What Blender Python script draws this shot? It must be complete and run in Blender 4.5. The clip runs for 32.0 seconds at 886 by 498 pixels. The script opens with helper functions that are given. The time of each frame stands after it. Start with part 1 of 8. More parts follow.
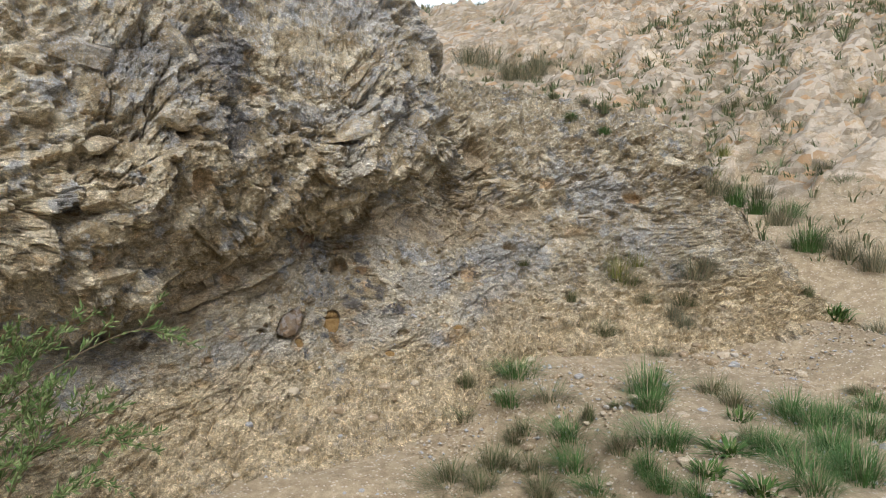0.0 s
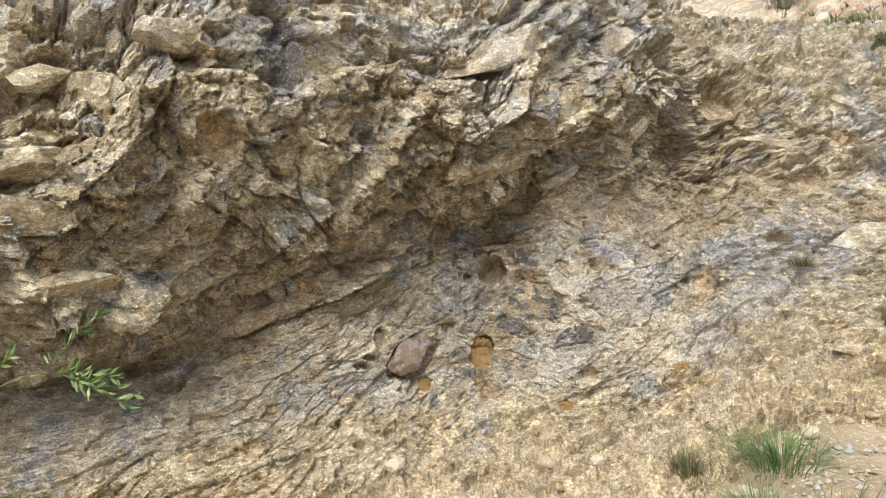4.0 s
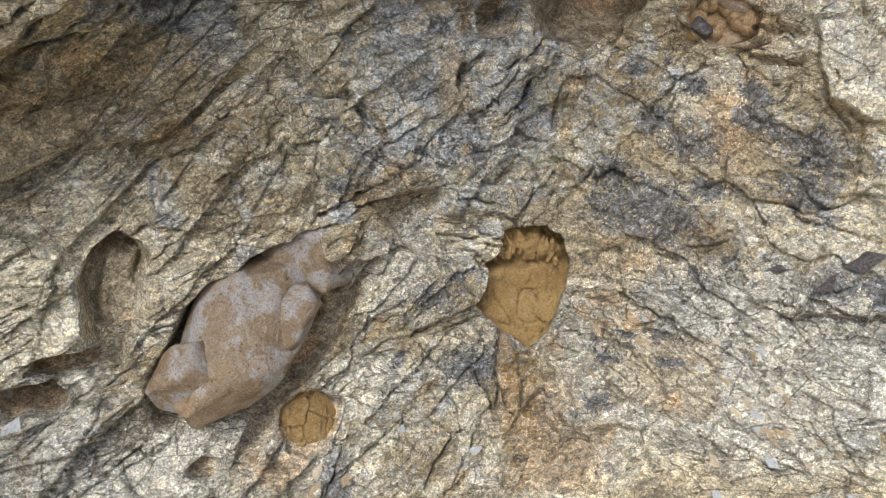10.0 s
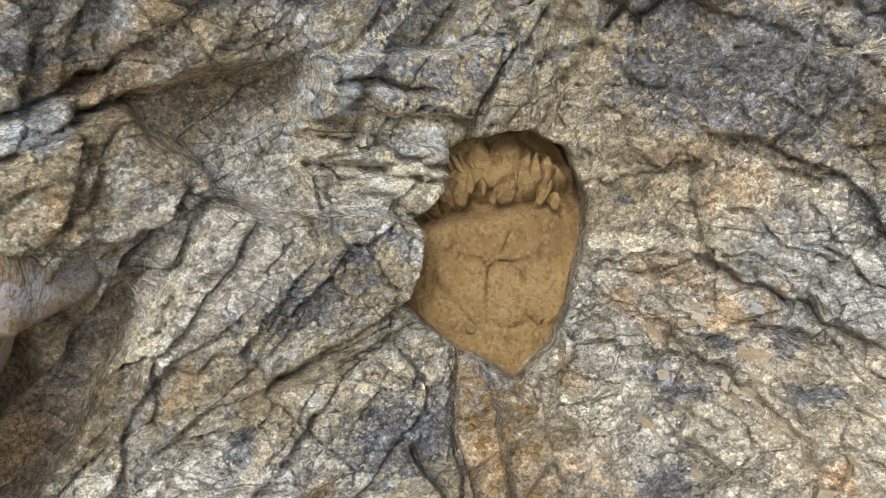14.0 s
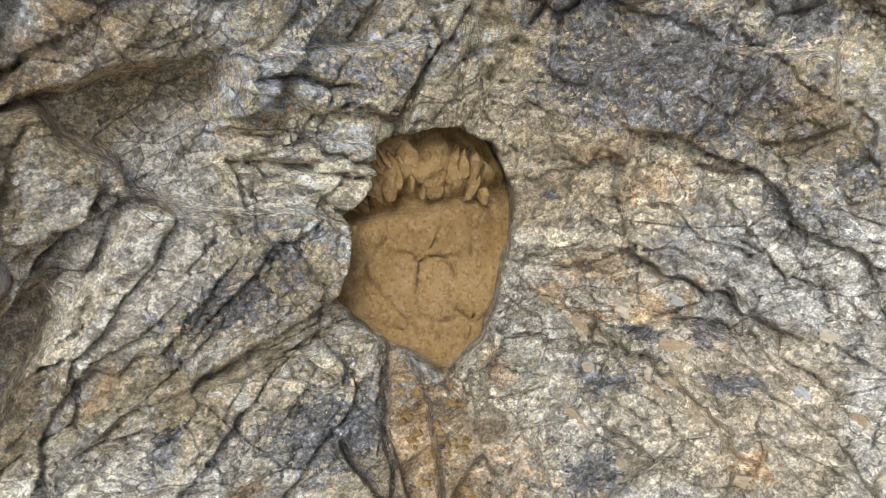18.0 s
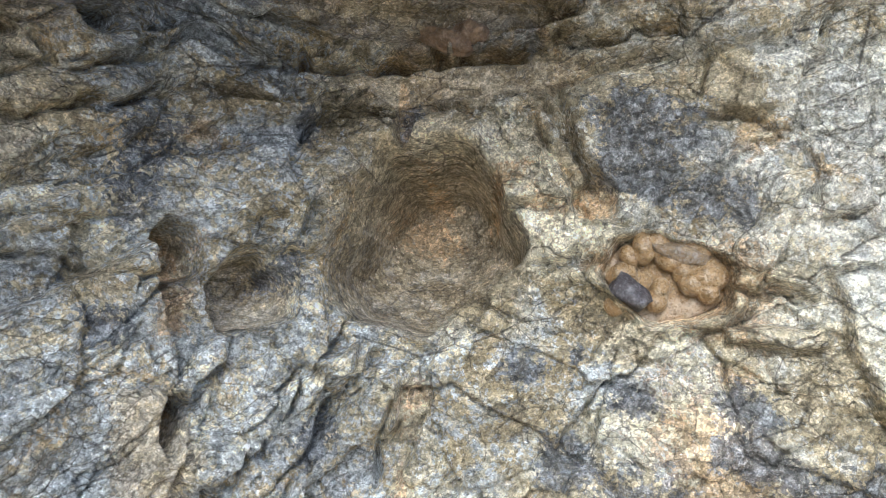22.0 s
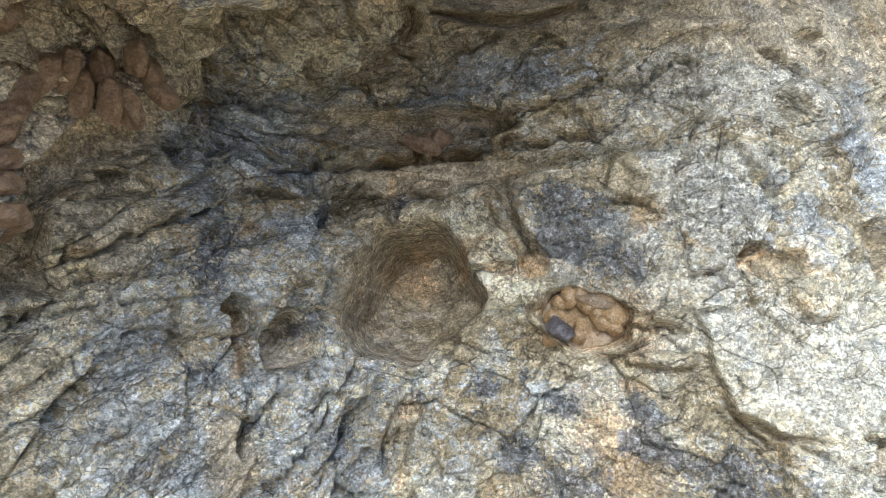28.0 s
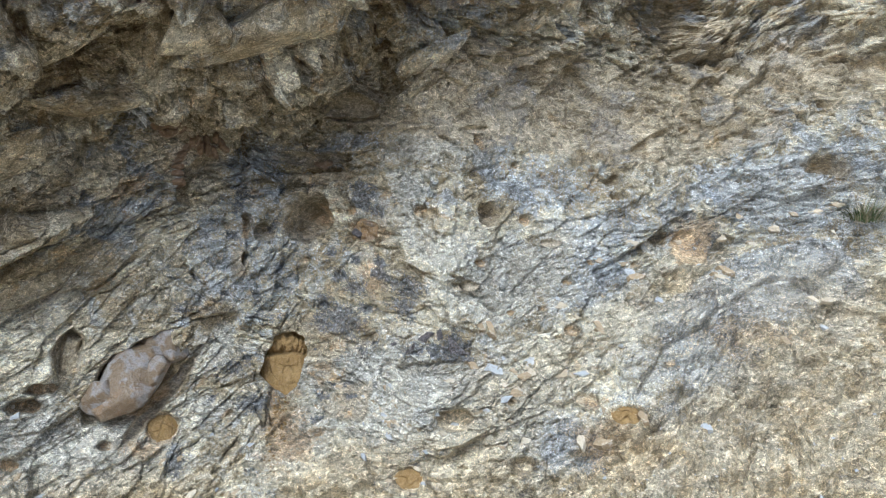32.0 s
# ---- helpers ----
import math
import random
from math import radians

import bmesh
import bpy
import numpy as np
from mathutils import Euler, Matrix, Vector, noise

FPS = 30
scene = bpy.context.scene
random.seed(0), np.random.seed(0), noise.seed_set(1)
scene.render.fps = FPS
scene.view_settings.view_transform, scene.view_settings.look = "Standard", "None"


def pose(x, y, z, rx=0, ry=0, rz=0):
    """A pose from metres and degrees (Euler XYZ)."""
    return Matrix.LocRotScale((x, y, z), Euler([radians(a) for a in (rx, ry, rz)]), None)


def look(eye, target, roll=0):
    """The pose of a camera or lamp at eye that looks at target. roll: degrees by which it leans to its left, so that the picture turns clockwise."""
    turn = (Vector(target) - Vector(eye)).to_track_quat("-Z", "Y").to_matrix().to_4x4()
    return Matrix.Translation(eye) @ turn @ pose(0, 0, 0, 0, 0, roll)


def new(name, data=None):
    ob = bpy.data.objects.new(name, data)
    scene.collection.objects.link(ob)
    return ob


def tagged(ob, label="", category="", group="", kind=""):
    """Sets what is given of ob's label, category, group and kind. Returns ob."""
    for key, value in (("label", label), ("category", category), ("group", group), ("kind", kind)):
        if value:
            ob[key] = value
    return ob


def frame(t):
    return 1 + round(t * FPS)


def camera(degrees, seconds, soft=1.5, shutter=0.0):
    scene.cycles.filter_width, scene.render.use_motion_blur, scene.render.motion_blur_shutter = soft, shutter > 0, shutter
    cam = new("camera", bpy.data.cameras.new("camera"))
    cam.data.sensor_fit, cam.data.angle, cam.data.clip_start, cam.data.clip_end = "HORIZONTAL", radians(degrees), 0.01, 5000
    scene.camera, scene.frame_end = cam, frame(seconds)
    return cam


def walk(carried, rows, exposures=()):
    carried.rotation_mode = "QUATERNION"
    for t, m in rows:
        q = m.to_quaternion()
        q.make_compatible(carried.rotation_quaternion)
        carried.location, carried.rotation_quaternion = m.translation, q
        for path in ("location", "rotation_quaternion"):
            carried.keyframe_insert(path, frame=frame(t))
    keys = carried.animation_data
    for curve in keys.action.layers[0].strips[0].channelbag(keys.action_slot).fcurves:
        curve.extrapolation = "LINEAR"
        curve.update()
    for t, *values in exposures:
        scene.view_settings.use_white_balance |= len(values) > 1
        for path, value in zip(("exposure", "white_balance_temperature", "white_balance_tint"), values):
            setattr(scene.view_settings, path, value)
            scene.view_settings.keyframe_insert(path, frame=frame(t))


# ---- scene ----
cam = camera(60.80, 32.0, soft=1.0)
PATH = [
    (0.0, pose(-1.2497, -4.7238, 0.8193, 86.556, -1.201, -23.491)),
    (0.5, pose(-1.1138, -4.5804, 0.8177, 86.717, -2.341, -21.261)),
    (1.0, pose(-0.9237, -4.4177, 0.7981, 87.020, -2.216, -18.606)),
    (1.5, pose(-0.7548, -4.2838, 0.7786, 87.262, -1.653, -15.731)),
    (2.0, pose(-0.6475, -4.0540, 0.7458, 87.125, -0.836, -13.268)),
    (2.5, pose(-0.5678, -3.8402, 0.7298, 87.345, -0.253, -11.915)),
    (3.0, pose(-0.4519, -3.6279, 0.6780, 87.717, 0.503, -10.221)),
    (3.5, pose(-0.3086, -3.4363, 0.6623, 87.752, 0.603, -6.276)),
    (4.0, pose(-0.2558, -3.2259, 0.6313, 87.525, 1.065, -2.450)),
    (4.5, pose(-0.2248, -2.9951, 0.6351, 86.294, 1.298, 0.313)),
    (6.5, pose(-0.0834, -2.2618, 0.6547, 77.556, -0.262, 5.366)),
    (7.0, pose(-0.0762, -2.0612, 0.6433, 76.067, -0.963, 3.961)),
    (7.5, pose(-0.0163, -1.8196, 0.6175, 74.560, -0.865, 6.667)),
    (8.0, pose(-0.0097, -1.6186, 0.5891, 72.979, -0.678, 7.952)),
    (8.5, pose(-0.0441, -1.4140, 0.5850, 69.870, -1.528, 5.605)),
    (9.0, pose(-0.0386, -1.2078, 0.5577, 67.985, -1.792, 3.882)),
    (9.5, pose(0.0066, -1.0310, 0.5458, 65.677, -0.520, 4.529)),
    (10.0, pose(-0.0271, -0.8492, 0.5211, 63.181, -0.589, 3.006)),
    (10.5, pose(-0.0325, -0.6954, 0.4940, 60.754, 0.391, -1.533)),
    (11.0, pose(-0.0265, -0.5937, 0.4319, 58.318, 0.858, -3.193)),
    (11.5, pose(-0.0184, -0.5417, 0.3946, 56.341, 1.392, -4.191)),
    (12.0, pose(-0.0224, -0.4861, 0.3664, 55.827, 1.357, -4.968)),
    (12.5, pose(-0.0206, -0.4587, 0.3407, 57.231, 1.324, -4.360)),
    (13.0, pose(-0.0167, -0.4355, 0.3224, 57.959, 1.489, -3.687)),
    (13.5, pose(-0.0155, -0.4143, 0.3034, 58.586, 1.410, -3.301)),
    (15.5, pose(-0.0083, -0.3874, 0.2906, 57.676, 1.512, -4.544)),
    (16.0, pose(-0.0068, -0.3855, 0.2921, 57.402, 1.386, -5.195)),
    (16.5, pose(-0.0088, -0.3884, 0.2898, 57.296, 0.785, -5.704)),
    (17.0, pose(-0.0035, -0.3894, 0.2881, 57.375, 0.682, -6.142)),
    (17.5, pose(0.0048, -0.3920, 0.2891, 57.412, 0.387, -5.914)),
    (18.0, pose(0.0067, -0.4019, 0.3016, 57.520, 0.383, -6.076)),
    (18.5, pose(0.0042, -0.4093, 0.3158, 58.395, -0.030, -6.739)),
    (19.0, pose(0.0007, -0.4087, 0.3506, 60.421, -0.323, -7.684)),
    (19.5, pose(-0.0121, -0.4091, 0.3761, 63.151, -1.174, -8.096)),
    (20.0, pose(-0.0082, -0.4096, 0.4033, 65.843, -1.920, -7.661)),
    (20.5, pose(0.0144, -0.4052, 0.4293, 69.458, -1.188, -7.041)),
    (21.0, pose(0.0162, -0.4040, 0.4641, 72.445, -1.142, -8.027)),
    (21.5, pose(0.0237, -0.3967, 0.4808, 75.660, -0.850, -8.555)),
    (22.0, pose(0.0292, -0.3871, 0.4842, 78.120, -0.526, -9.589)),
    (22.5, pose(0.0373, -0.3871, 0.4842, 78.093, 0.199, -10.561)),
    (23.0, pose(0.0426, -0.3819, 0.4788, 77.805, 0.892, -11.736)),
    (23.5, pose(0.0398, -0.3657, 0.4635, 78.793, 1.076, -12.726)),
    (24.0, pose(0.0411, -0.3599, 0.4639, 79.377, 0.893, -13.199)),
    (24.5, pose(0.0423, -0.3629, 0.4620, 79.617, 0.409, -13.485)),
    (26.5, pose(0.0396, -0.3697, 0.4719, 78.240, 1.099, -12.513)),
    (27.0, pose(0.0324, -0.4015, 0.4846, 78.236, 1.489, -12.092)),
    (27.5, pose(0.0170, -0.4705, 0.5269, 77.522, 1.717, -11.805)),
    (28.0, pose(-0.0022, -0.5534, 0.5778, 77.296, 1.076, -11.685)),
    (28.5, pose(0.0081, -0.6021, 0.5695, 77.848, 0.214, -9.914)),
    (29.0, pose(0.0770, -0.7121, 0.5983, 75.975, 0.227, -4.268)),
    (29.5, pose(0.1341, -0.8458, 0.6438, 76.109, -0.611, -0.662)),
    (30.0, pose(0.1690, -1.0048, 0.6649, 77.012, -0.555, 0.261)),
    (30.5, pose(0.1419, -1.2151, 0.6699, 78.006, -1.062, -1.521)),
    (31.0, pose(0.1598, -1.4062, 0.6830, 78.296, -0.810, -1.946)),
    (31.5, pose(0.2643, -1.5976, 0.6805, 78.764, -0.488, -0.789)),
    (32.0, pose(0.4213, -1.7766, 0.7094, 78.008, -0.045, -0.298)),
]
EXPOSURES = ((0.0, -0.66, 5700, 10), (2.0, -0.26, 5750, 10), (4.0, -0.02, 5900, 10), (7.0, 0.06, 5900, 9), (9.0, -0.02, 5800, 9), (11.0, -0.05, 5450, 8), (13.0, 0.0, 5500, 8), (17.0, 0.02, 5450, 8), (20.0, 0.08, 5500, 7), (21.0, 0.42, 5300, 6), (22.5, 0.74, 5050, 5), (28.0, 0.5, 5100, 5), (29.0, 0.4, 5100, 5), (31.0, 0.05, 5000, 5), (32.0, -0.08, 4950, 5))
walk(cam, PATH, EXPOSURES)
# ---- end of path ----

# ---- light ----
world = bpy.data.worlds.new("sky")
scene.world = world
world.use_nodes = True
nodes, links = world.node_tree.nodes, world.node_tree.links
sky = nodes.new("ShaderNodeTexSky")
sky.sky_type, sky.sun_disc = "NISHITA", False
sky.sun_elevation, sky.sun_rotation = radians(52), radians(200)
sky.air_density, sky.dust_density, sky.ozone_density = 1.0, 8.0, 0.6
links.new(sky.outputs["Color"], nodes["Background"].inputs["Color"])
nodes["Background"].inputs["Strength"].default_value = 0.15
sun_data = bpy.data.lights.new("sun", "SUN")
sun_data.energy, sun_data.angle, sun_data.color = 2.3, radians(32), (1.0, 0.95, 0.86)
sun = new("sun", sun_data)
sun.matrix_world = look((-2.0, -5.6, 7.6), (0.0, 0.0, 0.0))

# bright cloud far behind the hill
cloud = bpy.data.materials.new("far_cloud")
cloud.use_nodes = True
glow = cloud.node_tree.nodes["Principled BSDF"]
glow.inputs["Base Color"].default_value = (0.8, 0.8, 0.8, 1)
glow.inputs["Emission Color"].default_value = (0.86, 0.95, 1.0, 1)
glow.inputs["Emission Strength"].default_value = 1.25
cloud_mesh = bpy.data.meshes.new("backdrop")
arc = [(150 * math.sin(a * 0.05), 150 * math.cos(a * 0.05)) for a in range(-16, 33)]
cloud_mesh.from_pydata([(p_, q_, z_) for z_ in (-20.0, 110.0) for p_, q_ in arc], [], [(i, i + 1, i + 50, i + 49) for i in range(48)])
cloud_mesh.materials.append(cloud)
tagged(new("backdrop", cloud_mesh), "pale hazy cloud far behind the hill", "sky", kind="structure")

# ---- shape of the cliff ----
# Upright sections through the cliff at steps of x, each from the foot to the back of the top: (y, z) at
# front, foot, low slope, slope, lower face, crease, under the brow, brow, upper face, top edge, back.
SECTIONS = {}


def section(x, *points):
    SECTIONS[x] = points


section(-2.6, (-2.17, -0.98), (-1.82, -0.68), (-1.50, -0.42), (-1.25, -0.15), (-1.10, 0.00), (-1.07, 0.12), (-1.30, 0.35), (-1.49, 0.70), (-1.42, 1.10), (-1.06, 1.90), (-0.26, 2.60))
section(-1.7, (-1.87, -0.94), (-1.52, -0.64), (-1.15, -0.35), (-0.90, -0.10), (-0.73, 0.02), (-0.67, 0.12), (-1.05, 0.34), (-1.27, 0.70), (-1.20, 1.08), (-0.86, 1.90), (-0.16, 2.50))
section(-1.25, (-1.62, -0.91), (-1.27, -0.61), (-0.90, -0.30), (-0.65, -0.06), (-0.48, 0.04), (-0.42, 0.12), (-0.84, 0.33), (-1.06, 0.68), (-1.00, 1.05), (-0.71, 1.90), (-0.06, 2.50))
section(-0.85, (-1.52, -0.86), (-1.17, -0.56), (-0.70, -0.30), (-0.50, -0.08), (-0.40, 0.10), (-0.36, 0.24), (-0.50, 0.50), (-0.77, 0.82), (-0.82, 1.30), (-0.56, 1.95), (0.04, 2.50))
section(-0.45, (-1.42, -0.84), (-1.07, -0.54), (-0.57, -0.29), (-0.30, -0.02), (-0.22, 0.18), (-0.19, 0.34), (-0.25, 0.52), (-0.42, 0.74), (-0.47, 1.20), (-0.28, 1.65), (0.14, 2.70))
section(-0.2, (-1.42, -0.83), (-1.07, -0.53), (-0.47, -0.28), (-0.15, -0.02), (-0.06, 0.32), (-0.02, 0.55), (-0.14, 0.66), (-0.31, 0.82), (-0.33, 1.15), (-0.16, 1.60), (0.24, 2.70))
section(0.03, (-1.42, -0.82), (-1.07, -0.52), (-0.40, -0.26), (-0.02, -0.02), (0.07, 0.32), (0.15, 0.56), (-0.10, 0.71), (-0.31, 0.88), (-0.28, 1.13), (-0.17, 1.60), (0.32, 2.65))
section(0.2, (-1.37, -0.80), (-1.02, -0.50), (-0.35, -0.22), (-0.06, 0.00), (0.03, 0.34), (0.15, 0.64), (0.02, 0.78), (-0.23, 0.92), (-0.25, 1.30), (-0.08, 1.75), (0.38, 2.60))
section(0.4, (-1.32, -0.77), (-0.97, -0.47), (-0.33, -0.19), (-0.17, 0.02), (-0.045, 0.33), (0.10, 0.70), (0.01, 0.86), (-0.09, 1.00), (-0.11, 1.35), (0.08, 1.90), (0.44, 2.55))
section(0.65, (-1.27, -0.70), (-0.92, -0.40), (-0.33, -0.16), (-0.10, 0.12), (0.09, 0.39), (0.27, 0.72), (0.20, 0.95), (0.11, 1.12), (0.15, 1.40), (0.27, 1.97), (0.58, 2.45))
section(0.9, (-1.10, -0.49), (-0.75, -0.19), (-0.33, -0.04), (0.02, 0.22), (0.18, 0.40), (0.44, 0.72), (0.36, 1.03), (0.17, 1.24), (0.30, 1.50), (0.50, 1.98), (0.80, 2.22))
section(1.2, (-1.05, -0.46), (-0.70, -0.16), (-0.20, 0.06), (0.18, 0.26), (0.32, 0.42), (0.50, 0.70), (0.60, 0.92), (0.66, 1.14), (0.76, 1.38), (1.02, 1.72), (1.60, 2.10))
section(1.5, (-1.00, -0.48), (-0.65, -0.18), (-0.20, 0.06), (0.13, 0.28), (0.31, 0.50), (0.53, 0.76), (0.68, 1.00), (0.77, 1.22), (0.93, 1.45), (1.30, 1.75), (2.00, 2.12))
section(1.9, (-1.05, -0.50), (-0.70, -0.20), (-0.20, 0.01), (0.13, 0.24), (0.31, 0.45), (0.51, 0.75), (0.68, 0.97), (0.82, 1.18), (1.08, 1.42), (1.60, 1.75), (2.40, 2.12))
section(2.6, (-1.15, -0.48), (-0.80, -0.18), (-0.30, 0.05), (0.05, 0.30), (0.24, 0.55), (0.40, 0.80), (0.52, 1.00), (0.67, 1.25), (0.92, 1.48), (1.55, 1.75), (2.50, 2.02))
section(3.3, (-1.30, -0.20), (-0.95, 0.04), (-0.68, 0.26), (-0.45, 0.46), (-0.25, 0.66), (-0.05, 0.88), (0.15, 1.08), (0.40, 1.28), (0.80, 1.48), (1.60, 1.68), (2.60, 1.80))
section(3.9, (-1.30, -0.40), (-1.00, -0.15), (-0.70, -0.05), (-0.40, 0.05), (-0.10, 0.15), (0.20, 0.25), (0.50, 0.33), (0.80, 0.40), (1.30, 0.50), (2.20, 0.60), (3.20, 0.65))


def cubic(knots, values, at):
    """Smooth curve through values (first axis) at knots, with gentle slopes that don't overshoot much."""
    knots, values = np.asarray(knots, float), np.asarray(values, float)
    step = np.diff(knots).reshape(-1, *([1] * (values.ndim - 1)))
    slope = np.diff(values, axis=0) / step
    mid = (slope[:-1] * step[1:] + slope[1:] * step[:-1]) / (step[1:] + step[:-1])
    tangent = np.concatenate([slope[:1], mid, slope[-1:]])
    i = np.clip(np.searchsorted(knots, at, side="right") - 1, 0, len(knots) - 2)
    h = step[i]
    f = ((at - knots[i]).reshape(h.shape)) / h
    return ((1 + 2 * f) * (1 - f) ** 2 * values[i] + f * (1 - f) ** 2 * h * tangent[i]
            + f * f * (3 - 2 * f) * values[i + 1] + f * f * (f - 1) * h * tangent[i + 1])


def face(xs, vs):
    """Base points of the cliff on the grid of xs and of levels vs: array len(xs), len(vs), 3."""
    stations = sorted(SECTIONS)
    table = np.array([SECTIONS[s] for s in stations], float)
    along = cubic(stations, table, xs)
    yz = cubic(np.arange(table.shape[1]), along.transpose(1, 0, 2), vs).transpose(1, 0, 2)
    return np.concatenate([np.broadcast_to(xs[:, None, None], (len(xs), len(vs), 1)), yz], 2)


def steps(*spans):
    """Sample places: spans of (start, end, step)."""
    return np.unique(np.round(np.concatenate([np.arange(a, b, s) for a, b, s in spans] + [[spans[-1][1]]]), 6))


# ---- end of shape ----


# ---- materials ----
def shader(name, rough=0.9):
    m = bpy.data.materials.new(name)
    m.use_nodes = True
    tree = m.node_tree
    p = tree.nodes["Principled BSDF"]
    p.inputs["Roughness"].default_value = rough
    p.inputs["Specular IOR Level"].default_value = 0.3
    coord = tree.nodes.new("ShaderNodeTexCoord")
    return m, tree, p, coord.outputs["Object"]


def node(tree, kind, values=(), **links):
    n = tree.nodes.new(kind)
    for key, value in values:
        n.inputs[key].default_value = value
    for key, source in links.items():
        tree.links.new(source, n.inputs[key])
    return n


def noise_of(tree, at, scale, detail=4.0, rough=0.6, distort=0.0):
    n = node(tree, "ShaderNodeTexNoise", (("Scale", scale), ("Detail", detail), ("Roughness", rough), ("Distortion", distort)), Vector=at)
    return n.outputs["Fac"]


def span(tree, source, low, high, out_low=0.0, out_high=1.0):
    n = node(tree, "ShaderNodeMapRange", (("From Min", low), ("From Max", high), ("To Min", out_low), ("To Max", out_high)), Value=source)
    n.interpolation_type = "SMOOTHSTEP"
    return n.outputs["Result"]


def sums(tree, a, b, operation="ADD", clamp=False):
    n = tree.nodes.new("ShaderNodeMath")
    n.operation, n.use_clamp = operation, clamp
    for slot, v in enumerate((a, b)):
        if isinstance(v, (int, float)):
            n.inputs[slot].default_value = v
        else:
            tree.links.new(v, n.inputs[slot])
    return n.outputs[0]


def blend(tree, fac, a, b, mode="MIX"):
    n = tree.nodes.new("ShaderNodeMix")
    n.data_type, n.blend_type = "RGBA", mode
    for slot, v in ((0, fac), (6, a), (7, b)):
        if isinstance(v, (int, float)):
            n.inputs[slot].default_value = v
        elif isinstance(v, tuple):
            n.inputs[slot].default_value = (*v, 1.0)
        else:
            tree.links.new(v, n.inputs[slot])
    return n.outputs[2]


def bumped(tree, p, *layers, calm=None):
    """Layers of (height, distance in metres, strength)."""
    last = None
    for height, distance, strength in layers:
        n = node(tree, "ShaderNodeBump", (("Distance", distance), ("Strength", strength)), Height=height)
        if calm:
            tree.links.new(sums(tree, calm, strength, "MULTIPLY"), n.inputs["Strength"])
        if last:
            tree.links.new(last, n.inputs["Normal"])
        last = n.outputs["Normal"]
    tree.links.new(last, p.inputs["Normal"])


def attribute(tree, name):
    n = tree.nodes.new("ShaderNodeAttribute")
    n.attribute_name = name
    return n.outputs["Fac"]


def rock_material():
    m, tree, p, at = shader("weathered_rock", 0.92)
    large, mid, grain = noise_of(tree, at, 4.0, 6, 0.6), noise_of(tree, at, 20.0, 9, 0.72, 0.6), noise_of(tree, at, 130.0, 8, 0.8, 0.3)
    speck, dust = noise_of(tree, at, 420.0, 6, 0.85), noise_of(tree, at, 1500.0, 3, 0.7)
    tone = attribute(tree, "tone")
    fold = node(tree, "ShaderNodeTexNoise", (("Scale", 35.0), ("Detail", 5.0)), Vector=at)
    moved = tree.nodes.new("ShaderNodeVectorMath")
    moved.operation = "MULTIPLY_ADD"
    tree.links.new(fold.outputs["Color"], moved.inputs[0])
    moved.inputs[1].default_value = (0.005, 0.005, 0.005)
    tree.links.new(at, moved.inputs[2])
    laid = node(tree, "ShaderNodeMapping", (("Rotation", (0.2, 0.6, 0.3)), ("Scale", (0.6, 1.0, 1.2))), Vector=moved.outputs[0])
    # bed rock: tan to cream by plate, weathered paler and darker in patches
    by_plate = sums(tree, sums(tree, tone, 0.55, "MULTIPLY"), sums(tree, large, 0.45, "MULTIPLY"))
    tan = blend(tree, span(tree, by_plate, 0.30, 0.68), (0.37, 0.295, 0.17), (0.56, 0.50, 0.355))
    tan = blend(tree, span(tree, mid, 0.50, 0.62, 0.0, 0.7), tan, (0.63, 0.595, 0.48))
    tan = blend(tree, span(tree, mid, 0.46, 0.34, 0.0, 0.75), tan, (0.24, 0.195, 0.125))
    faces = []
    for size in (24.0, 62.0, 170.0, 420.0):
        cells = node(tree, "ShaderNodeTexVoronoi", (("Scale", size), ("Randomness", 1.0)), Vector=laid.outputs[0])
        off, lean_, dot = [tree.nodes.new("ShaderNodeVectorMath") for _ in range(3)]
        off.operation, lean_.operation, dot.operation = "SUBTRACT", "SUBTRACT", "DOT_PRODUCT"
        tree.links.new(laid.outputs[0], off.inputs[0])
        tree.links.new(cells.outputs["Position"], off.inputs[1])
        tree.links.new(cells.outputs["Color"], lean_.inputs[0])
        lean_.inputs[1].default_value = (0.5, 0.5, 0.5)
        tree.links.new(off.outputs[0], dot.inputs[0])
        tree.links.new(lean_.outputs[0], dot.inputs[1])
        faces.append(dot.outputs["Value"])
        if size == 62.0:
            chip_ = node(tree, "ShaderNodeSeparateColor", (), Color=cells.outputs["Color"]).outputs[1]
        if size == 170.0:
            crumb = node(tree, "ShaderNodeSeparateColor", (), Color=cells.outputs["Color"]).outputs
    grit = sums(tree, sums(tree, grain, 0.5, "SUBTRACT"), 1.9, "MULTIPLY")
    patch_ = sums(tree, sums(tree, mid, 0.5, "SUBTRACT"), 1.6, "MULTIPLY")
    crystal = node(tree, "ShaderNodeTexVoronoi", (("Scale", 430.0), ("Randomness", 1.0)), Vector=at)
    sand = node(tree, "ShaderNodeTexVoronoi", (("Scale", 1000.0), ("Randomness", 1.0)), Vector=at)
    cry = node(tree, "ShaderNodeSeparateColor", (), Color=crystal.outputs["Color"]).outputs
    gr = node(tree, "ShaderNodeSeparateColor", (), Color=sand.outputs["Color"]).outputs
    ragged = sums(tree, sums(tree, grit, patch_), sums(tree, sums(tree, cry[1], 0.5, "SUBTRACT"), 0.35, "MULTIPLY"))

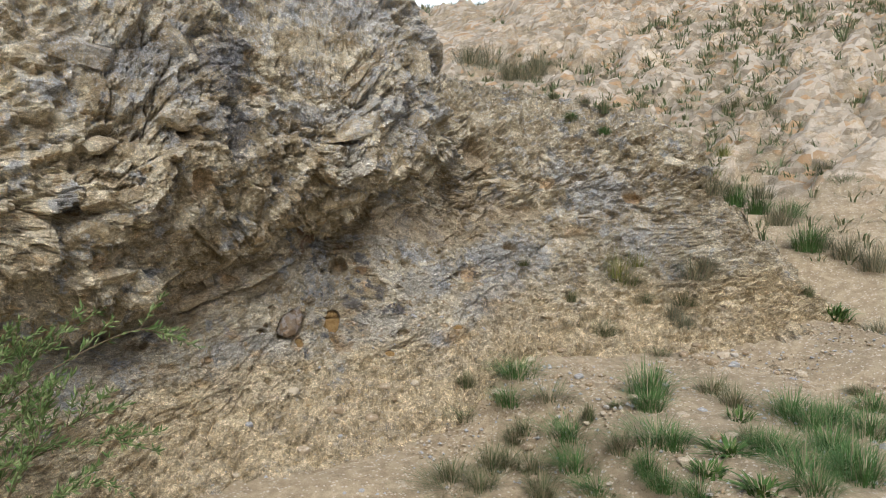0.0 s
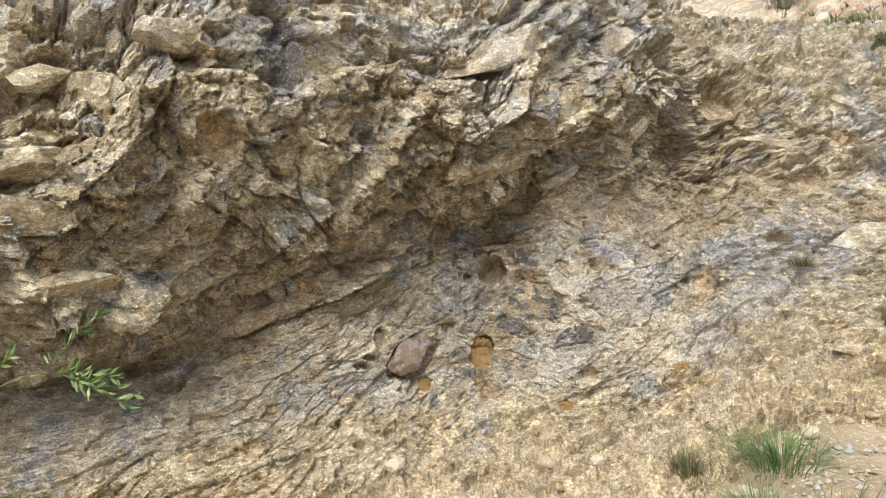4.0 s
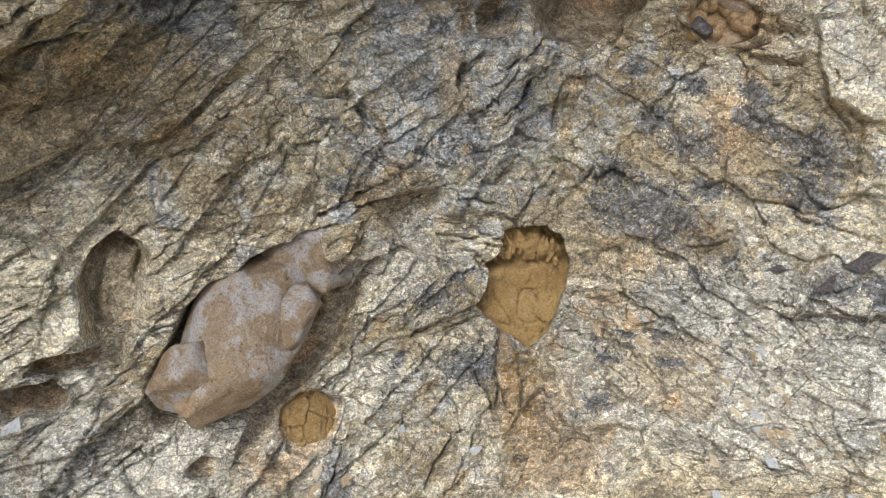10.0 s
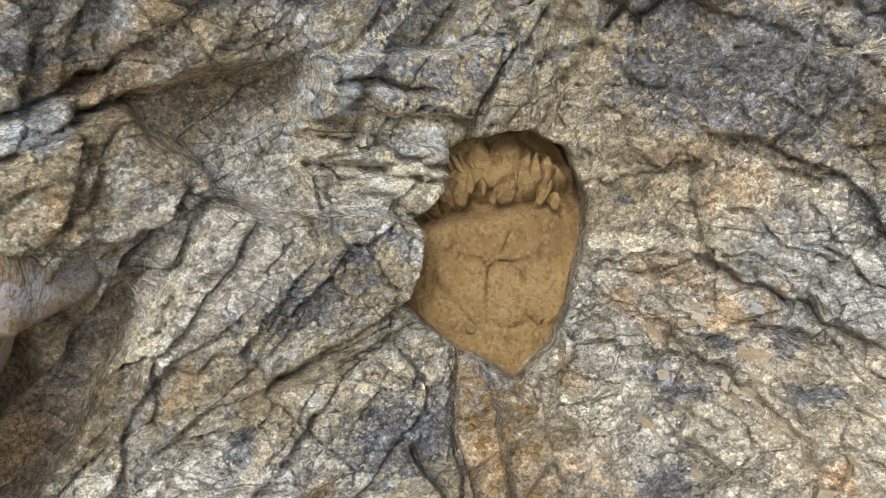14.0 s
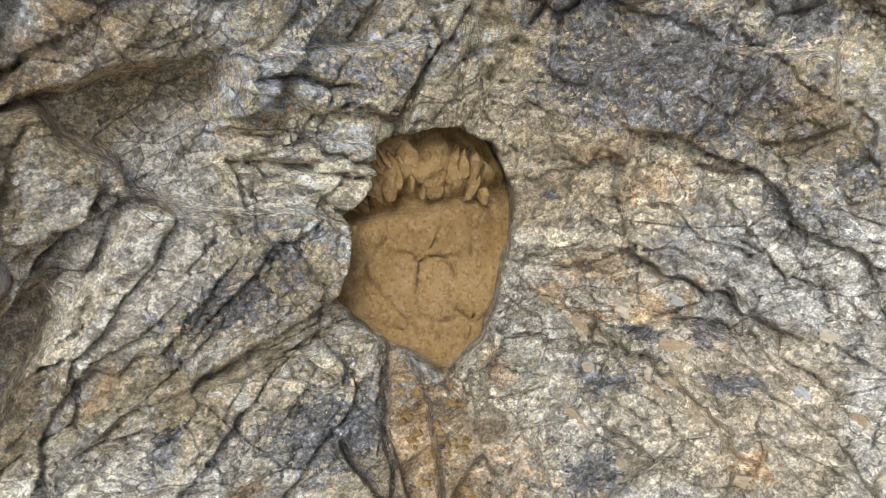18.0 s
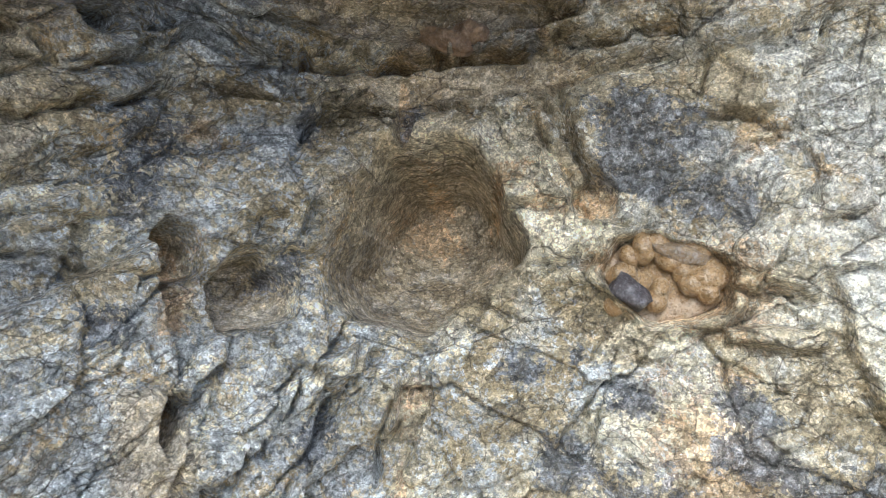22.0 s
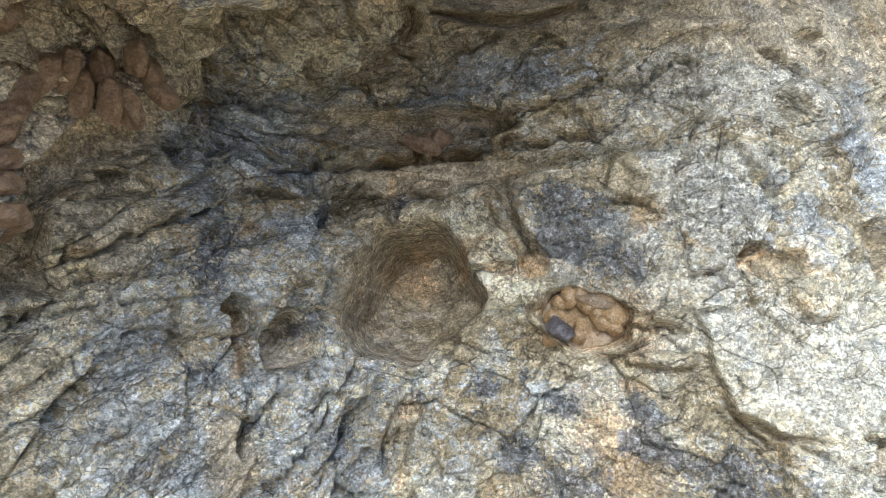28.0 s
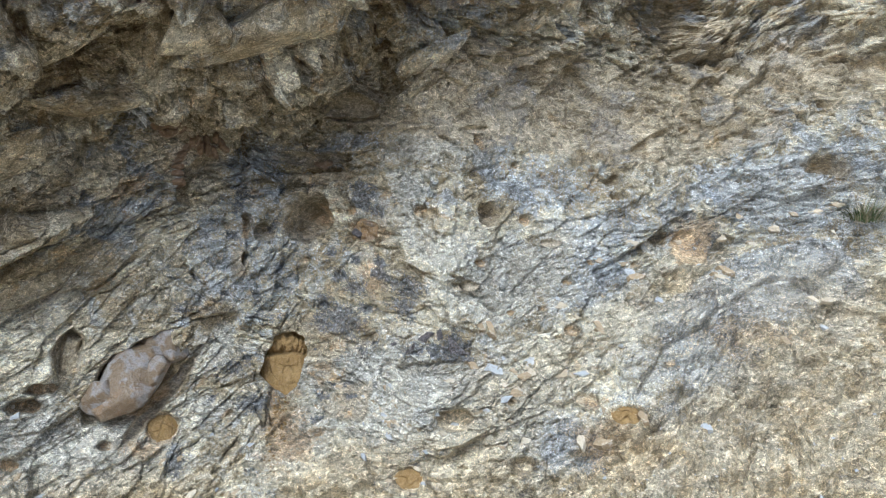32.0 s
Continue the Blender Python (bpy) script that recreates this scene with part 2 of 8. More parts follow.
    def stained(colour, name, shade_of, low=0.34, high=0.50, most=0.9):
        mask = sums(tree, attribute(tree, name), ragged)
        held = sums(tree, span(tree, mask, low, high, 0.0, most), span(tree, attribute(tree, name), 0.0, 0.12), "MULTIPLY")
        return blend(tree, held, colour, shade_of)

    film = span(tree, sums(tree, noise_of(tree, at, 6.0, 8, 0.7, 0.4), sums(tree, grit, 0.10, "MULTIPLY")), 0.54, 0.60, 0.0, 0.75)
    tan = blend(tree, film, tan, blend(tree, span(tree, grain, 0.4, 0.6), (0.20, 0.215, 0.225), (0.48, 0.505, 0.52)))
    rust = span(tree, sums(tree, noise_of(tree, at, 13.0, 8, 0.7, 0.9), sums(tree, grit, 0.10, "MULTIPLY")), 0.56, 0.64, 0.0, 0.55)
    tan = blend(tree, rust, tan, blend(tree, span(tree, grain, 0.4, 0.6), (0.34, 0.205, 0.075), (0.50, 0.345, 0.155)))
    colour = stained(tan, "pale", blend(tree, span(tree, grain, 0.38, 0.62), (0.38, 0.345, 0.26), (0.63, 0.61, 0.54)), most=0.8)
    colour = stained(colour, "blue", blend(tree, span(tree, grain, 0.36, 0.64), (0.19, 0.21, 0.23), (0.58, 0.61, 0.635)), most=0.72)
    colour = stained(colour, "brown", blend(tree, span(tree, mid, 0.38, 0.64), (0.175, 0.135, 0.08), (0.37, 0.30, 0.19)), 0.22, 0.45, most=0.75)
    colour = stained(colour, "ochre", blend(tree, span(tree, mid, 0.35, 0.66), (0.33, 0.20, 0.085), (0.48, 0.34, 0.18)), 0.30, 0.55, most=0.78)
    colour = stained(colour, "sandy", blend(tree, span(tree, mid, 0.40, 0.60), (0.44, 0.335, 0.175), (0.68, 0.58, 0.38)), 0.25, 0.55, most=0.75)
    # Fine cracks: dark brown lines in the colour, grooves in the bump.
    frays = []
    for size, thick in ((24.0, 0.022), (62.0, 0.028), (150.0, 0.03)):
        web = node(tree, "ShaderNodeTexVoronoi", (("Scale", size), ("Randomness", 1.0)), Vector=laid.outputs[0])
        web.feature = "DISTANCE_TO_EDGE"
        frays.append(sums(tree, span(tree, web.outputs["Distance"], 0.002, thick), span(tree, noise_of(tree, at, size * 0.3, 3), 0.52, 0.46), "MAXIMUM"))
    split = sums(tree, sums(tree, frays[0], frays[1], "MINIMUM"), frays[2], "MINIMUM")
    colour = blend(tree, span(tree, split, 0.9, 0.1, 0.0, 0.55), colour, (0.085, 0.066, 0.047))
    spots = span(tree, sums(tree, noise_of(tree, at, 70.0, 6, 0.75), sums(tree, large, 0.35, "MULTIPLY")), 0.78, 0.86, 0.0, 0.7)
    colour = blend(tree, spots, colour, (0.06, 0.06, 0.066))
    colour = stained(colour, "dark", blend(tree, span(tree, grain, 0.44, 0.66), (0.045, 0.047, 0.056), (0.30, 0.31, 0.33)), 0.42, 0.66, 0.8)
    # grains of lighter and darker mineral
    colour = blend(tree, span(tree, speck, 0.54, 0.66, 0.0, 0.5), colour, (0.72, 0.69, 0.62))
    colour = blend(tree, span(tree, speck, 0.45, 0.35, 0.0, 0.65), colour, (0.075, 0.062, 0.05))
    for value, low, high in ((cry[0], 0.74, 1.32), (gr[0], 0.74, 1.32), (crumb[0], 0.80, 1.24), (chip_, 0.86, 1.18), (tone, 0.80, 1.22)):
        amount = span(tree, value, 0.0, 1.0, low, high)
        grey = node(tree, "ShaderNodeCombineColor", (), Red=amount, Green=amount, Blue=amount)
        colour = blend(tree, 1.0, colour, grey.outputs[0], "MULTIPLY")
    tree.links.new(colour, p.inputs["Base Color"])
    bumped(tree, p, (mid, 0.010, 0.4), (frays[0], 0.006, 0.7), (frays[1], 0.004, 0.7), (faces[0], 0.8, 0.9), (faces[1], 0.55, 0.9), (faces[2], 0.6, 1.0), (frays[2], 0.002, 0.7), (grain, 0.005, 0.7), (faces[3], 0.6, 0.8), (speck, 0.0012, 0.7), (dust, 0.0006, 0.6), calm=span(tree, attribute(tree, "brown"), 0.3, 0.6, 1.0, 0.45))
    return m


def earth_material(name, light, dark, pebble):
    m, tree, p, at = shader(name, 0.97)
    large, mid, fine = noise_of(tree, at, 1.2, 5), noise_of(tree, at, 14.0, 6, 0.65), noise_of(tree, at, 160.0, 4, 0.7)
    colour = blend(tree, span(tree, mid, 0.35, 0.68), dark, light)
    colour = blend(tree, span(tree, large, 0.42, 0.64, 0.0, 0.5), colour, tuple(0.6 * c for c in light))
    bare = span(tree, sums(tree, attribute(tree, "bare"), sums(tree, sums(tree, noise_of(tree, at, 3.0, 7, 0.75), 0.5, "SUBTRACT"), 2.0, "MULTIPLY")), 0.35, 0.7, 0.0, 0.85)
    colour = blend(tree, bare, colour, blend(tree, span(tree, noise_of(tree, at, 6.0, 8, 0.8), 0.42, 0.58), (0.55, 0.42, 0.255), (0.72, 0.64, 0.50)))
    stones = node(tree, "ShaderNodeTexVoronoi", (("Scale", 60.0),), Vector=at)
    tint = node(tree, "ShaderNodeSeparateColor", (), Color=stones.outputs["Color"])
    mask = sums(tree, span(tree, tint.outputs[0], 0.72, 0.76), span(tree, stones.outputs["Distance"], 0.5, 0.3), "MULTIPLY")
    colour = blend(tree, sums(tree, mask, 0.8, "MULTIPLY"), colour, pebble)
    colour = blend(tree, span(tree, fine, 0.45, 0.30, 0.0, 0.7), colour, (0.13, 0.09, 0.055))
    colour = blend(tree, span(tree, fine, 0.56, 0.72, 0.0, 0.6), colour, (0.74, 0.66, 0.52))
    broken = node(tree, "ShaderNodeTexVoronoi", (("Scale", 7.0), ("Randomness", 1.0)), Vector=node(tree, "ShaderNodeMapping", (("Rotation", (0.5, 0.4, 0.3)), ("Scale", (0.6, 1.0, 1.4))), Vector=at).outputs[0])
    face_tone = node(tree, "ShaderNodeSeparateColor", (), Color=broken.outputs["Color"])
    rocky_ = sums(tree, attribute(tree, "hill"), span(tree, noise_of(tree, at, 1.7, 6, 0.7), 0.40, 0.55), "MULTIPLY")
    grey_rock = blend(tree, face_tone.outputs[0], (0.22, 0.185, 0.13), (0.68, 0.62, 0.51))
    grey_rock = blend(tree, span(tree, face_tone.outputs[1], 0.75, 0.9, 0.0, 0.8), grey_rock, (0.50, 0.30, 0.13))
    colour = blend(tree, sums(tree, rocky_, 0.75, "MULTIPLY"), colour, grey_rock)
    tree.links.new(colour, p.inputs["Base Color"])
    bumped(tree, p, (sums(tree, face_tone.outputs[2], rocky_, "MULTIPLY"), 0.08, 0.8), (mid, 0.02, 0.6), (stones.outputs["Distance"], -0.008, 0.5), (fine, 0.004, 0.7))
    return m


ROCK = rock_material()
EARTH = earth_material("stony_earth", (0.52, 0.43, 0.28), (0.34, 0.27, 0.17), (0.72, 0.66, 0.54))


# ---- relief of the cliff ----
def scramble(*parts):
    """Even random numbers from whole numbers, 0 to 1."""
    h = np.zeros(np.shape(parts[0]), np.uint32)
    for k, q in zip((0x9E3779B1, 0x85EBCA77, 0xC2B2AE3D, 0x27D4EB2F), parts):
        h ^= (np.asarray(q).astype(np.int64) & 0xFFFFFFFF).astype(np.uint32) * np.uint32(k)
        h ^= h >> np.uint32(15)
        h *= np.uint32(0x2C1B3C6D)
        h ^= h >> np.uint32(13)
    h *= np.uint32(0x297A2D39)
    h ^= h >> np.uint32(16)
    return h.astype(np.float32) / np.float32(4294967295.0)


def lumps(p, scale, seed):
    """Smooth noise, -1 to 1, of points (n, 2 or 3)."""
    q = p * scale
    cell = np.floor(q).astype(np.int64)
    f = (q - cell).astype(np.float32)
    f = f * f * (3 - 2 * f)
    total = 0
    for corner in range(2 ** p.shape[1]):
        bits = [(corner >> k) & 1 for k in range(p.shape[1])]
        weight = 1
        for k, bit in enumerate(bits):
            weight = weight * (f[:, k] if bit else 1 - f[:, k])
        total = total + weight * scramble(*[cell[:, k] + bit for k, bit in enumerate(bits)], np.full(len(p), seed))
    return 2 * total - 1


def facets(p, size, stretch, turn, seed):
    """Broken blocks over the plane of p: height of each point's own tilted face, how near it is to a joint (0 at the joint), and a number of its own, 0 to 1."""
    c, s = math.cos(radians(turn)), math.sin(radians(turn))
    q = np.stack([(p[:, 0] * c + p[:, 1] * s) / (size * stretch), (-p[:, 0] * s + p[:, 1] * c) / size], 1)
    cell = np.floor(q).astype(np.int64)
    best, second = np.full(len(q), 9.0, np.float32), np.full(len(q), 9.0, np.float32)
    height, shade = np.zeros(len(q), np.float32), np.zeros(len(q), np.float32)
    for i in (-1, 0, 1):
        for j in (-1, 0, 1):
            a, b = cell[:, 0] + i, cell[:, 1] + j
            n = np.full(len(q), seed)
            dx = (q[:, 0] - a - 0.1 - 0.8 * scramble(a, b, n)).astype(np.float32)
            dy = (q[:, 1] - b - 0.1 - 0.8 * scramble(a, b, n + 1)).astype(np.float32)
            far = np.maximum(abs(dx), abs(dy)) * 0.45 + np.sqrt(dx * dx + dy * dy) * 0.55
            near = far < best
            second = np.where(near, best, np.minimum(second, far))
            tilt = (scramble(a, b, n + 2) - 0.5) * dx * 1.2 + (scramble(a, b, n + 3) - 0.65) * dy * 1.6
            height = np.where(near, scramble(a, b, n + 4) - 0.5 + tilt, height)
            shade = np.where(near, scramble(a, b, n + 5), shade)
            best = np.where(near, far, best)
    return height, second - best, shade


def ramp(v, low, high):
    f = np.clip((v - low) / (high - low), 0, 1)
    return f * f * (3 - 2 * f)


xs = steps((-2.6, -1.35, 0.025), (-1.35, -0.46, 0.006), (-0.46, -0.22, 0.003), (-0.22, 0.44, 0.0014), (0.44, 0.62, 0.0028), (0.62, 1.0, 0.0045), (1.0, 1.5, 0.007), (1.5, 3.9, 0.016))
vs = steps((0, 1, 0.2), (1, 2, 0.02), (2, 2.6, 0.012), (2.6, 4, 0.0054), (4, 4.8, 0.0064), (4.8, 5.3, 0.009), (5.3, 6, 0.013), (6, 9, 0.018), (9, 10, 0.03))
grid = face(xs, vs)
NX, NV = len(xs), len(vs)
along_x, along_v = np.gradient(grid, xs, axis=0), np.gradient(grid, axis=1)
outward = np.cross(along_x, along_v)
outward /= np.linalg.norm(outward, axis=2, keepdims=True) + 1e-9
lengths = np.concatenate([np.zeros((NX, 1)), np.cumsum(np.linalg.norm(np.diff(grid, axis=1), axis=2), 1)], 1)
lengths -= lengths[:, [int(np.argmin(abs(vs - 3)))]]
middle = (xs > -1.3) & (xs < 1.0)
lengths = 0.35 * lengths + 0.65 * lengths[middle].mean(0)[None]
BASE, OUT = grid.reshape(-1, 3), outward.reshape(-1, 3)
FLAT = np.stack([BASE[:, 0], lengths.ravel()], 1)
LEVEL = np.broadcast_to(vs, (NX, NV)).ravel()
push = np.zeros_like(BASE)
MASKS = {k: np.zeros(len(BASE), np.float32) for k in ("pale", "blue", "brown", "ochre", "dark", "sandy", "tone")}
wander = np.stack([lumps(FLAT, 45, 5), lumps(FLAT, 45, 6), lumps(FLAT, 130, 7)], 1)
soft_wander = np.stack([wander[:, 0], lumps(FLAT, 40, 8), wander[:, 1]], 1)

# broken rock: large blocks under the brow, smaller slabs on the face, chips on the slope
x, v = BASE[:, 0], LEVEL
brow = ramp(v, 4.9, 5.6) * (1 - 0.55 * ramp(v, 8.2, 9.2)) * (1 - 0.5 * ramp(x, 0.95, 1.3))
slope = 1 - ramp(v, 1.9, 2.9)
side = ramp(x + 0.12 * lumps(FLAT, 6, 3), -0.05, 0.18)
rim = ramp(x, 0.7, 1.1)
bent = FLAT + 0.004 * wander[:, :2]
big, big_joint, _ = facets(FLAT + 0.012 * np.stack([lumps(FLAT, 9, 15), lumps(FLAT, 9, 16)], 1), 0.20, 1.25, 30, 11)
ledge, ledge_joint, ledge_tone = facets(bent + 0.004 * wander[:, 1:], 0.085, 1.5, 30, 41)
mid_l, joint_l, tone_l = facets(bent + 0.006 * np.stack([lumps(FLAT, 18, 17), lumps(FLAT, 18, 18)], 1), 0.048, 1.8, 42, 21)
mid_r, joint_r, tone_r = facets(bent, 0.044, 1.6, -22, 31)
small_l, small_joint_l, _ = facets(bent, 0.018, 1.6, 40, 51)
small_r, small_joint_r, _ = facets(bent, 0.016, 1.5, -28, 61)
chip, _, chip_tone = facets(bent, 0.0075, 1.5, 15, 66)
mid_b, joint_b, tone_b = facets(bent, 0.055, 1.25, 20, 171)
small_b, small_joint_b, _ = facets(bent, 0.020, 1.2, 20, 181)
mid, joint = np.where(side > 0.5, mid_r, mid_l), np.where(side > 0.5, joint_r, joint_l)
small, small_joint = np.where(side > 0.5, small_r, small_l), np.where(side > 0.5, small_joint_r, small_joint_l)
over = v > 5.35 + 0.25 * lumps(FLAT, 8, 191)
mid, joint, small, small_joint = np.where(over, mid_b, mid), np.where(over, joint_b, joint), np.where(over, small_b, small), np.where(over, small_joint_b, small_joint)
MASKS["tone"] += (0.45 * np.where(over, tone_b, np.where(side > 0.5, tone_r, tone_l)) + 0.35 * ledge_tone + 0.20 * chip_tone).astype(np.float32)
quiet = 1 - 0.6 * ramp(lumps(FLAT, 7, 71), 0.1, 0.6)
open_joint = ramp(lumps(FLAT, 16, 73), -0.25, 0.3)
cream = ramp(x, 0.28, 0.45) * (1 - ramp(x, 0.95, 1.25)) * ramp(v, 2.7, 3.2) * (1 - ramp(v, 4.9, 5.4))
plate = 1 - 0.65 * np.exp(-((BASE[:, 0] - 0.17) / 0.20) ** 2 - ((BASE[:, 2] - 0.36) / 0.15) ** 2) - 0.35 * cream
lift = big * (0.016 + 0.075 * brow + 0.012 * slope + 0.020 * rim)
lift += ledge * (0.012 + 0.034 * brow + 0.020 * rim + 0.022 * slope) + mid * (0.012 + 0.018 * brow + 0.008 * rim + 0.008 * slope) * plate
lift += small * (0.0055 + 0.006 * brow + 0.006 * rim + 0.003 * slope) * quiet + chip * (0.0020 + 0.003 * rim + 0.002 * slope + 0.002 * brow) * quiet
lift -= (1 - ramp(joint, 0.0, 0.07)) * (0.008 + 0.005 * slope + 0.005 * brow) * plate * open_joint + (1 - ramp(ledge_joint, 0.0, 0.06)) * (0.004 + 0.024 * brow) + (1 - ramp(big_joint, 0.0, 0.05)) * 0.03 * brow
lift -= (1 - ramp(small_joint, 0, 0.12)) * 0.0022 * quiet * ramp(lumps(FLAT, 30, 74), 0.0, 0.4)
lift += 0.018 * (1 + brow) * lumps(FLAT, 5, 81) + 0.006 * lumps(FLAT, 22, 82) + 0.0016 * wander[:, 2] + 0.0010 * lumps(FLAT, 260, 83) + 0.0006 * lumps(FLAT, 420, 84)


def pits(size, share, seed):
    """Small round pits of uneven size over the plane: depth from 0 to 1."""
    q = (bent + 0.15 * size * wander[:, :2]) / size
    cell = np.floor(q).astype(np.int64)
    deep = np.zeros(len(q), np.float32)
    for i in (-1, 0, 1):
        for j in (-1, 0, 1):
            a, b = cell[:, 0] + i, cell[:, 1] + j
            n = np.full(len(q), seed)
            far = np.hypot(q[:, 0] - a - scramble(a, b, n), q[:, 1] - b - scramble(a, b, n + 1))
            wide = 0.12 + 0.24 * scramble(a, b, n + 2) ** 2
            deep = np.maximum(deep, ramp(wide - far, 0.0, 0.10) * (scramble(a, b, n + 3) < share) * (0.4 + wide * 2))
    return deep


lift -= pits(0.030, 0.30, 301) * (0.007 * cream + 0.010 * slope + 0.006 * rim)
lift -= pits(0.075, 0.45, 311) * (0.030 * brow + 0.012 * slope * (x < 0.9))
push += OUT * lift[:, None]


def nearby(c, reach):
    k = np.where((abs(BASE[:, 0] - c[0]) < reach) & (abs(BASE[:, 2] - c[2]) < reach) & (abs(BASE[:, 1] - c[1]) < max(reach, 0.12)))[0]
    if not len(k):
        return k, None, None, None
    d = ((BASE[k] - c) ** 2).sum(1)
    n = OUT[k[np.argsort(d)[:40]]].mean(0)
    n /= np.linalg.norm(n)
    e = np.cross((0, 0, 1), n)
    e /= np.linalg.norm(e)
    e = -e if e[0] < 0 else e
    return k, n, e, np.cross(n, e) if np.cross(n, e)[2] > 0 else -np.cross(n, e)


def local(c, wide, high, turn, reach=1.6):
    c = np.array(c)
    k, n, e, up = nearby(c, reach * max(wide, high) + 0.01)
    if not len(k):
        return k, None, None, None
    d = BASE[k] - c + 0.07 * min(wide, high) * soft_wander[k]
    a, b = d @ e, d @ up
    ct, st = math.cos(radians(turn)), math.sin(radians(turn))
    a, b = (a * ct + b * st) / wide, (-a * st + b * ct) / high
    r = np.sqrt(a * a + b * b)
    angle = np.arctan2(b, a)
    phase = [random.uniform(0, 6.28) for _ in range(4)]
    r = r * (1 + 0.09 * np.sin(2 * angle + phase[0]) + 0.07 * np.sin(3 * angle + phase[1]) + 0.05 * np.sin(5 * angle + phase[2]) + 0.03 * np.sin(9 * angle + phase[3]))
    return k, n, r, b


def hollow(x, y, z, wide, high, deep, turn=0, edge=0.16):
    k, n, r, b = local((x, y, z), wide, high, turn)
    if len(k):
        deep = min(deep, 1.7 * min(wide, high))
        edge = 0.24 if wide > 0.025 and deep > 0.025 else edge
        g = ramp(1.06 - r, 0, edge) * (0.72 + 0.28 * np.clip(1 - r * r, 0, 1)) * (0.85 + 0.3 * np.clip(b, -1, 1))
        flat = np.clip(1.15 - r, 0, 1)
        # Clay brown inside every hollow; it also paints in shade so depth shows.
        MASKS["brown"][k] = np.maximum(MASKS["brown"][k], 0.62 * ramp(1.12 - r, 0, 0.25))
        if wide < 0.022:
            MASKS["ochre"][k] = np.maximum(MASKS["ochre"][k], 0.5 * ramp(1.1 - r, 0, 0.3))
        push[k] -= g[:, None] * deep * 1.35 * n + (push[k] * (0.95 * ramp(flat, 0, 0.14))[:, None])


def knob(x, y, z, wide, high, tall, turn=0):
    k, n, r, b = local((x, y, z), wide, high, turn)
    if len(k):
        push[k] += (ramp(1.05 - r, 0, 0.35) * (0.8 + 0.25 * b * (abs(b) < 1)))[:, None] * tall * n


def crack(start, end, wide, deep, step=0.0):
    p, q = np.array(start), np.array(end)
    c, reach = (p + q) / 2, np.linalg.norm(q - p) / 2 + 0.05
    k, n, e, up = nearby(c, reach)
    if not len(k):
        return
    way = q - p
    length = np.linalg.norm(way)
    way = way / length
    across = np.cross(n, way)
    d = BASE[k] - p + (0.003 + 0.015 * length) * wander[k]
    t, off = d @ way, d @ across
    ends = ramp(t, -0.1 * length, 0.12 * length) * (1 - ramp(t, 0.88 * length, 1.1 * length))
    depth = np.clip(abs(d @ n), 0, 1) < 0.12
    groove = np.exp(-(off / wide) ** 2) * deep
    shelf = step * (off * (1 if across[2] > 0 else -1) > 0) * np.exp(-abs(off) / 0.04)
    push[k] += ((shelf - groove) * ends * depth)[:, None] * n


def stain(kind, x, y, z, wide, high, turn=0):
    k, n, r, b = local((x, y, z), wide, high, turn, 1.5)
    if len(k):
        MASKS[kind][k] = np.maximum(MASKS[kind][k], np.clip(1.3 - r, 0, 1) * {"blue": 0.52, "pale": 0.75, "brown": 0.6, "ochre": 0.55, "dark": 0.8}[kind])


def outline(corners, rough):
    """Vertices near a shape on the cliff's own plane (along, up), and how far inside its edge they lie."""
    c = np.array(corners)
    low, high = c.min(0) - 0.03, c.max(0) + 0.03
    k = np.where((FLAT[:, 0] > low[0]) & (FLAT[:, 0] < high[0]) & (FLAT[:, 1] > low[1]) & (FLAT[:, 1] < high[1]))[0]
    p = FLAT[k] + rough * wander[k, :2]
    inside, near = np.zeros(len(k), bool), np.full(len(k), 9.0)
    for a, b in zip(c, np.roll(c, -1, 0)):
        way = b - a
        f = np.clip(((p - a) @ way) / (way @ way + 1e-12), 0, 1)
        near = np.minimum(near, np.hypot(*(p - a - f[:, None] * way).T))
        crosses = (a[1] > p[:, 1]) != (b[1] > p[:, 1])
        inside ^= crosses & (p[:, 0] < a[0] + (p[:, 1] - a[1]) * way[0] / (way[1] + 1e-12))
    return k, np.where(inside, near, -near)


def slab(height, edge, *corners):
    """A plate of rock that stands out of the face (or back from it) inside its outline."""
    k, d = outline(corners, 0.0035)
    if len(k):
        f = ramp(d, -0.5 * edge, 0.6 * edge)
        lean = (FLAT[k, 1] - FLAT[k, 1].mean()) * random.uniform(-0.10, 0.14) + (FLAT[k, 0] - FLAT[k, 0].mean()) * random.uniform(-0.10, 0.10)
        push[k] *= (1 - 0.25 * f)[:, None]
        push[k] += (f * (height + lean) + 0.25 * height * ramp(d, 0, 6 * edge))[:, None] * OUT[k]
        MASKS["tone"][k] += (f * (random.uniform(0.1, 0.9) - MASKS["tone"][k]) * 0.6).astype(np.float32)


def pocket(deep, *corners):
    """A hole with a broken rim."""
    k, d = outline(corners, 0.002)
    if len(k):
        f = ramp(d, -0.006, 0.004)
        push[k] *= (1 - 0.95 * f)[:, None]
        push[k] -= (f * deep * (0.8 + 0.25 * ramp(d, 0, 0.04)))[:, None] * OUT[k]


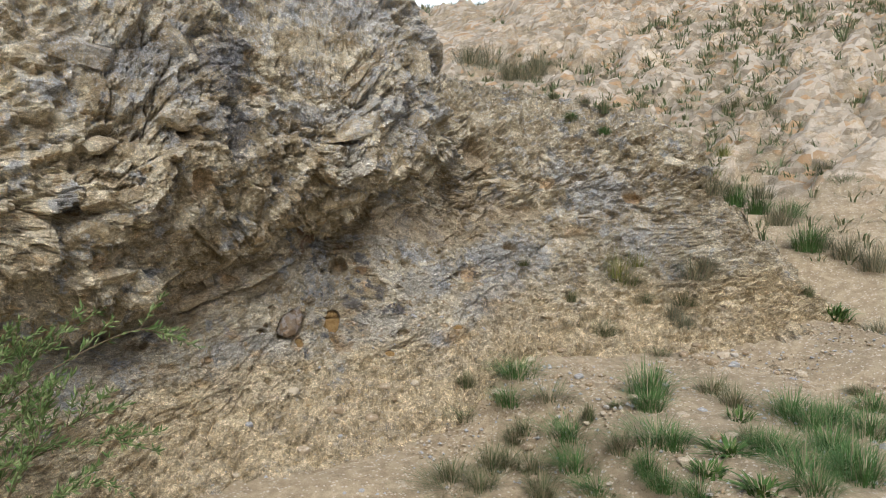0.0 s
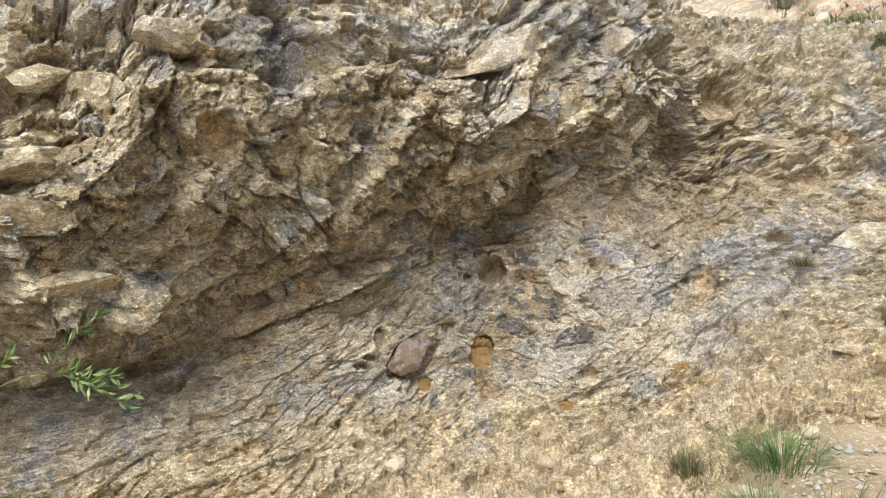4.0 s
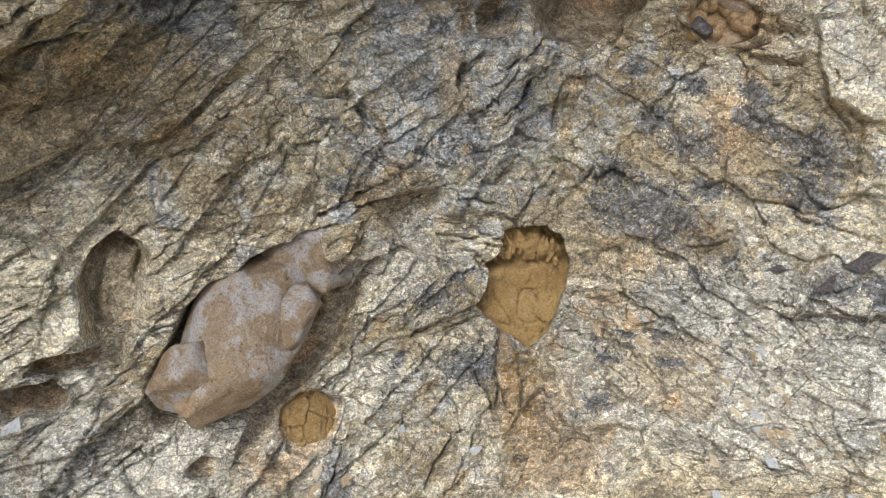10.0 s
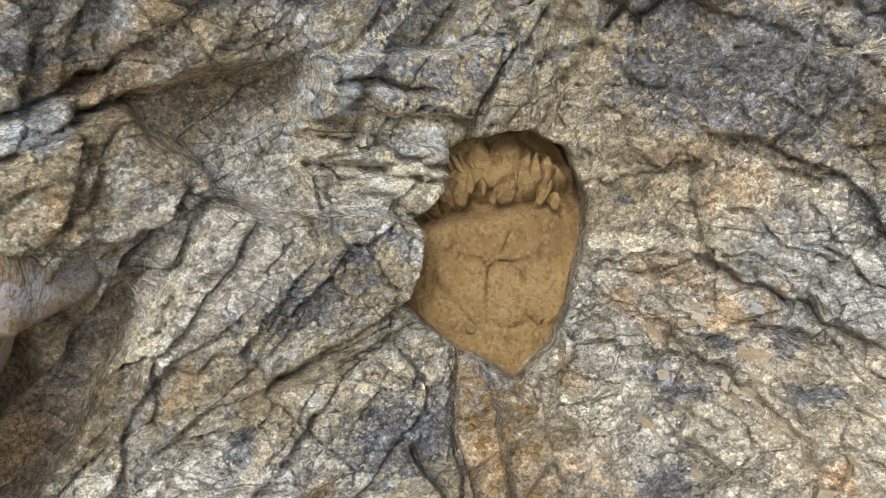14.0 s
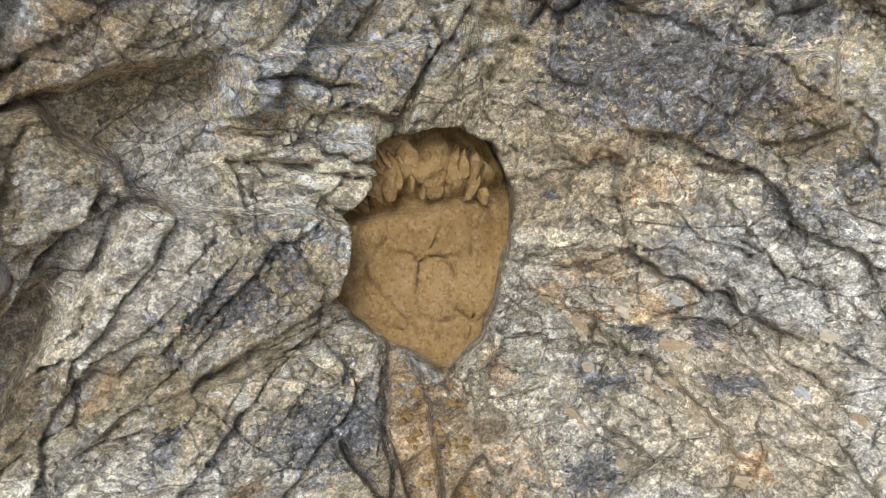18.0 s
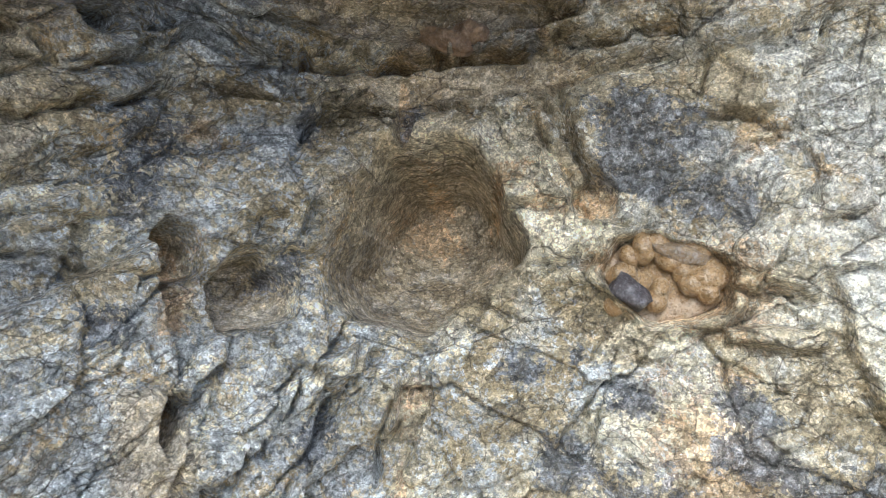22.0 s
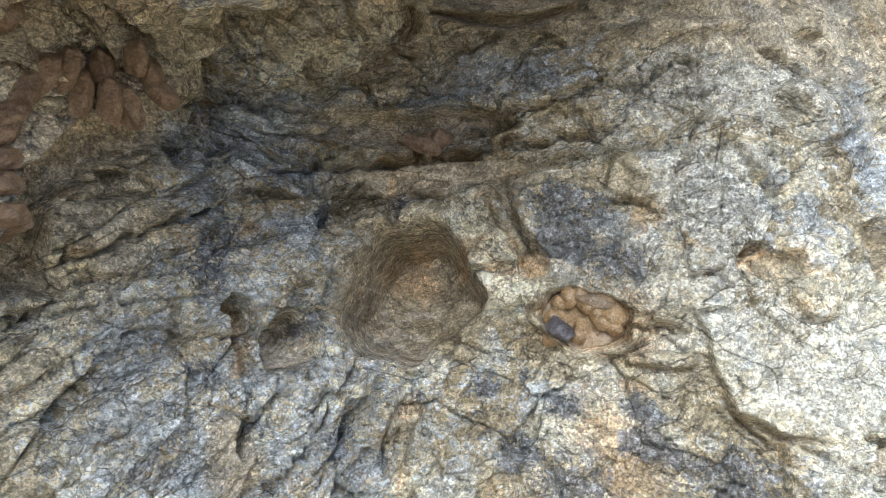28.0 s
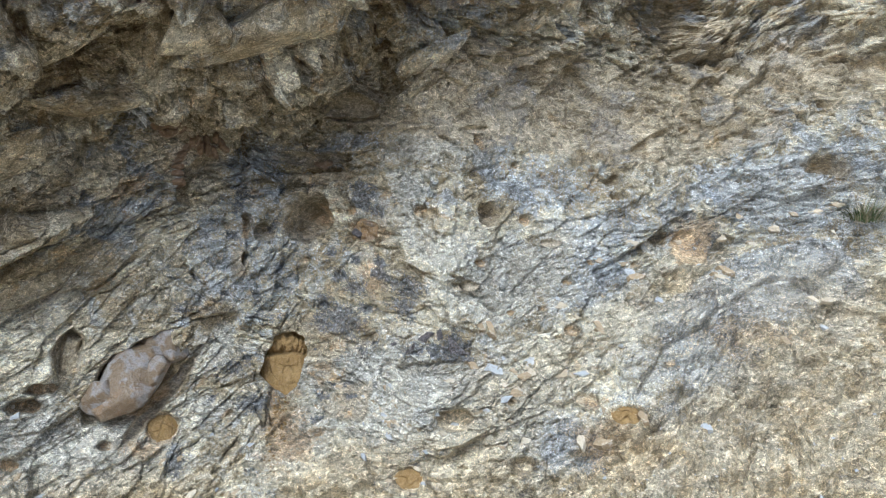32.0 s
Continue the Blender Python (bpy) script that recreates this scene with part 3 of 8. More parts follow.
def seam(wide, deep, *points):
    """An open crack along a line, uneven in width and thinning out at its ends."""
    c = np.array(points)
    low, high = c.min(0) - 0.02, c.max(0) + 0.02
    k = np.where((FLAT[:, 0] > low[0]) & (FLAT[:, 0] < high[0]) & (FLAT[:, 1] > low[1]) & (FLAT[:, 1] < high[1]))[0]
    if not len(k):
        return
    p = FLAT[k] + 0.0022 * wander[k, :2] + 0.0012 * wander[k, 2:3]
    near, along, gone = np.full(len(k), 9.0), np.zeros(len(k)), 0.0
    total = np.linalg.norm(np.diff(c, axis=0), axis=1).sum()
    for a, b in zip(c[:-1], c[1:]):
        way = b - a
        length = np.linalg.norm(way) + 1e-9
        f = np.clip(((p - a) @ way) / length ** 2, 0, 1)
        d = np.hypot(*(p - a - f[:, None] * way).T)
        along = np.where(d < near, gone + f * length, along)
        near = np.minimum(near, d)
        gone += length
    taper = np.clip(4 * np.minimum(along, total - along) / total, 0.15, 1) * (0.75 + 0.4 * wander[k, 0])
    push[k] -= (np.exp(-(near / (wide * (0.4 + 0.6 * taper))) ** 2) * deep * taper)[:, None] * OUT[k]


def patch(kind, most, *corners):
    """A crust or stain inside an outline."""
    k, d = outline(corners, 0.005)
    if len(k):
        MASKS[kind][k] = np.maximum(MASKS[kind][k], most * ramp(d, -0.008, 0.008))


# plates of the cliff, outlined on its plane (along, up)
def plates():
    slab(0.014, 0.004, (-0.126, 0.135), (-0.107, 0.128), (-0.012, 0.090), (-0.011, 0.064), (-0.023, 0.046), (-0.069, 0.040), (-0.098, 0.035), (-0.133, 0.031), (-0.166, 0.020), (-0.176, 0.033), (-0.156, 0.072), (-0.141, 0.105))
    slab(0.008, 0.004, (-0.098, 0.032), (-0.023, 0.043), (0.000, 0.021), (0.001, -0.019), (-0.035, -0.036), (-0.007, -0.073), (-0.162, 0.006), (-0.145, 0.022))
    slab(0.006, 0.004, (-0.176, 0.110), (-0.141, 0.151), (-0.127, 0.134), (-0.145, 0.109), (-0.171, 0.070), (-0.185, 0.058))
    slab(0.016, 0.004, (-0.081, 0.191), (0.041, 0.178), (0.037, 0.163), (0.010, 0.147), (-0.032, 0.156), (-0.053, 0.169), (-0.068, 0.164))
    slab(0.008, 0.004, (-0.070, 0.162), (-0.051, 0.146), (0.008, 0.124), (0.007, 0.111), (-0.035, 0.126), (-0.068, 0.142))
    slab(0.011, 0.004, (-0.062, 0.131), (0.007, 0.115), (0.003, 0.100), (-0.012, 0.094), (-0.043, 0.113))
    slab(0.008, 0.004, (0.107, 0.157), (0.190, 0.169), (0.257, 0.172), (0.262, 0.137), (0.206, 0.107), (0.165, 0.123), (0.155, 0.112), (0.089, 0.108), (0.099, 0.142))
    slab(0.006, 0.004, (0.155, 0.107), (0.171, 0.118), (0.200, 0.110), (0.204, 0.099), (0.196, 0.085), (0.153, 0.081))
    slab(0.003, 0.004, (0.091, 0.108), (0.149, 0.112), (0.156, 0.081), (0.150, 0.066), (0.112, 0.078), (0.089, 0.082))
    slab(0.005, 0.004, (0.092, 0.072), (0.141, 0.072), (0.128, 0.047), (0.111, 0.037), (0.088, 0.054))
    slab(0.006, 0.004, (0.104, 0.028), (0.128, 0.050), (0.192, 0.055), (0.209, 0.041), (0.203, 0.019), (0.142, 0.009), (0.117, 0.015))
    slab(0.004, 0.004, (0.077, 0.035), (0.104, 0.025), (0.129, 0.002), (0.107, -0.017), (0.067, -0.002))
    slab(0.007, 0.004, (0.204, 0.094), (0.265, 0.120), (0.270, 0.065), (0.241, 0.049), (0.211, 0.071))
    slab(0.006, 0.004, (0.215, 0.038), (0.251, 0.036), (0.271, 0.033), (0.271, 0.003), (0.238, -0.001))
    slab(0.005, 0.004, (0.134, -0.011), (0.185, 0.008), (0.236, 0.011), (0.229, -0.009), (0.194, -0.030), (0.165, -0.019))
    slab(0.006, 0.004, (0.076, -0.054), (0.120, -0.049), (0.145, -0.030), (0.137, -0.069), (0.111, -0.090), (0.072, -0.081))
    slab(0.005, 0.004, (0.163, -0.035), (0.200, -0.030), (0.209, -0.052), (0.188, -0.083), (0.159, -0.068))
    slab(0.006, 0.004, (0.210, -0.045), (0.241, -0.022), (0.270, -0.013), (0.268, -0.050), (0.236, -0.080), (0.208, -0.082))
    slab(0.008, 0.004, (-0.032, -0.037), (-0.003, -0.021), (0.003, -0.070), (-0.011, -0.072))
    slab(0.006, 0.004, (-0.087, 0.490), (0.028, 0.509), (0.020, 0.479), (0.014, 0.434), (-0.034, 0.422), (-0.088, 0.381))
    slab(0.014, 0.004, (-0.062, 0.280), (-0.063, 0.296), (0.052, 0.331), (0.048, 0.317), (-0.009, 0.289), (-0.038, 0.274), (-0.055, 0.271))
    slab(0.010, 0.004, (-0.041, 0.254), (0.077, 0.312), (0.078, 0.280), (0.034, 0.258), (-0.009, 0.245))
    slab(0.006, 0.004, (0.051, 0.307), (0.077, 0.309), (0.075, 0.275), (0.061, 0.265))
    slab(0.006, 0.004, (-0.088, 0.332), (-0.064, 0.333), (-0.064, 0.276), (-0.078, 0.266), (-0.090, 0.270))
    slab(0.010, 0.004, (0.027, 0.486), (0.087, 0.475), (0.083, 0.427), (0.044, 0.410), (0.018, 0.426), (0.014, 0.453))
    slab(0.006, 0.004, (0.094, 0.472), (0.139, 0.461), (0.142, 0.425), (0.126, 0.409), (0.091, 0.430))
    slab(0.007, 0.004, (0.155, 0.422), (0.181, 0.440), (0.201, 0.398), (0.217, 0.384), (0.189, 0.369), (0.148, 0.371), (0.133, 0.404))
    slab(0.004, 0.004, (0.168, 0.467), (0.241, 0.466), (0.307, 0.419), (0.276, 0.380), (0.214, 0.384), (0.183, 0.433))
    slab(0.006, 0.004, (0.276, 0.380), (0.303, 0.416), (0.361, 0.433), (0.393, 0.415), (0.356, 0.373), (0.305, 0.362), (0.276, 0.366))
    slab(0.012, 0.004, (0.267, 0.333), (0.318, 0.344), (0.321, 0.334), (0.301, 0.328), (0.268, 0.325))
    slab(0.005, 0.004, (0.118, 0.256), (0.149, 0.253), (0.151, 0.229), (0.110, 0.228))
    slab(0.020, 0.004, (-0.432, 0.287), (-0.410, 0.223), (-0.403, 0.143), (-0.451, 0.106), (-0.553, 0.151), (-0.567, 0.254), (-0.529, 0.375))
    slab(0.015, 0.004, (-0.661, 0.506), (-0.562, 0.467), (-0.535, 0.379), (-0.574, 0.268), (-0.639, 0.297), (-0.678, 0.362))
    slab(0.020, 0.004, (-0.582, 0.598), (-0.528, 0.602), (-0.528, 0.527), (-0.588, 0.539))
    slab(0.020, 0.004, (-0.508, 0.576), (-0.429, 0.550), (-0.427, 0.498), (-0.505, 0.507))
    slab(0.012, 0.004, (-0.426, 0.507), (-0.295, 0.449), (-0.249, 0.391), (-0.339, 0.338), (-0.411, 0.392), (-0.451, 0.446))
    slab(0.012, 0.004, (-0.338, 0.328), (-0.255, 0.315), (-0.221, 0.203), (-0.292, 0.201), (-0.359, 0.250))
    slab(0.012, 0.004, (-0.232, 0.314), (-0.167, 0.299), (-0.155, 0.199), (-0.222, 0.211))
    slab(0.014, 0.004, (-0.169, 0.357), (-0.069, 0.408), (-0.054, 0.301), (-0.095, 0.216), (-0.147, 0.213))
    slab(0.006, 0.004, (-0.388, 0.230), (-0.229, 0.175), (-0.292, 0.145), (-0.359, 0.135))
    slab(0.014, 0.004, (-0.635, 0.128), (-0.457, 0.089), (-0.448, 0.058), (-0.580, 0.056), (-0.619, 0.064))
    slab(0.010, 0.004, (-0.579, 0.047), (-0.462, 0.063), (-0.444, 0.014), (-0.503, -0.049), (-0.564, -0.027))
    slab(0.006, 0.004, (-0.674, 0.185), (-0.636, 0.138), (-0.580, 0.056), (-0.581, -0.036), (-0.667, 0.050))
    slab(0.008, 0.004, (-0.443, -0.051), (-0.287, 0.040), (-0.218, -0.022), (-0.274, -0.090), (-0.372, -0.114))
    slab(0.008, 0.004, (-0.493, -0.067), (-0.434, -0.069), (-0.407, -0.156), (-0.461, -0.148))
    slab(0.006, 0.004, (0.110, -0.110), (0.354, 0.064), (0.497, 0.040), (0.424, -0.003), (0.281, -0.105))
    slab(0.006, 0.004, (0.266, -0.110), (0.364, -0.039), (0.436, -0.130), (0.326, -0.190), (0.213, -0.182))
    slab(0.006, 0.004, (0.324, 0.374), (0.458, 0.376), (0.513, 0.286), (0.436, 0.263), (0.343, 0.300))
    slab(0.010, 0.004, (0.378, 0.261), (0.515, 0.189), (0.579, 0.073), (0.497, 0.120), (0.415, 0.188))
    slab(0.014, 0.004, (-0.059, 0.554), (-0.006, 0.561), (0.036, 0.501), (0.029, 0.485), (-0.053, 0.486))
    slab(0.008, 0.004, (0.116, 0.566), (0.205, 0.562), (0.303, 0.535), (0.359, 0.516), (0.298, 0.486), (0.215, 0.485), (0.105, 0.531))
    slab(0.006, 0.004, (0.177, 0.482), (0.314, 0.503), (0.399, 0.439), (0.383, 0.420), (0.332, 0.406), (0.193, 0.430), (0.169, 0.454))
    slab(0.008, 0.004, (-0.165, 0.512), (-0.095, 0.523), (-0.057, 0.514), (-0.067, 0.481), (-0.129, 0.449), (-0.163, 0.469))
    slab(0.012, 0.004, (-0.206, 0.431), (-0.133, 0.435), (-0.129, 0.420), (-0.194, 0.391), (-0.213, 0.392))
    slab(0.010, 0.004, (-0.171, 0.387), (-0.147, 0.410), (-0.102, 0.441), (-0.099, 0.381), (-0.126, 0.369), (-0.165, 0.355))
    slab(0.012, 0.004, (-0.213, 0.384), (-0.169, 0.356), (-0.166, 0.330), (-0.189, 0.309), (-0.215, 0.317))
    slab(0.008, 0.004, (-0.172, 0.349), (-0.119, 0.328), (-0.101, 0.293), (-0.140, 0.262), (-0.176, 0.311))
    slab(0.014, 0.004, (0.425, 0.522), (0.558, 0.520), (0.602, 0.464), (0.469, 0.474))
    slab(0.010, 0.004, (0.358, 0.508), (0.404, 0.516), (0.449, 0.469), (0.408, 0.450))
    slab(0.012, 0.004, (0.400, 0.418), (0.462, 0.412), (0.455, 0.352), (0.410, 0.366))
    slab(0.010, 0.004, (0.382, 0.279), (0.441, 0.260), (0.434, 0.206), (0.377, 0.210))
    slab(0.008, 0.004, (-0.202, 0.062), (-0.133, 0.137), (-0.108, 0.125), (-0.154, 0.092), (-0.187, 0.048))
    slab(0.007, 0.004, (-0.168, 0.027), (-0.047, -0.007), (-0.028, -0.037), (-0.080, -0.052), (-0.165, -0.007))
    slab(0.009, 0.004, (-0.103, -0.045), (-0.055, -0.058), (-0.036, -0.114), (-0.104, -0.084))
    slab(0.005, 0.004, (0.114, -0.009), (0.202, 0.016), (0.236, -0.007), (0.184, -0.045), (0.122, -0.038))
    slab(0.005, 0.004, (0.249, -0.064), (0.313, -0.000), (0.351, 0.001), (0.351, -0.039), (0.288, -0.083))


def pockets():
    pocket(0.050, (0.008, 0.120), (0.029, 0.128), (0.060, 0.128), (0.080, 0.118), (0.091, 0.091), (0.090, 0.060), (0.076, 0.023), (0.068, 0.004), (0.045, -0.013), (0.003, 0.018), (-0.019, 0.045), (-0.014, 0.068), (-0.009, 0.088), (0.006, 0.103))
    pocket(0.015, (-0.148, 0.184), (-0.121, 0.189), (-0.077, 0.186), (-0.076, 0.165), (-0.073, 0.146), (-0.077, 0.119), (-0.100, 0.124), (-0.120, 0.136), (-0.126, 0.154), (-0.141, 0.168))
    pocket(0.020, (-0.114, 0.178), (-0.094, 0.186), (-0.074, 0.190), (-0.076, 0.172), (-0.099, 0.174))
    pocket(0.022, (-0.395, 0.244), (-0.370, 0.215), (-0.374, 0.158), (-0.387, 0.101), (-0.409, 0.118), (-0.403, 0.190))
    pocket(0.014, (-0.197, 0.507), (-0.186, 0.550), (-0.149, 0.594), (-0.098, 0.609), (-0.092, 0.568), (-0.138, 0.554), (-0.174, 0.523), (-0.179, 0.487), (-0.167, 0.452), (-0.192, 0.469))
    pocket(0.012, (0.037, 0.525), (0.205, 0.496), (0.198, 0.478), (0.091, 0.486))


def seams():
    seam(0.0020, 0.0100, (-0.016, 0.044), (-0.050, 0.035), (-0.096, 0.031), (-0.123, 0.026))
    seam(0.0018, 0.0090, (-0.141, 0.153), (-0.127, 0.136), (-0.145, 0.109), (-0.171, 0.070))
    seam(0.0016, 0.0090, (-0.068, 0.164), (-0.050, 0.149), (-0.015, 0.134), (0.008, 0.128))
    seam(0.0018, 0.0100, (-0.062, 0.131), (-0.036, 0.111), (-0.012, 0.094), (-0.010, 0.073))
    seam(0.0016, 0.0090, (0.089, 0.108), (0.152, 0.111), (0.165, 0.121))
    seam(0.0016, 0.0090, (0.159, 0.063), (0.189, 0.061), (0.212, 0.038), (0.241, 0.019))
    seam(0.0018, 0.0110, (0.206, 0.073), (0.230, 0.062), (0.241, 0.046), (0.271, 0.042))
    seam(0.0012, 0.0070, (0.098, 0.050), (0.131, 0.047), (0.153, 0.060))
    seam(0.0012, 0.0080, (0.126, -0.024), (0.153, -0.042), (0.182, -0.060))
    seam(0.0016, 0.0080, (0.000, 0.021), (0.004, -0.023), (0.003, -0.076))
    seam(0.0012, 0.0060, (0.060, 0.128), (0.067, 0.160), (0.073, 0.175))
    seam(0.0014, 0.0080, (0.241, 0.006), (0.270, -0.013))
    seam(0.0012, 0.0060, (0.010, 0.099), (0.022, 0.070), (0.031, 0.040))
    seam(0.0018, 0.0110, (0.169, 0.474), (0.175, 0.444), (0.190, 0.415), (0.203, 0.391), (0.217, 0.381))
    seam(0.0030, 0.0180, (-0.087, 0.496), (-0.055, 0.507), (-0.011, 0.506), (0.031, 0.501), (0.092, 0.488), (0.140, 0.472), (0.190, 0.479))
    seam(0.0018, 0.0110, (0.148, 0.368), (0.187, 0.372), (0.201, 0.382))
    seam(0.0014, 0.0080, (0.278, 0.391), (0.306, 0.402), (0.332, 0.418))
    seam(0.0018, 0.0110, (0.320, 0.367), (0.347, 0.373), (0.362, 0.383))
    seam(0.0020, 0.0110, (-0.023, 0.252), (0.023, 0.277), (0.057, 0.306))
    seam(0.0020, 0.0120, (-0.063, 0.293), (-0.033, 0.302), (0.020, 0.325))
    seam(0.0020, 0.0120, (0.080, 0.309), (0.076, 0.274), (0.060, 0.257))
    seam(0.0012, 0.0060, (0.241, 0.466), (0.212, 0.447))
    seam(0.0012, 0.0060, (0.091, 0.273), (0.102, 0.249))
    seam(0.0012, 0.0060, (0.111, 0.234), (0.118, 0.253))
    seam(0.0026, 0.0140, (-0.674, 0.185), (-0.566, 0.168), (-0.458, 0.104))
    seam(0.0022, 0.0140, (-0.261, 0.168), (-0.180, 0.181), (-0.111, 0.187))
    seam(0.0024, 0.0130, (-0.632, 0.070), (-0.543, 0.067), (-0.448, 0.058))
    seam(0.0024, 0.0120, (-0.461, -0.061), (-0.431, -0.128), (-0.390, -0.174))
    seam(0.0024, 0.0130, (-0.250, 0.409), (-0.188, 0.439), (-0.157, 0.452))
    seam(0.0020, 0.0110, (-0.115, -0.045), (-0.092, -0.110))
    seam(0.0020, 0.0090, (-0.012, -0.085), (0.101, -0.018))
    seam(0.0024, 0.0130, (0.364, -0.039), (0.471, -0.017), (0.514, 0.032))
    seam(0.0022, 0.0120, (0.359, 0.295), (0.456, 0.230))
    seam(0.0020, 0.0100, (0.350, -0.084), (0.436, -0.130), (0.446, -0.269))
    seam(0.0028, 0.0180, (-0.212, 0.437), (-0.187, 0.440), (-0.167, 0.443))
    seam(0.0026, 0.0160, (-0.058, 0.486), (0.046, 0.487), (0.124, 0.476), (0.209, 0.481), (0.289, 0.491), (0.344, 0.509))
    seam(0.0020, 0.0110, (0.338, 0.501), (0.301, 0.477))
    seam(0.0020, 0.0110, (0.037, 0.548), (0.082, 0.551))
    seam(0.0020, 0.0110, (-0.164, 0.456), (-0.129, 0.454))
    seam(0.0020, 0.0110, (0.363, 0.450), (0.392, 0.384))
    seam(0.0016, 0.0090, (0.210, -0.012), (0.263, -0.038), (0.288, -0.083))
    seam(0.0016, 0.0090, (0.280, -0.086), (0.319, -0.055), (0.351, -0.056))
    seam(0.0016, 0.0090, (-0.164, 0.026), (-0.116, 0.017), (-0.053, -0.005))
    seam(0.0018, 0.0100, (-0.220, 0.174), (-0.159, 0.183), (-0.146, 0.191))


def patches():
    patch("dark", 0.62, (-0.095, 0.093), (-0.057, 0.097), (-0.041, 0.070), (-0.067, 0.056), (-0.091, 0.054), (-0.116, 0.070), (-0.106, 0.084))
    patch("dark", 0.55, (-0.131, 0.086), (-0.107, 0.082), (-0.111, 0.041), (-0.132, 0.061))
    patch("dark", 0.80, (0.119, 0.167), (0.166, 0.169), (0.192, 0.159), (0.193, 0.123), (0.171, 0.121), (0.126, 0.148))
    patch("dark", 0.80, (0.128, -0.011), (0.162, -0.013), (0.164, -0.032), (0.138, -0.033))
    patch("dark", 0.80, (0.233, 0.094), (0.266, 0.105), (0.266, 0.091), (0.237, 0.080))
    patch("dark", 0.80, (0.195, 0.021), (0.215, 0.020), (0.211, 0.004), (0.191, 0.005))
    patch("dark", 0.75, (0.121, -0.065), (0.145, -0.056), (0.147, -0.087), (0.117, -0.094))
    patch("ochre", 0.75, (0.104, 0.031), (0.131, 0.040), (0.124, 0.024), (0.111, 0.021))
    patch("ochre", 0.60, (0.120, 0.018), (0.189, 0.030), (0.201, 0.052), (0.195, 0.024), (0.142, 0.009))
    patch("ochre", 0.55, (0.221, 0.155), (0.258, 0.165), (0.262, 0.137), (0.229, 0.130))
    patch("ochre", 0.65, (0.211, -0.061), (0.231, -0.051), (0.232, -0.074), (0.205, -0.085))
    patch("ochre", 0.45, (0.009, -0.006), (0.066, -0.009), (0.057, -0.089), (0.003, -0.076))
    patch("ochre", 0.45, (0.155, 0.110), (0.200, 0.110), (0.199, 0.085), (0.156, 0.084))
    patch("pale", 0.75, (-0.175, 0.043), (-0.126, 0.135), (-0.112, 0.129), (-0.136, 0.098), (-0.165, 0.052))
    patch("pale", 0.75, (0.076, -0.054), (0.145, -0.033), (0.131, -0.087), (0.076, -0.081))
    patch("pale", 0.60, (-0.016, 0.041), (0.000, 0.021), (-0.031, 0.025))
    patch("blue", 0.60, (-0.061, 0.189), (-0.016, 0.184), (-0.013, 0.155), (-0.048, 0.166))
    patch("blue", 0.50, (-0.032, 0.148), (0.006, 0.140), (0.001, 0.118), (-0.035, 0.127))
    patch("dark", 0.80, (-0.088, 0.465), (-0.064, 0.455), (-0.068, 0.422), (-0.088, 0.412))
    patch("dark", 0.80, (0.211, 0.457), (0.252, 0.455), (0.257, 0.418), (0.294, 0.414), (0.286, 0.391), (0.257, 0.386), (0.203, 0.413))
    patch("dark", 0.80, (0.256, 0.277), (0.283, 0.278), (0.302, 0.267), (0.280, 0.252), (0.252, 0.259))
    patch("dark", 0.80, (0.315, 0.254), (0.350, 0.266), (0.345, 0.237), (0.303, 0.233))
    patch("dark", 0.75, (0.160, 0.274), (0.187, 0.270), (0.197, 0.243), (0.160, 0.236))
    patch("dark", 0.75, (-0.002, 0.396), (0.023, 0.403), (0.015, 0.366), (-0.006, 0.369))
    patch("ochre", 0.70, (0.247, 0.261), (0.267, 0.253), (0.268, 0.227), (0.244, 0.224))
    patch("ochre", 0.70, (0.194, 0.380), (0.216, 0.378), (0.207, 0.361), (0.192, 0.365))
    patch("ochre", 0.70, (-0.059, 0.384), (-0.047, 0.377), (-0.050, 0.353), (-0.071, 0.362))
    patch("ochre", 0.55, (0.168, 0.419), (0.198, 0.401), (0.184, 0.394), (0.162, 0.401))
    patch("ochre", 0.60, (0.076, 0.298), (0.089, 0.302), (0.087, 0.267), (0.074, 0.269))
    patch("ochre", 0.55, (0.260, 0.309), (0.286, 0.316), (0.281, 0.300), (0.261, 0.296))
    patch("pale", 0.75, (0.317, 0.264), (0.332, 0.263), (0.325, 0.248), (0.312, 0.249))
    patch("pale", 0.75, (0.253, 0.274), (0.280, 0.275), (0.271, 0.264), (0.255, 0.264))
    patch("blue", 0.60, (-0.043, 0.488), (0.020, 0.491), (0.012, 0.449), (-0.031, 0.457))
    patch("blue", 0.60, (0.223, 0.272), (0.248, 0.271), (0.245, 0.245), (0.223, 0.246))
    patch("pale", 0.60, (0.112, 0.256), (0.149, 0.256), (0.147, 0.223), (0.104, 0.225))
    patch("pale", 0.60, (0.318, 0.458), (0.378, 0.443), (0.370, 0.419), (0.320, 0.427))
    patch("pale", 0.50, (0.141, 0.304), (0.231, 0.297), (0.217, 0.275), (0.157, 0.283))
    patch("dark", 0.80, (0.388, 0.130), (0.497, 0.104), (0.506, 0.044), (0.398, 0.091))
    patch("ochre", 0.60, (-0.250, -0.032), (-0.212, -0.007), (-0.175, -0.047), (-0.214, -0.063))
    patch("ochre", 0.50, (0.017, -0.089), (0.155, -0.108), (0.126, -0.201), (0.037, -0.178))
    patch("brown", 0.75, (-0.197, 0.507), (-0.186, 0.550), (-0.149, 0.594), (-0.098, 0.609), (-0.092, 0.568), (-0.138, 0.554), (-0.174, 0.523), (-0.179, 0.487), (-0.167, 0.452), (-0.192, 0.469))
    patch("brown", 0.65, (0.037, 0.525), (0.205, 0.496), (0.198, 0.478), (0.091, 0.486))
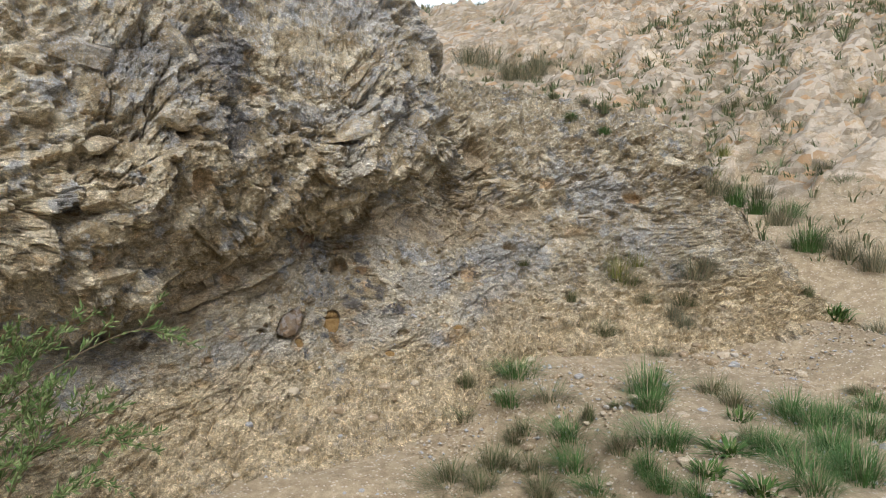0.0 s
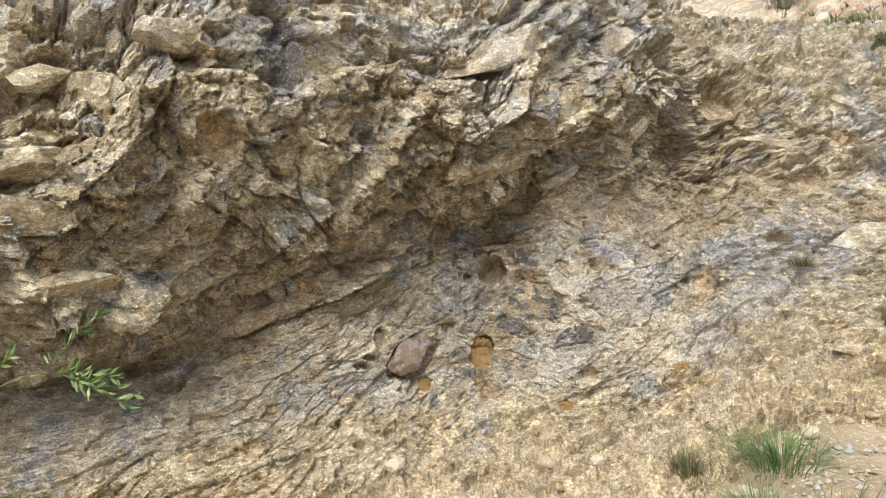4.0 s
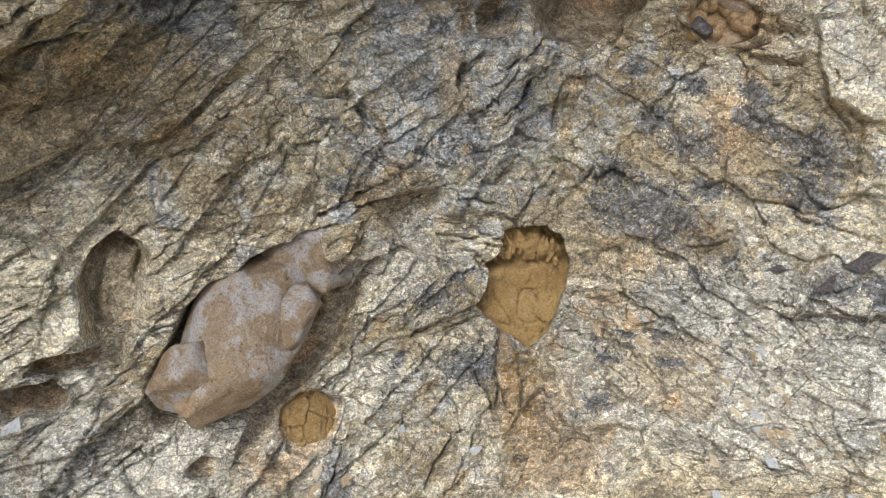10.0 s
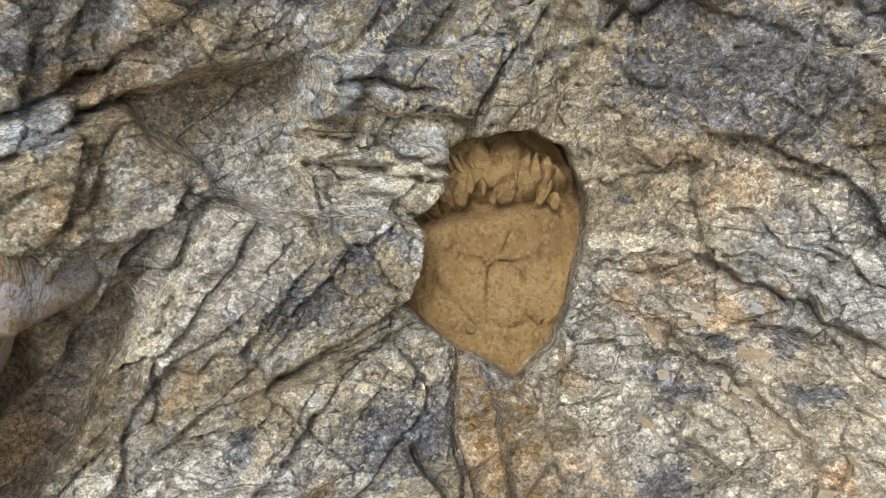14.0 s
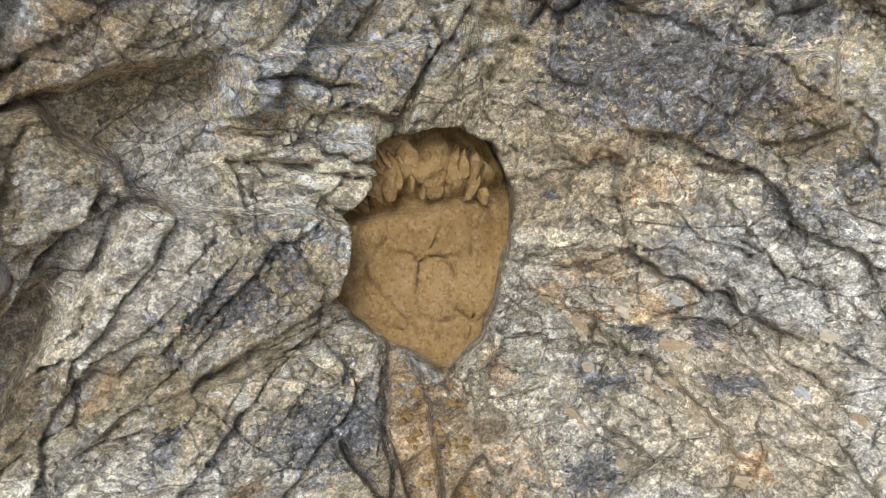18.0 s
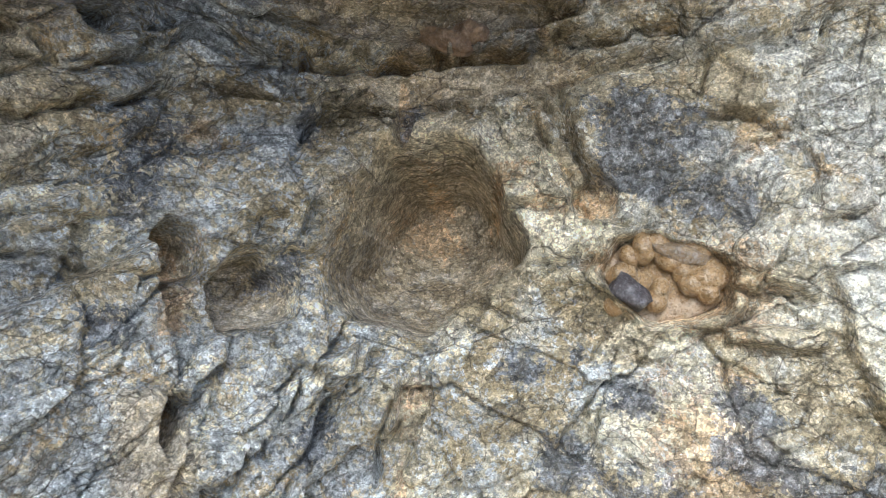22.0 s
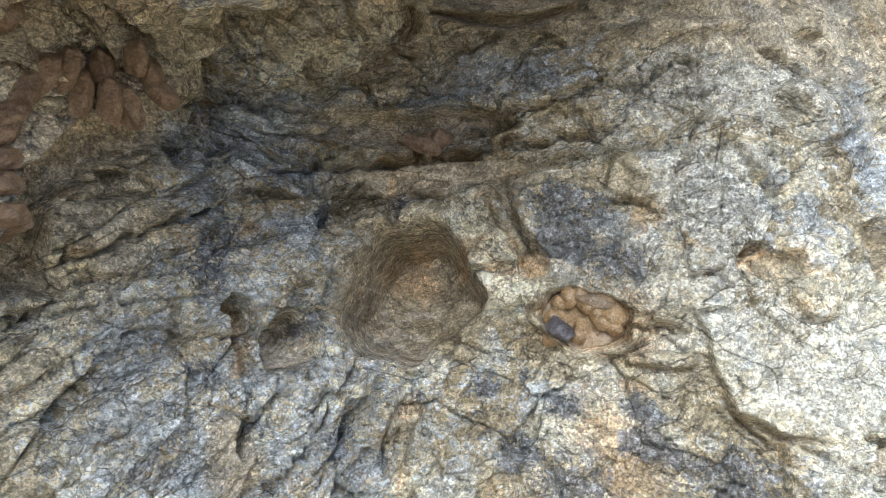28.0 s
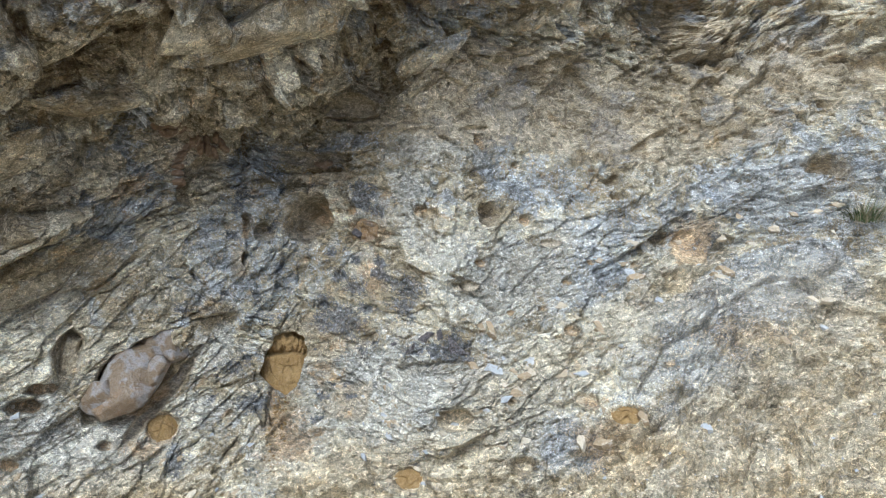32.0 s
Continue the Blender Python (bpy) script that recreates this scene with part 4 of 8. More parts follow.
    patch("blue", 0.60, (-0.050, 0.560), (0.032, 0.544), (0.024, 0.498), (-0.047, 0.526))
    patch("blue", 0.50, (-0.049, 0.481), (0.024, 0.481), (0.016, 0.430), (-0.045, 0.447))
    patch("pale", 0.65, (0.290, 0.496), (0.399, 0.492), (0.382, 0.389), (0.312, 0.426))
    patch("pale", 0.60, (0.377, 0.389), (0.463, 0.350), (0.525, 0.231), (0.409, 0.284), (0.357, 0.335))
    patch("brown", 0.42, (0.089, 0.106), (0.199, 0.118), (0.263, 0.135), (0.267, 0.100), (0.203, 0.056), (0.128, 0.047), (0.092, 0.075))
    patch("brown", 0.35, (0.123, 0.008), (0.271, 0.027), (0.267, -0.071), (0.147, -0.087))
    patch("brown", 0.40, (0.019, 0.132), (0.107, 0.173), (0.190, 0.169), (0.199, 0.123), (0.093, 0.108))
    patch("pale", 0.95, (-0.125, 0.156), (-0.096, 0.153), (-0.076, 0.146), (-0.077, 0.119), (-0.100, 0.124), (-0.120, 0.136))
    patch("ochre", 0.70, (-0.315, 0.131), (-0.295, 0.136), (-0.264, 0.163), (-0.256, 0.151), (-0.280, 0.128), (-0.317, 0.117))
    patch("ochre", 0.75, (-0.268, 0.027), (-0.240, 0.059), (-0.209, 0.069), (-0.203, 0.043), (-0.251, 0.007), (-0.302, 0.012), (-0.308, 0.016))
    patch("ochre", 0.55, (-0.277, 0.127), (-0.219, 0.085), (-0.209, 0.065), (-0.254, 0.093))
    patch("pale", 0.60, (-0.209, 0.065), (-0.158, 0.130), (-0.124, 0.134), (-0.108, 0.125), (-0.145, 0.105), (-0.182, 0.054))
    patch("pale", 0.65, (0.057, -0.065), (0.132, -0.038), (0.251, -0.042), (0.351, 0.020), (0.352, -0.112), (0.040, -0.135))
    patch("pale", 0.55, (-0.188, 0.144), (-0.142, 0.159), (-0.128, 0.139), (-0.168, 0.117))
    patch("dark", 0.50, (-0.051, 0.187), (0.041, 0.178), (0.037, 0.163), (0.010, 0.147), (-0.031, 0.158))
    patch("dark", 0.45, (0.206, 0.105), (0.265, 0.118), (0.269, 0.073), (0.235, 0.066))
    patch("brown", 0.50, (0.167, 0.010), (0.271, 0.027), (0.266, -0.079), (0.192, -0.093))
    patch("brown", 0.60, (-0.088, 0.332), (-0.064, 0.333), (-0.049, 0.287), (-0.065, 0.261), (-0.090, 0.270))
    patch("pale", 0.55, (-0.087, 0.487), (0.028, 0.505), (0.014, 0.434), (-0.034, 0.422), (-0.088, 0.386))
    patch("brown", 0.55, (0.452, 0.769), (0.947, 0.654), (1.061, 0.362), (0.844, 0.432), (0.540, 0.509), (0.315, 0.571))
    patch("brown", 0.45, (0.876, 0.643), (1.410, 0.700), (1.430, 0.398), (1.011, 0.383))
    patch("blue", 0.62, (0.930, -0.077), (1.120, -0.016), (1.502, 0.064), (1.507, -0.173), (1.196, -0.410), (0.958, -0.250))
    patch("blue", 0.60, (1.099, 0.372), (1.491, 0.338), (1.474, 0.064), (1.235, 0.132))
    patch("ochre", 0.45, (0.738, -0.242), (0.863, -0.250), (0.953, -0.415), (0.758, -0.367))
    patch("ochre", 0.42, (1.077, -0.138), (1.286, -0.189), (1.208, -0.315), (1.061, -0.222))
    patch("ochre", 0.60, (1.047, 0.180), (1.137, 0.157), (1.147, 0.017), (1.041, 0.026))
    patch("pale", 0.75, (-0.126, 0.135), (-0.078, 0.111), (-0.107, 0.082), (-0.142, 0.056), (-0.176, 0.033), (-0.156, 0.072))
    patch("blue", 0.60, (-0.078, 0.111), (-0.012, 0.090), (-0.011, 0.064), (-0.040, 0.081))
    patch("pale", 0.60, (-0.176, 0.110), (-0.141, 0.151), (-0.127, 0.134), (-0.145, 0.109), (-0.171, 0.070), (-0.185, 0.058))
    patch("pale", 0.60, (-0.164, 0.166), (-0.150, 0.172), (-0.141, 0.151), (-0.175, 0.114))
    patch("pale", 0.55, (0.168, 0.467), (0.241, 0.466), (0.307, 0.419), (0.393, 0.415), (0.356, 0.373), (0.276, 0.366), (0.214, 0.384))


# hollows: place, half width, half height, depth, turn
def places():
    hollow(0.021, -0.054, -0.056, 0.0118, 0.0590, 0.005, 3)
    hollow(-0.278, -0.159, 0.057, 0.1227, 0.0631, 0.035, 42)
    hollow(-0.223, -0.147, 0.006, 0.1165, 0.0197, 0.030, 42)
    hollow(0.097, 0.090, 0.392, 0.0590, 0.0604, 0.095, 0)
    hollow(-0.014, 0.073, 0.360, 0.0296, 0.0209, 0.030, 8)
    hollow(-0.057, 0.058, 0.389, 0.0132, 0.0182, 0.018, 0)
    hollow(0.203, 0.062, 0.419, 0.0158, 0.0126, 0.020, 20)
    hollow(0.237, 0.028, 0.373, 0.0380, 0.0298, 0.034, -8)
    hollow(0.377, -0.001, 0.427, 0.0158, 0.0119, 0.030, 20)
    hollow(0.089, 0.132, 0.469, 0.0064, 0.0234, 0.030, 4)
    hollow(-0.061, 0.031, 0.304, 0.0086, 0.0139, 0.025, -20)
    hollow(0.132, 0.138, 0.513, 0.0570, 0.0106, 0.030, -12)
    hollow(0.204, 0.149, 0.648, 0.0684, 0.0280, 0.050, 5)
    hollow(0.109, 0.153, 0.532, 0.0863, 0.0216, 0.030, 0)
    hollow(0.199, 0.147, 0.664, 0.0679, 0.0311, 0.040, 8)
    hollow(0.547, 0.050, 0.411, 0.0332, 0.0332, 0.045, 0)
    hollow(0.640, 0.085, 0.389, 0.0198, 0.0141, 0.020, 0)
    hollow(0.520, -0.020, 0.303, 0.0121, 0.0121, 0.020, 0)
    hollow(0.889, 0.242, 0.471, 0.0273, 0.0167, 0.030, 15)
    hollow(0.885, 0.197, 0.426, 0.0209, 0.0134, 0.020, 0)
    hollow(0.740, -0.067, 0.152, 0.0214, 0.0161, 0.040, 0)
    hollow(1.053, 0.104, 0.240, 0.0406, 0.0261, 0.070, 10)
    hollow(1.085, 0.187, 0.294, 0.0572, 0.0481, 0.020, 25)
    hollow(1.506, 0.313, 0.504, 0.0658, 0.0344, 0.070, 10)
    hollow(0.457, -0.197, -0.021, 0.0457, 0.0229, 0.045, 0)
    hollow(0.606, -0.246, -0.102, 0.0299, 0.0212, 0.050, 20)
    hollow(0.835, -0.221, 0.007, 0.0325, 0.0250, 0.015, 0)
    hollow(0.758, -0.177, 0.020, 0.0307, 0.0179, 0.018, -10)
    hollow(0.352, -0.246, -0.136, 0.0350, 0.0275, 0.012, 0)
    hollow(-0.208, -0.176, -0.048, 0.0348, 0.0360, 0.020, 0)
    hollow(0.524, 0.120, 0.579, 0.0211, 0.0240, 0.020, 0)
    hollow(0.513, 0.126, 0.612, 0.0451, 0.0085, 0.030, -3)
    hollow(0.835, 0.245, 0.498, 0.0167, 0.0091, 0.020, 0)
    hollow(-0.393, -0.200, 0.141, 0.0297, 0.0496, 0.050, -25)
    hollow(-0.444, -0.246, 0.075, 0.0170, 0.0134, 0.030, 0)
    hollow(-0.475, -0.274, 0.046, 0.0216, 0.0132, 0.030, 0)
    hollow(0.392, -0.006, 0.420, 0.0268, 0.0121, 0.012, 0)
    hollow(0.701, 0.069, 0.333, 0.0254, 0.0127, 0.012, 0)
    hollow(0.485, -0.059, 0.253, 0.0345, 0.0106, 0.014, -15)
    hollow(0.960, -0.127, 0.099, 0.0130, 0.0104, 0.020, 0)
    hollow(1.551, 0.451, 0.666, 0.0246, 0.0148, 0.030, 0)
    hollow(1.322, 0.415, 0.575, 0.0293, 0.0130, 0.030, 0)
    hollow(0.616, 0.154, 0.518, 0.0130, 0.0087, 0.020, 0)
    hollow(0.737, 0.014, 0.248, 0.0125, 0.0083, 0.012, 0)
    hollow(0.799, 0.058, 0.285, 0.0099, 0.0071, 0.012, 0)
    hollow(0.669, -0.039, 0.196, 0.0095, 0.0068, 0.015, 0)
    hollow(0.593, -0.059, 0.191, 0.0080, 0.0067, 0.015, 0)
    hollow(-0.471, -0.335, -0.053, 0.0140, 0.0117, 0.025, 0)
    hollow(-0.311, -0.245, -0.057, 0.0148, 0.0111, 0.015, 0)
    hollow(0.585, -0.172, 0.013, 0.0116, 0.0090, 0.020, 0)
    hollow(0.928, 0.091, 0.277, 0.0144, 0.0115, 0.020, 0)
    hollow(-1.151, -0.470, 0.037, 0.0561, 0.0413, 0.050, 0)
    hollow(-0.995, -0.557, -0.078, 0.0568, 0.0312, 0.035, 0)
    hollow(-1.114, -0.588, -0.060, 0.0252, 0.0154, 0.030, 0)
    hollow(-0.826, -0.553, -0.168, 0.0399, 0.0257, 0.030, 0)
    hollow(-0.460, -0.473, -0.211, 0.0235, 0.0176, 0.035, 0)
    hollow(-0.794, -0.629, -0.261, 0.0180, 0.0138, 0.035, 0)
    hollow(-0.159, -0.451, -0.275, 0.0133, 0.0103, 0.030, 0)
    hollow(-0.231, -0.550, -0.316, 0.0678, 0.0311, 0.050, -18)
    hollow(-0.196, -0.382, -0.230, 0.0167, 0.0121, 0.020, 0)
    hollow(-0.664, -0.312, 0.361, 0.0391, 0.0271, 0.030, 0)
    hollow(-1.006, -0.451, 0.047, 0.0384, 0.0192, 0.020, 0)
    hollow(-1.073, -0.480, 0.240, 0.0229, 0.0114, 0.030, 0)
    hollow(-0.452, -0.262, 0.044, 0.0189, 0.0142, 0.030, 0)
    hollow(-0.421, -0.235, 0.073, 0.0143, 0.0111, 0.030, 0)
    hollow(-0.778, -0.458, -0.059, 0.0206, 0.0177, 0.020, 0)
    hollow(0.826, -0.224, 0.001, 0.0336, 0.0198, 0.015, 0)
    hollow(-1.237, -0.718, -0.129, 0.0119, 0.0080, 0.030, 0)
    hollow(-1.160, -0.658, -0.106, 0.0136, 0.0082, 0.020, 0)
    hollow(-1.097, -0.705, -0.190, 0.0134, 0.0080, 0.020, 0)
    hollow(-0.289, -0.418, -0.229, 0.0135, 0.0090, 0.015, 0)
    hollow(-0.128, -0.315, -0.203, 0.0125, 0.0093, 0.015, 0)
    hollow(0.681, -0.396, -0.184, 0.0317, 0.0086, 0.020, 15)
    hollow(0.737, -0.066, 0.154, 0.0162, 0.0114, 0.025, 0)
    hollow(0.494, -0.054, 0.257, 0.0228, 0.0131, 0.020, 0)
    hollow(0.525, -0.018, 0.303, 0.0132, 0.0099, 0.020, 0)
    hollow(-0.542, -0.433, -0.138, 0.0134, 0.0104, 0.020, 0)
    hollow(-0.881, -0.580, -0.173, 0.0113, 0.0085, 0.020, 0)
    hollow(-1.289, -1.003, 1.093, 0.0726, 0.0419, 0.060, 15)
    hollow(-0.918, -0.880, 1.123, 0.0515, 0.0412, 0.060, 0)
    hollow(-0.858, -0.806, 0.899, 0.0748, 0.0748, 0.035, 10)
    hollow(-1.278, -1.058, 0.897, 0.0474, 0.0237, 0.050, -20)
    hollow(-1.068, -0.944, 0.762, 0.0368, 0.0201, 0.040, 0)
    hollow(1.406, 0.762, 1.215, 0.1265, 0.1356, 0.080, 0)
    hollow(0.974, 0.506, 1.620, 0.0671, 0.0559, 0.070, 0)
    hollow(1.028, 0.077, 0.228, 0.0554, 0.0302, 0.050, 0)
    hollow(1.505, 0.311, 0.502, 0.0594, 0.0432, 0.070, 0)
    hollow(1.787, 0.527, 0.763, 0.1088, 0.0573, 0.040, 0)
    hollow(-1.315, -0.835, 0.288, 0.0353, 0.0300, 0.060, 0)
    hollow(-1.144, -0.465, 0.041, 0.0616, 0.0370, 0.050, 0)
    hollow(-0.429, -0.448, 0.921, 0.0288, 0.0247, 0.030, 0)
    hollow(0.002, -0.286, 1.117, 0.0306, 0.0263, 0.030, 0)
    hollow(-0.690, -0.621, 0.783, 0.0270, 0.0270, 0.040, 0)
    hollow(1.923, 1.052, 1.398, 0.0518, 0.0324, 0.040, 0)
    hollow(2.326, 0.652, 1.059, 0.0616, 0.0426, 0.060, 0)
    hollow(2.684, 0.406, 0.892, 0.0843, 0.0562, 0.070, 0)
    hollow(2.422, 0.903, 1.421, 0.1181, 0.0394, 0.070, -8)
    hollow(0.561, 0.284, 2.057, 0.0861, 0.0626, 0.060, 0)
    hollow(-0.100, 0.246, 2.000, 0.1034, 0.0591, 0.080, 20)
    hollow(-0.540, -0.491, 1.421, 0.0462, 0.0308, 0.050, 0)
    hollow(1.989, 0.678, 0.979, 0.0745, 0.0652, 0.040, 0)
    hollow(1.752, 0.532, 0.768, 0.0989, 0.0630, 0.050, 0)
    hollow(1.324, 1.054, 1.665, 0.0844, 0.1406, 0.060, 0)
    hollow(1.402, 0.761, 1.212, 0.0996, 0.1178, 0.090, 0)
    hollow(-1.478, -0.947, 1.566, 0.0397, 0.0199, 0.050, 0)
    hollow(-1.300, -1.096, 0.777, 0.0346, 0.0247, 0.050, 0)
    hollow(-1.525, -1.111, 1.106, 0.0476, 0.0238, 0.050, 0)
    knob(-0.200, -0.339, 0.940, 0.3223, 0.1504, 0.050, 35)
    knob(0.389, -0.116, 1.071, 0.3959, 0.1397, 0.040, 40)
    knob(-1.075, -0.963, 0.819, 0.1825, 0.1493, 0.050, 10)
    knob(-1.298, -1.085, 0.657, 0.1409, 0.0939, 0.050, 0)
    knob(-0.571, -0.577, 1.153, 0.2538, 0.1757, 0.040, 20)
    knob(0.139, -0.260, 1.273, 0.3311, 0.1324, 0.050, 25)
    knob(-1.011, -0.663, 0.464, 0.2465, 0.0948, 0.040, 25)
    knob(-0.686, -0.434, 0.565, 0.2281, 0.1037, 0.040, 30)
    knob(-0.309, -0.356, 0.812, 0.2136, 0.0855, 0.030, 35)
    knob(0.696, 0.232, 0.963, 0.2863, 0.1041, 0.030, 40)
    knob(-1.142, -0.984, 0.998, 0.1145, 0.0818, 0.040, 0)
    knob(-0.276, -0.076, 0.430, 0.2123, 0.0708, 0.020, 25)
    knob(-0.627, -0.290, 0.341, 0.1753, 0.0657, 0.020, 30)
    knob(-1.266, -0.968, 0.458, 0.1494, 0.0664, 0.030, 15)
    knob(-0.038, -0.281, 0.811, 0.0969, 0.0646, 0.020, 20)
    knob(-0.232, -0.324, 0.828, 0.0938, 0.0521, 0.020, 10)
    knob(0.117, -0.140, 0.798, 0.0828, 0.0710, 0.020, 40)
    knob(-0.258, -0.224, 0.683, 0.1366, 0.0285, 0.015, 10)
    knob(-0.384, -0.189, 0.507, 0.1428, 0.0476, 0.015, 15)
    knob(0.385, 0.090, 0.759, 0.1222, 0.0407, 0.015, 35)
    knob(1.257, 0.547, 0.772, 0.1525, 0.1355, 0.012, 0)
    knob(1.253, 0.334, 0.441, 0.1749, 0.0954, 0.010, 0)
    knob(2.657, 0.515, 1.043, 0.2846, 0.1423, 0.040, 10)
    knob(2.329, 0.432, 0.710, 0.2302, 0.1381, 0.030, 0)
    knob(3.158, 0.065, 1.004, 0.2752, 0.1376, 0.040, -10)
    knob(3.548, -0.400, 0.526, 0.2203, 0.1542, 0.050, -15)
    knob(3.031, -1.000, -0.093, 0.1741, 0.2128, 0.100, 0)
    knob(2.857, -1.072, -0.261, 0.1888, 0.1133, 0.060, 0)
    knob(1.862, 1.272, 1.581, 0.3000, 0.2000, 0.060, -40)
    knob(1.679, -0.199, 0.040, 0.2405, 0.0802, 0.040, -5)
    knob(0.326, -0.808, -0.398, 0.0962, 0.1283, 0.040, 0)
    crack((-0.136, -0.049, 0.131), (-0.191, -0.107, 0.053), 0.0024, 0.013, 0.004)
    crack((-0.162, -0.075, 0.093), (-0.135, -0.047, 0.130), 0.0024, 0.007, 0.003)
    crack((-0.213, -0.091, 0.170), (-0.148, -0.048, 0.190), 0.0024, 0.015, -0.008)
    crack((0.116, 0.034, 0.196), (0.103, 0.036, 0.171), 0.0024, 0.011, 0.003)
    crack((0.103, 0.036, 0.171), (0.064, 0.035, 0.111), 0.0024, 0.007, 0.002)
    crack((0.078, 0.005, 0.028), (0.155, -0.012, 0.052), 0.0024, 0.007, 0.003)
    crack((0.155, -0.012, 0.052), (0.246, -0.079, 0.016), 0.0024, 0.011, 0.005)
    crack((0.143, -0.030, 0.005), (0.219, -0.108, -0.051), 0.0024, 0.009, 0.004)
    crack((-0.007, -0.012, 0.003), (-0.096, -0.062, 0.006), 0.0024, 0.011, -0.006)
    crack((-0.072, -0.001, 0.134), (0.006, 0.029, 0.095), 0.0024, 0.011, 0.005)
    crack((-0.064, -0.000, 0.112), (0.001, 0.025, 0.085), 0.0024, 0.011, 0.004)
    crack((0.009, 0.026, 0.080), (-0.013, 0.001, 0.032), 0.0024, 0.013, 0.004)
    crack((-0.027, -0.064, -0.053), (0.001, -0.095, -0.089), 0.0024, 0.015, -0.006)
    crack((0.008, -0.018, -0.014), (0.003, -0.094, -0.089), 0.0024, 0.011, 0.004)
    crack((0.161, -0.015, 0.053), (0.154, -0.002, 0.081), 0.0024, 0.007, 0.002)
    crack((0.211, -0.016, 0.125), (0.239, -0.019, 0.192), 0.0024, 0.007, 0.002)
    crack((-0.047, 0.006, 0.098), (-0.099, -0.019, 0.143), 0.0024, 0.013, 0.006)
    crack((0.064, 0.036, 0.114), (0.071, 0.047, 0.194), 0.0024, 0.006, 0.001)
    crack((0.004, 0.037, 0.141), (-0.069, 0.005, 0.164), 0.0024, 0.013, -0.005)
    crack((0.036, 0.024, 0.061), (0.090, 0.030, 0.111), 0.0024, 0.002, 0)
    crack((0.179, 0.114, 0.508), (0.193, 0.086, 0.461), 0.0024, 0.013, 0.003)
    crack((0.193, 0.086, 0.461), (0.205, 0.066, 0.430), 0.0024, 0.011, 0.003)
    crack((-0.102, 0.064, 0.492), (-0.054, 0.109, 0.505), 0.0024, 0.013, 0.006)
    crack((-0.054, 0.109, 0.505), (0.029, 0.152, 0.504), 0.0024, 0.015, 0.006)
    crack((0.029, 0.152, 0.504), (0.097, 0.148, 0.507), 0.0024, 0.015, 0.006)
    crack((0.097, 0.148, 0.507), (0.176, 0.119, 0.516), 0.0024, 0.018, 0.008)
    crack((0.176, 0.119, 0.516), (0.289, 0.075, 0.529), 0.0024, 0.013, 0.006)
    crack((-0.089, 0.066, 0.468), (-0.063, 0.097, 0.483), 0.0024, 0.011, 0.004)
    crack((0.229, 0.049, 0.414), (0.334, 0.029, 0.470), 0.0024, 0.007, 0.002)
    crack((0.268, 0.057, 0.467), (0.310, 0.039, 0.472), 0.0024, 0.009, 0.003)
    crack((0.150, 0.078, 0.410), (0.187, 0.066, 0.417), 0.0024, 0.011, 0.005)
    crack((0.265, 0.014, 0.370), (0.319, -0.010, 0.370), 0.0024, 0.013, 0.004)
    crack((0.323, 0.007, 0.412), (0.351, -0.000, 0.418), 0.0024, 0.013, 0.005)
    crack((0.205, 0.044, 0.381), (0.234, 0.044, 0.407), 0.0024, 0.009, 0.003)
    crack((-0.034, 0.038, 0.256), (0.048, 0.077, 0.340), 0.0024, 0.013, 0.006)
    crack((-0.005, 0.048, 0.243), (0.068, 0.070, 0.326), 0.0024, 0.009, 0.004)
    crack((-0.064, 0.029, 0.299), (-0.030, 0.053, 0.326), 0.0024, 0.015, 0.006)
    crack((0.073, 0.060, 0.292), (0.059, 0.054, 0.232), 0.0024, 0.013, -0.006)
    crack((0.122, 0.117, 0.462), (0.165, 0.122, 0.512), 0.0024, 0.006, 0.001)
    crack((-0.255, -0.064, 0.425), (-0.168, -0.003, 0.460), 0.0024, 0.020, 0.01)
    crack((-0.168, -0.003, 0.460), (-0.068, 0.086, 0.477), 0.0024, 0.013, 0.006)
    crack((-0.161, 0.015, 0.532), (0.024, 0.153, 0.529), 0.0024, 0.015, 0.006)
    crack((0.024, 0.153, 0.529), (0.127, 0.151, 0.627), 0.0024, 0.013, 0.004)
    crack((0.087, 0.149, 0.504), (0.368, 0.073, 0.596), 0.0024, 0.015, 0.008)
    crack((0.173, 0.108, 0.488), (0.205, 0.068, 0.433), 0.0024, 0.009, 0.002)
    crack((0.330, -0.033, 0.321), (0.378, -0.064, 0.274), 0.0024, 0.011, 0.004)
    crack((0.437, -0.056, 0.292), (0.517, -0.059, 0.229), 0.0024, 0.013, 0.006)
    crack((0.423, 0.076, 0.601), (0.487, 0.085, 0.554), 0.0029, 0.020, 0.006)
    crack((-0.197, -0.050, 0.598), (-0.154, -0.003, 0.593), 0.0024, 0.015, 0.006)
    crack((-0.498, -0.227, 0.376), (-0.174, -0.012, 0.429), 0.0047, 0.018, 0.01)
    crack((0.322, 0.020, 0.820), (0.944, 0.460, 0.848), 0.0078, 0.028, 0.01)
    crack((0.230, 0.130, 0.705), (0.478, 0.057, 0.886), 0.0056, 0.022, 0.008)
    crack((-0.234, -0.288, 0.759), (-0.157, -0.127, 0.670), 0.0054, 0.022, 0.01)
    crack((0.205, -0.078, 0.826), (0.230, 0.130, 0.705), 0.0073, 0.022, 0.006)
    crack((-0.076, 0.089, 0.528), (0.200, 0.112, 0.519), 0.0070, 0.022, 0.008)
    crack((0.776, 0.266, 0.557), (0.921, 0.293, 0.509), 0.0061, 0.013, 0.004)
    crack((0.532, -0.065, 0.211), (0.718, -0.084, 0.133), 0.0053, 0.011, 0.006)
    crack((0.319, -0.104, 0.071), (0.490, -0.136, 0.097), 0.0053, 0.013, 0.006)
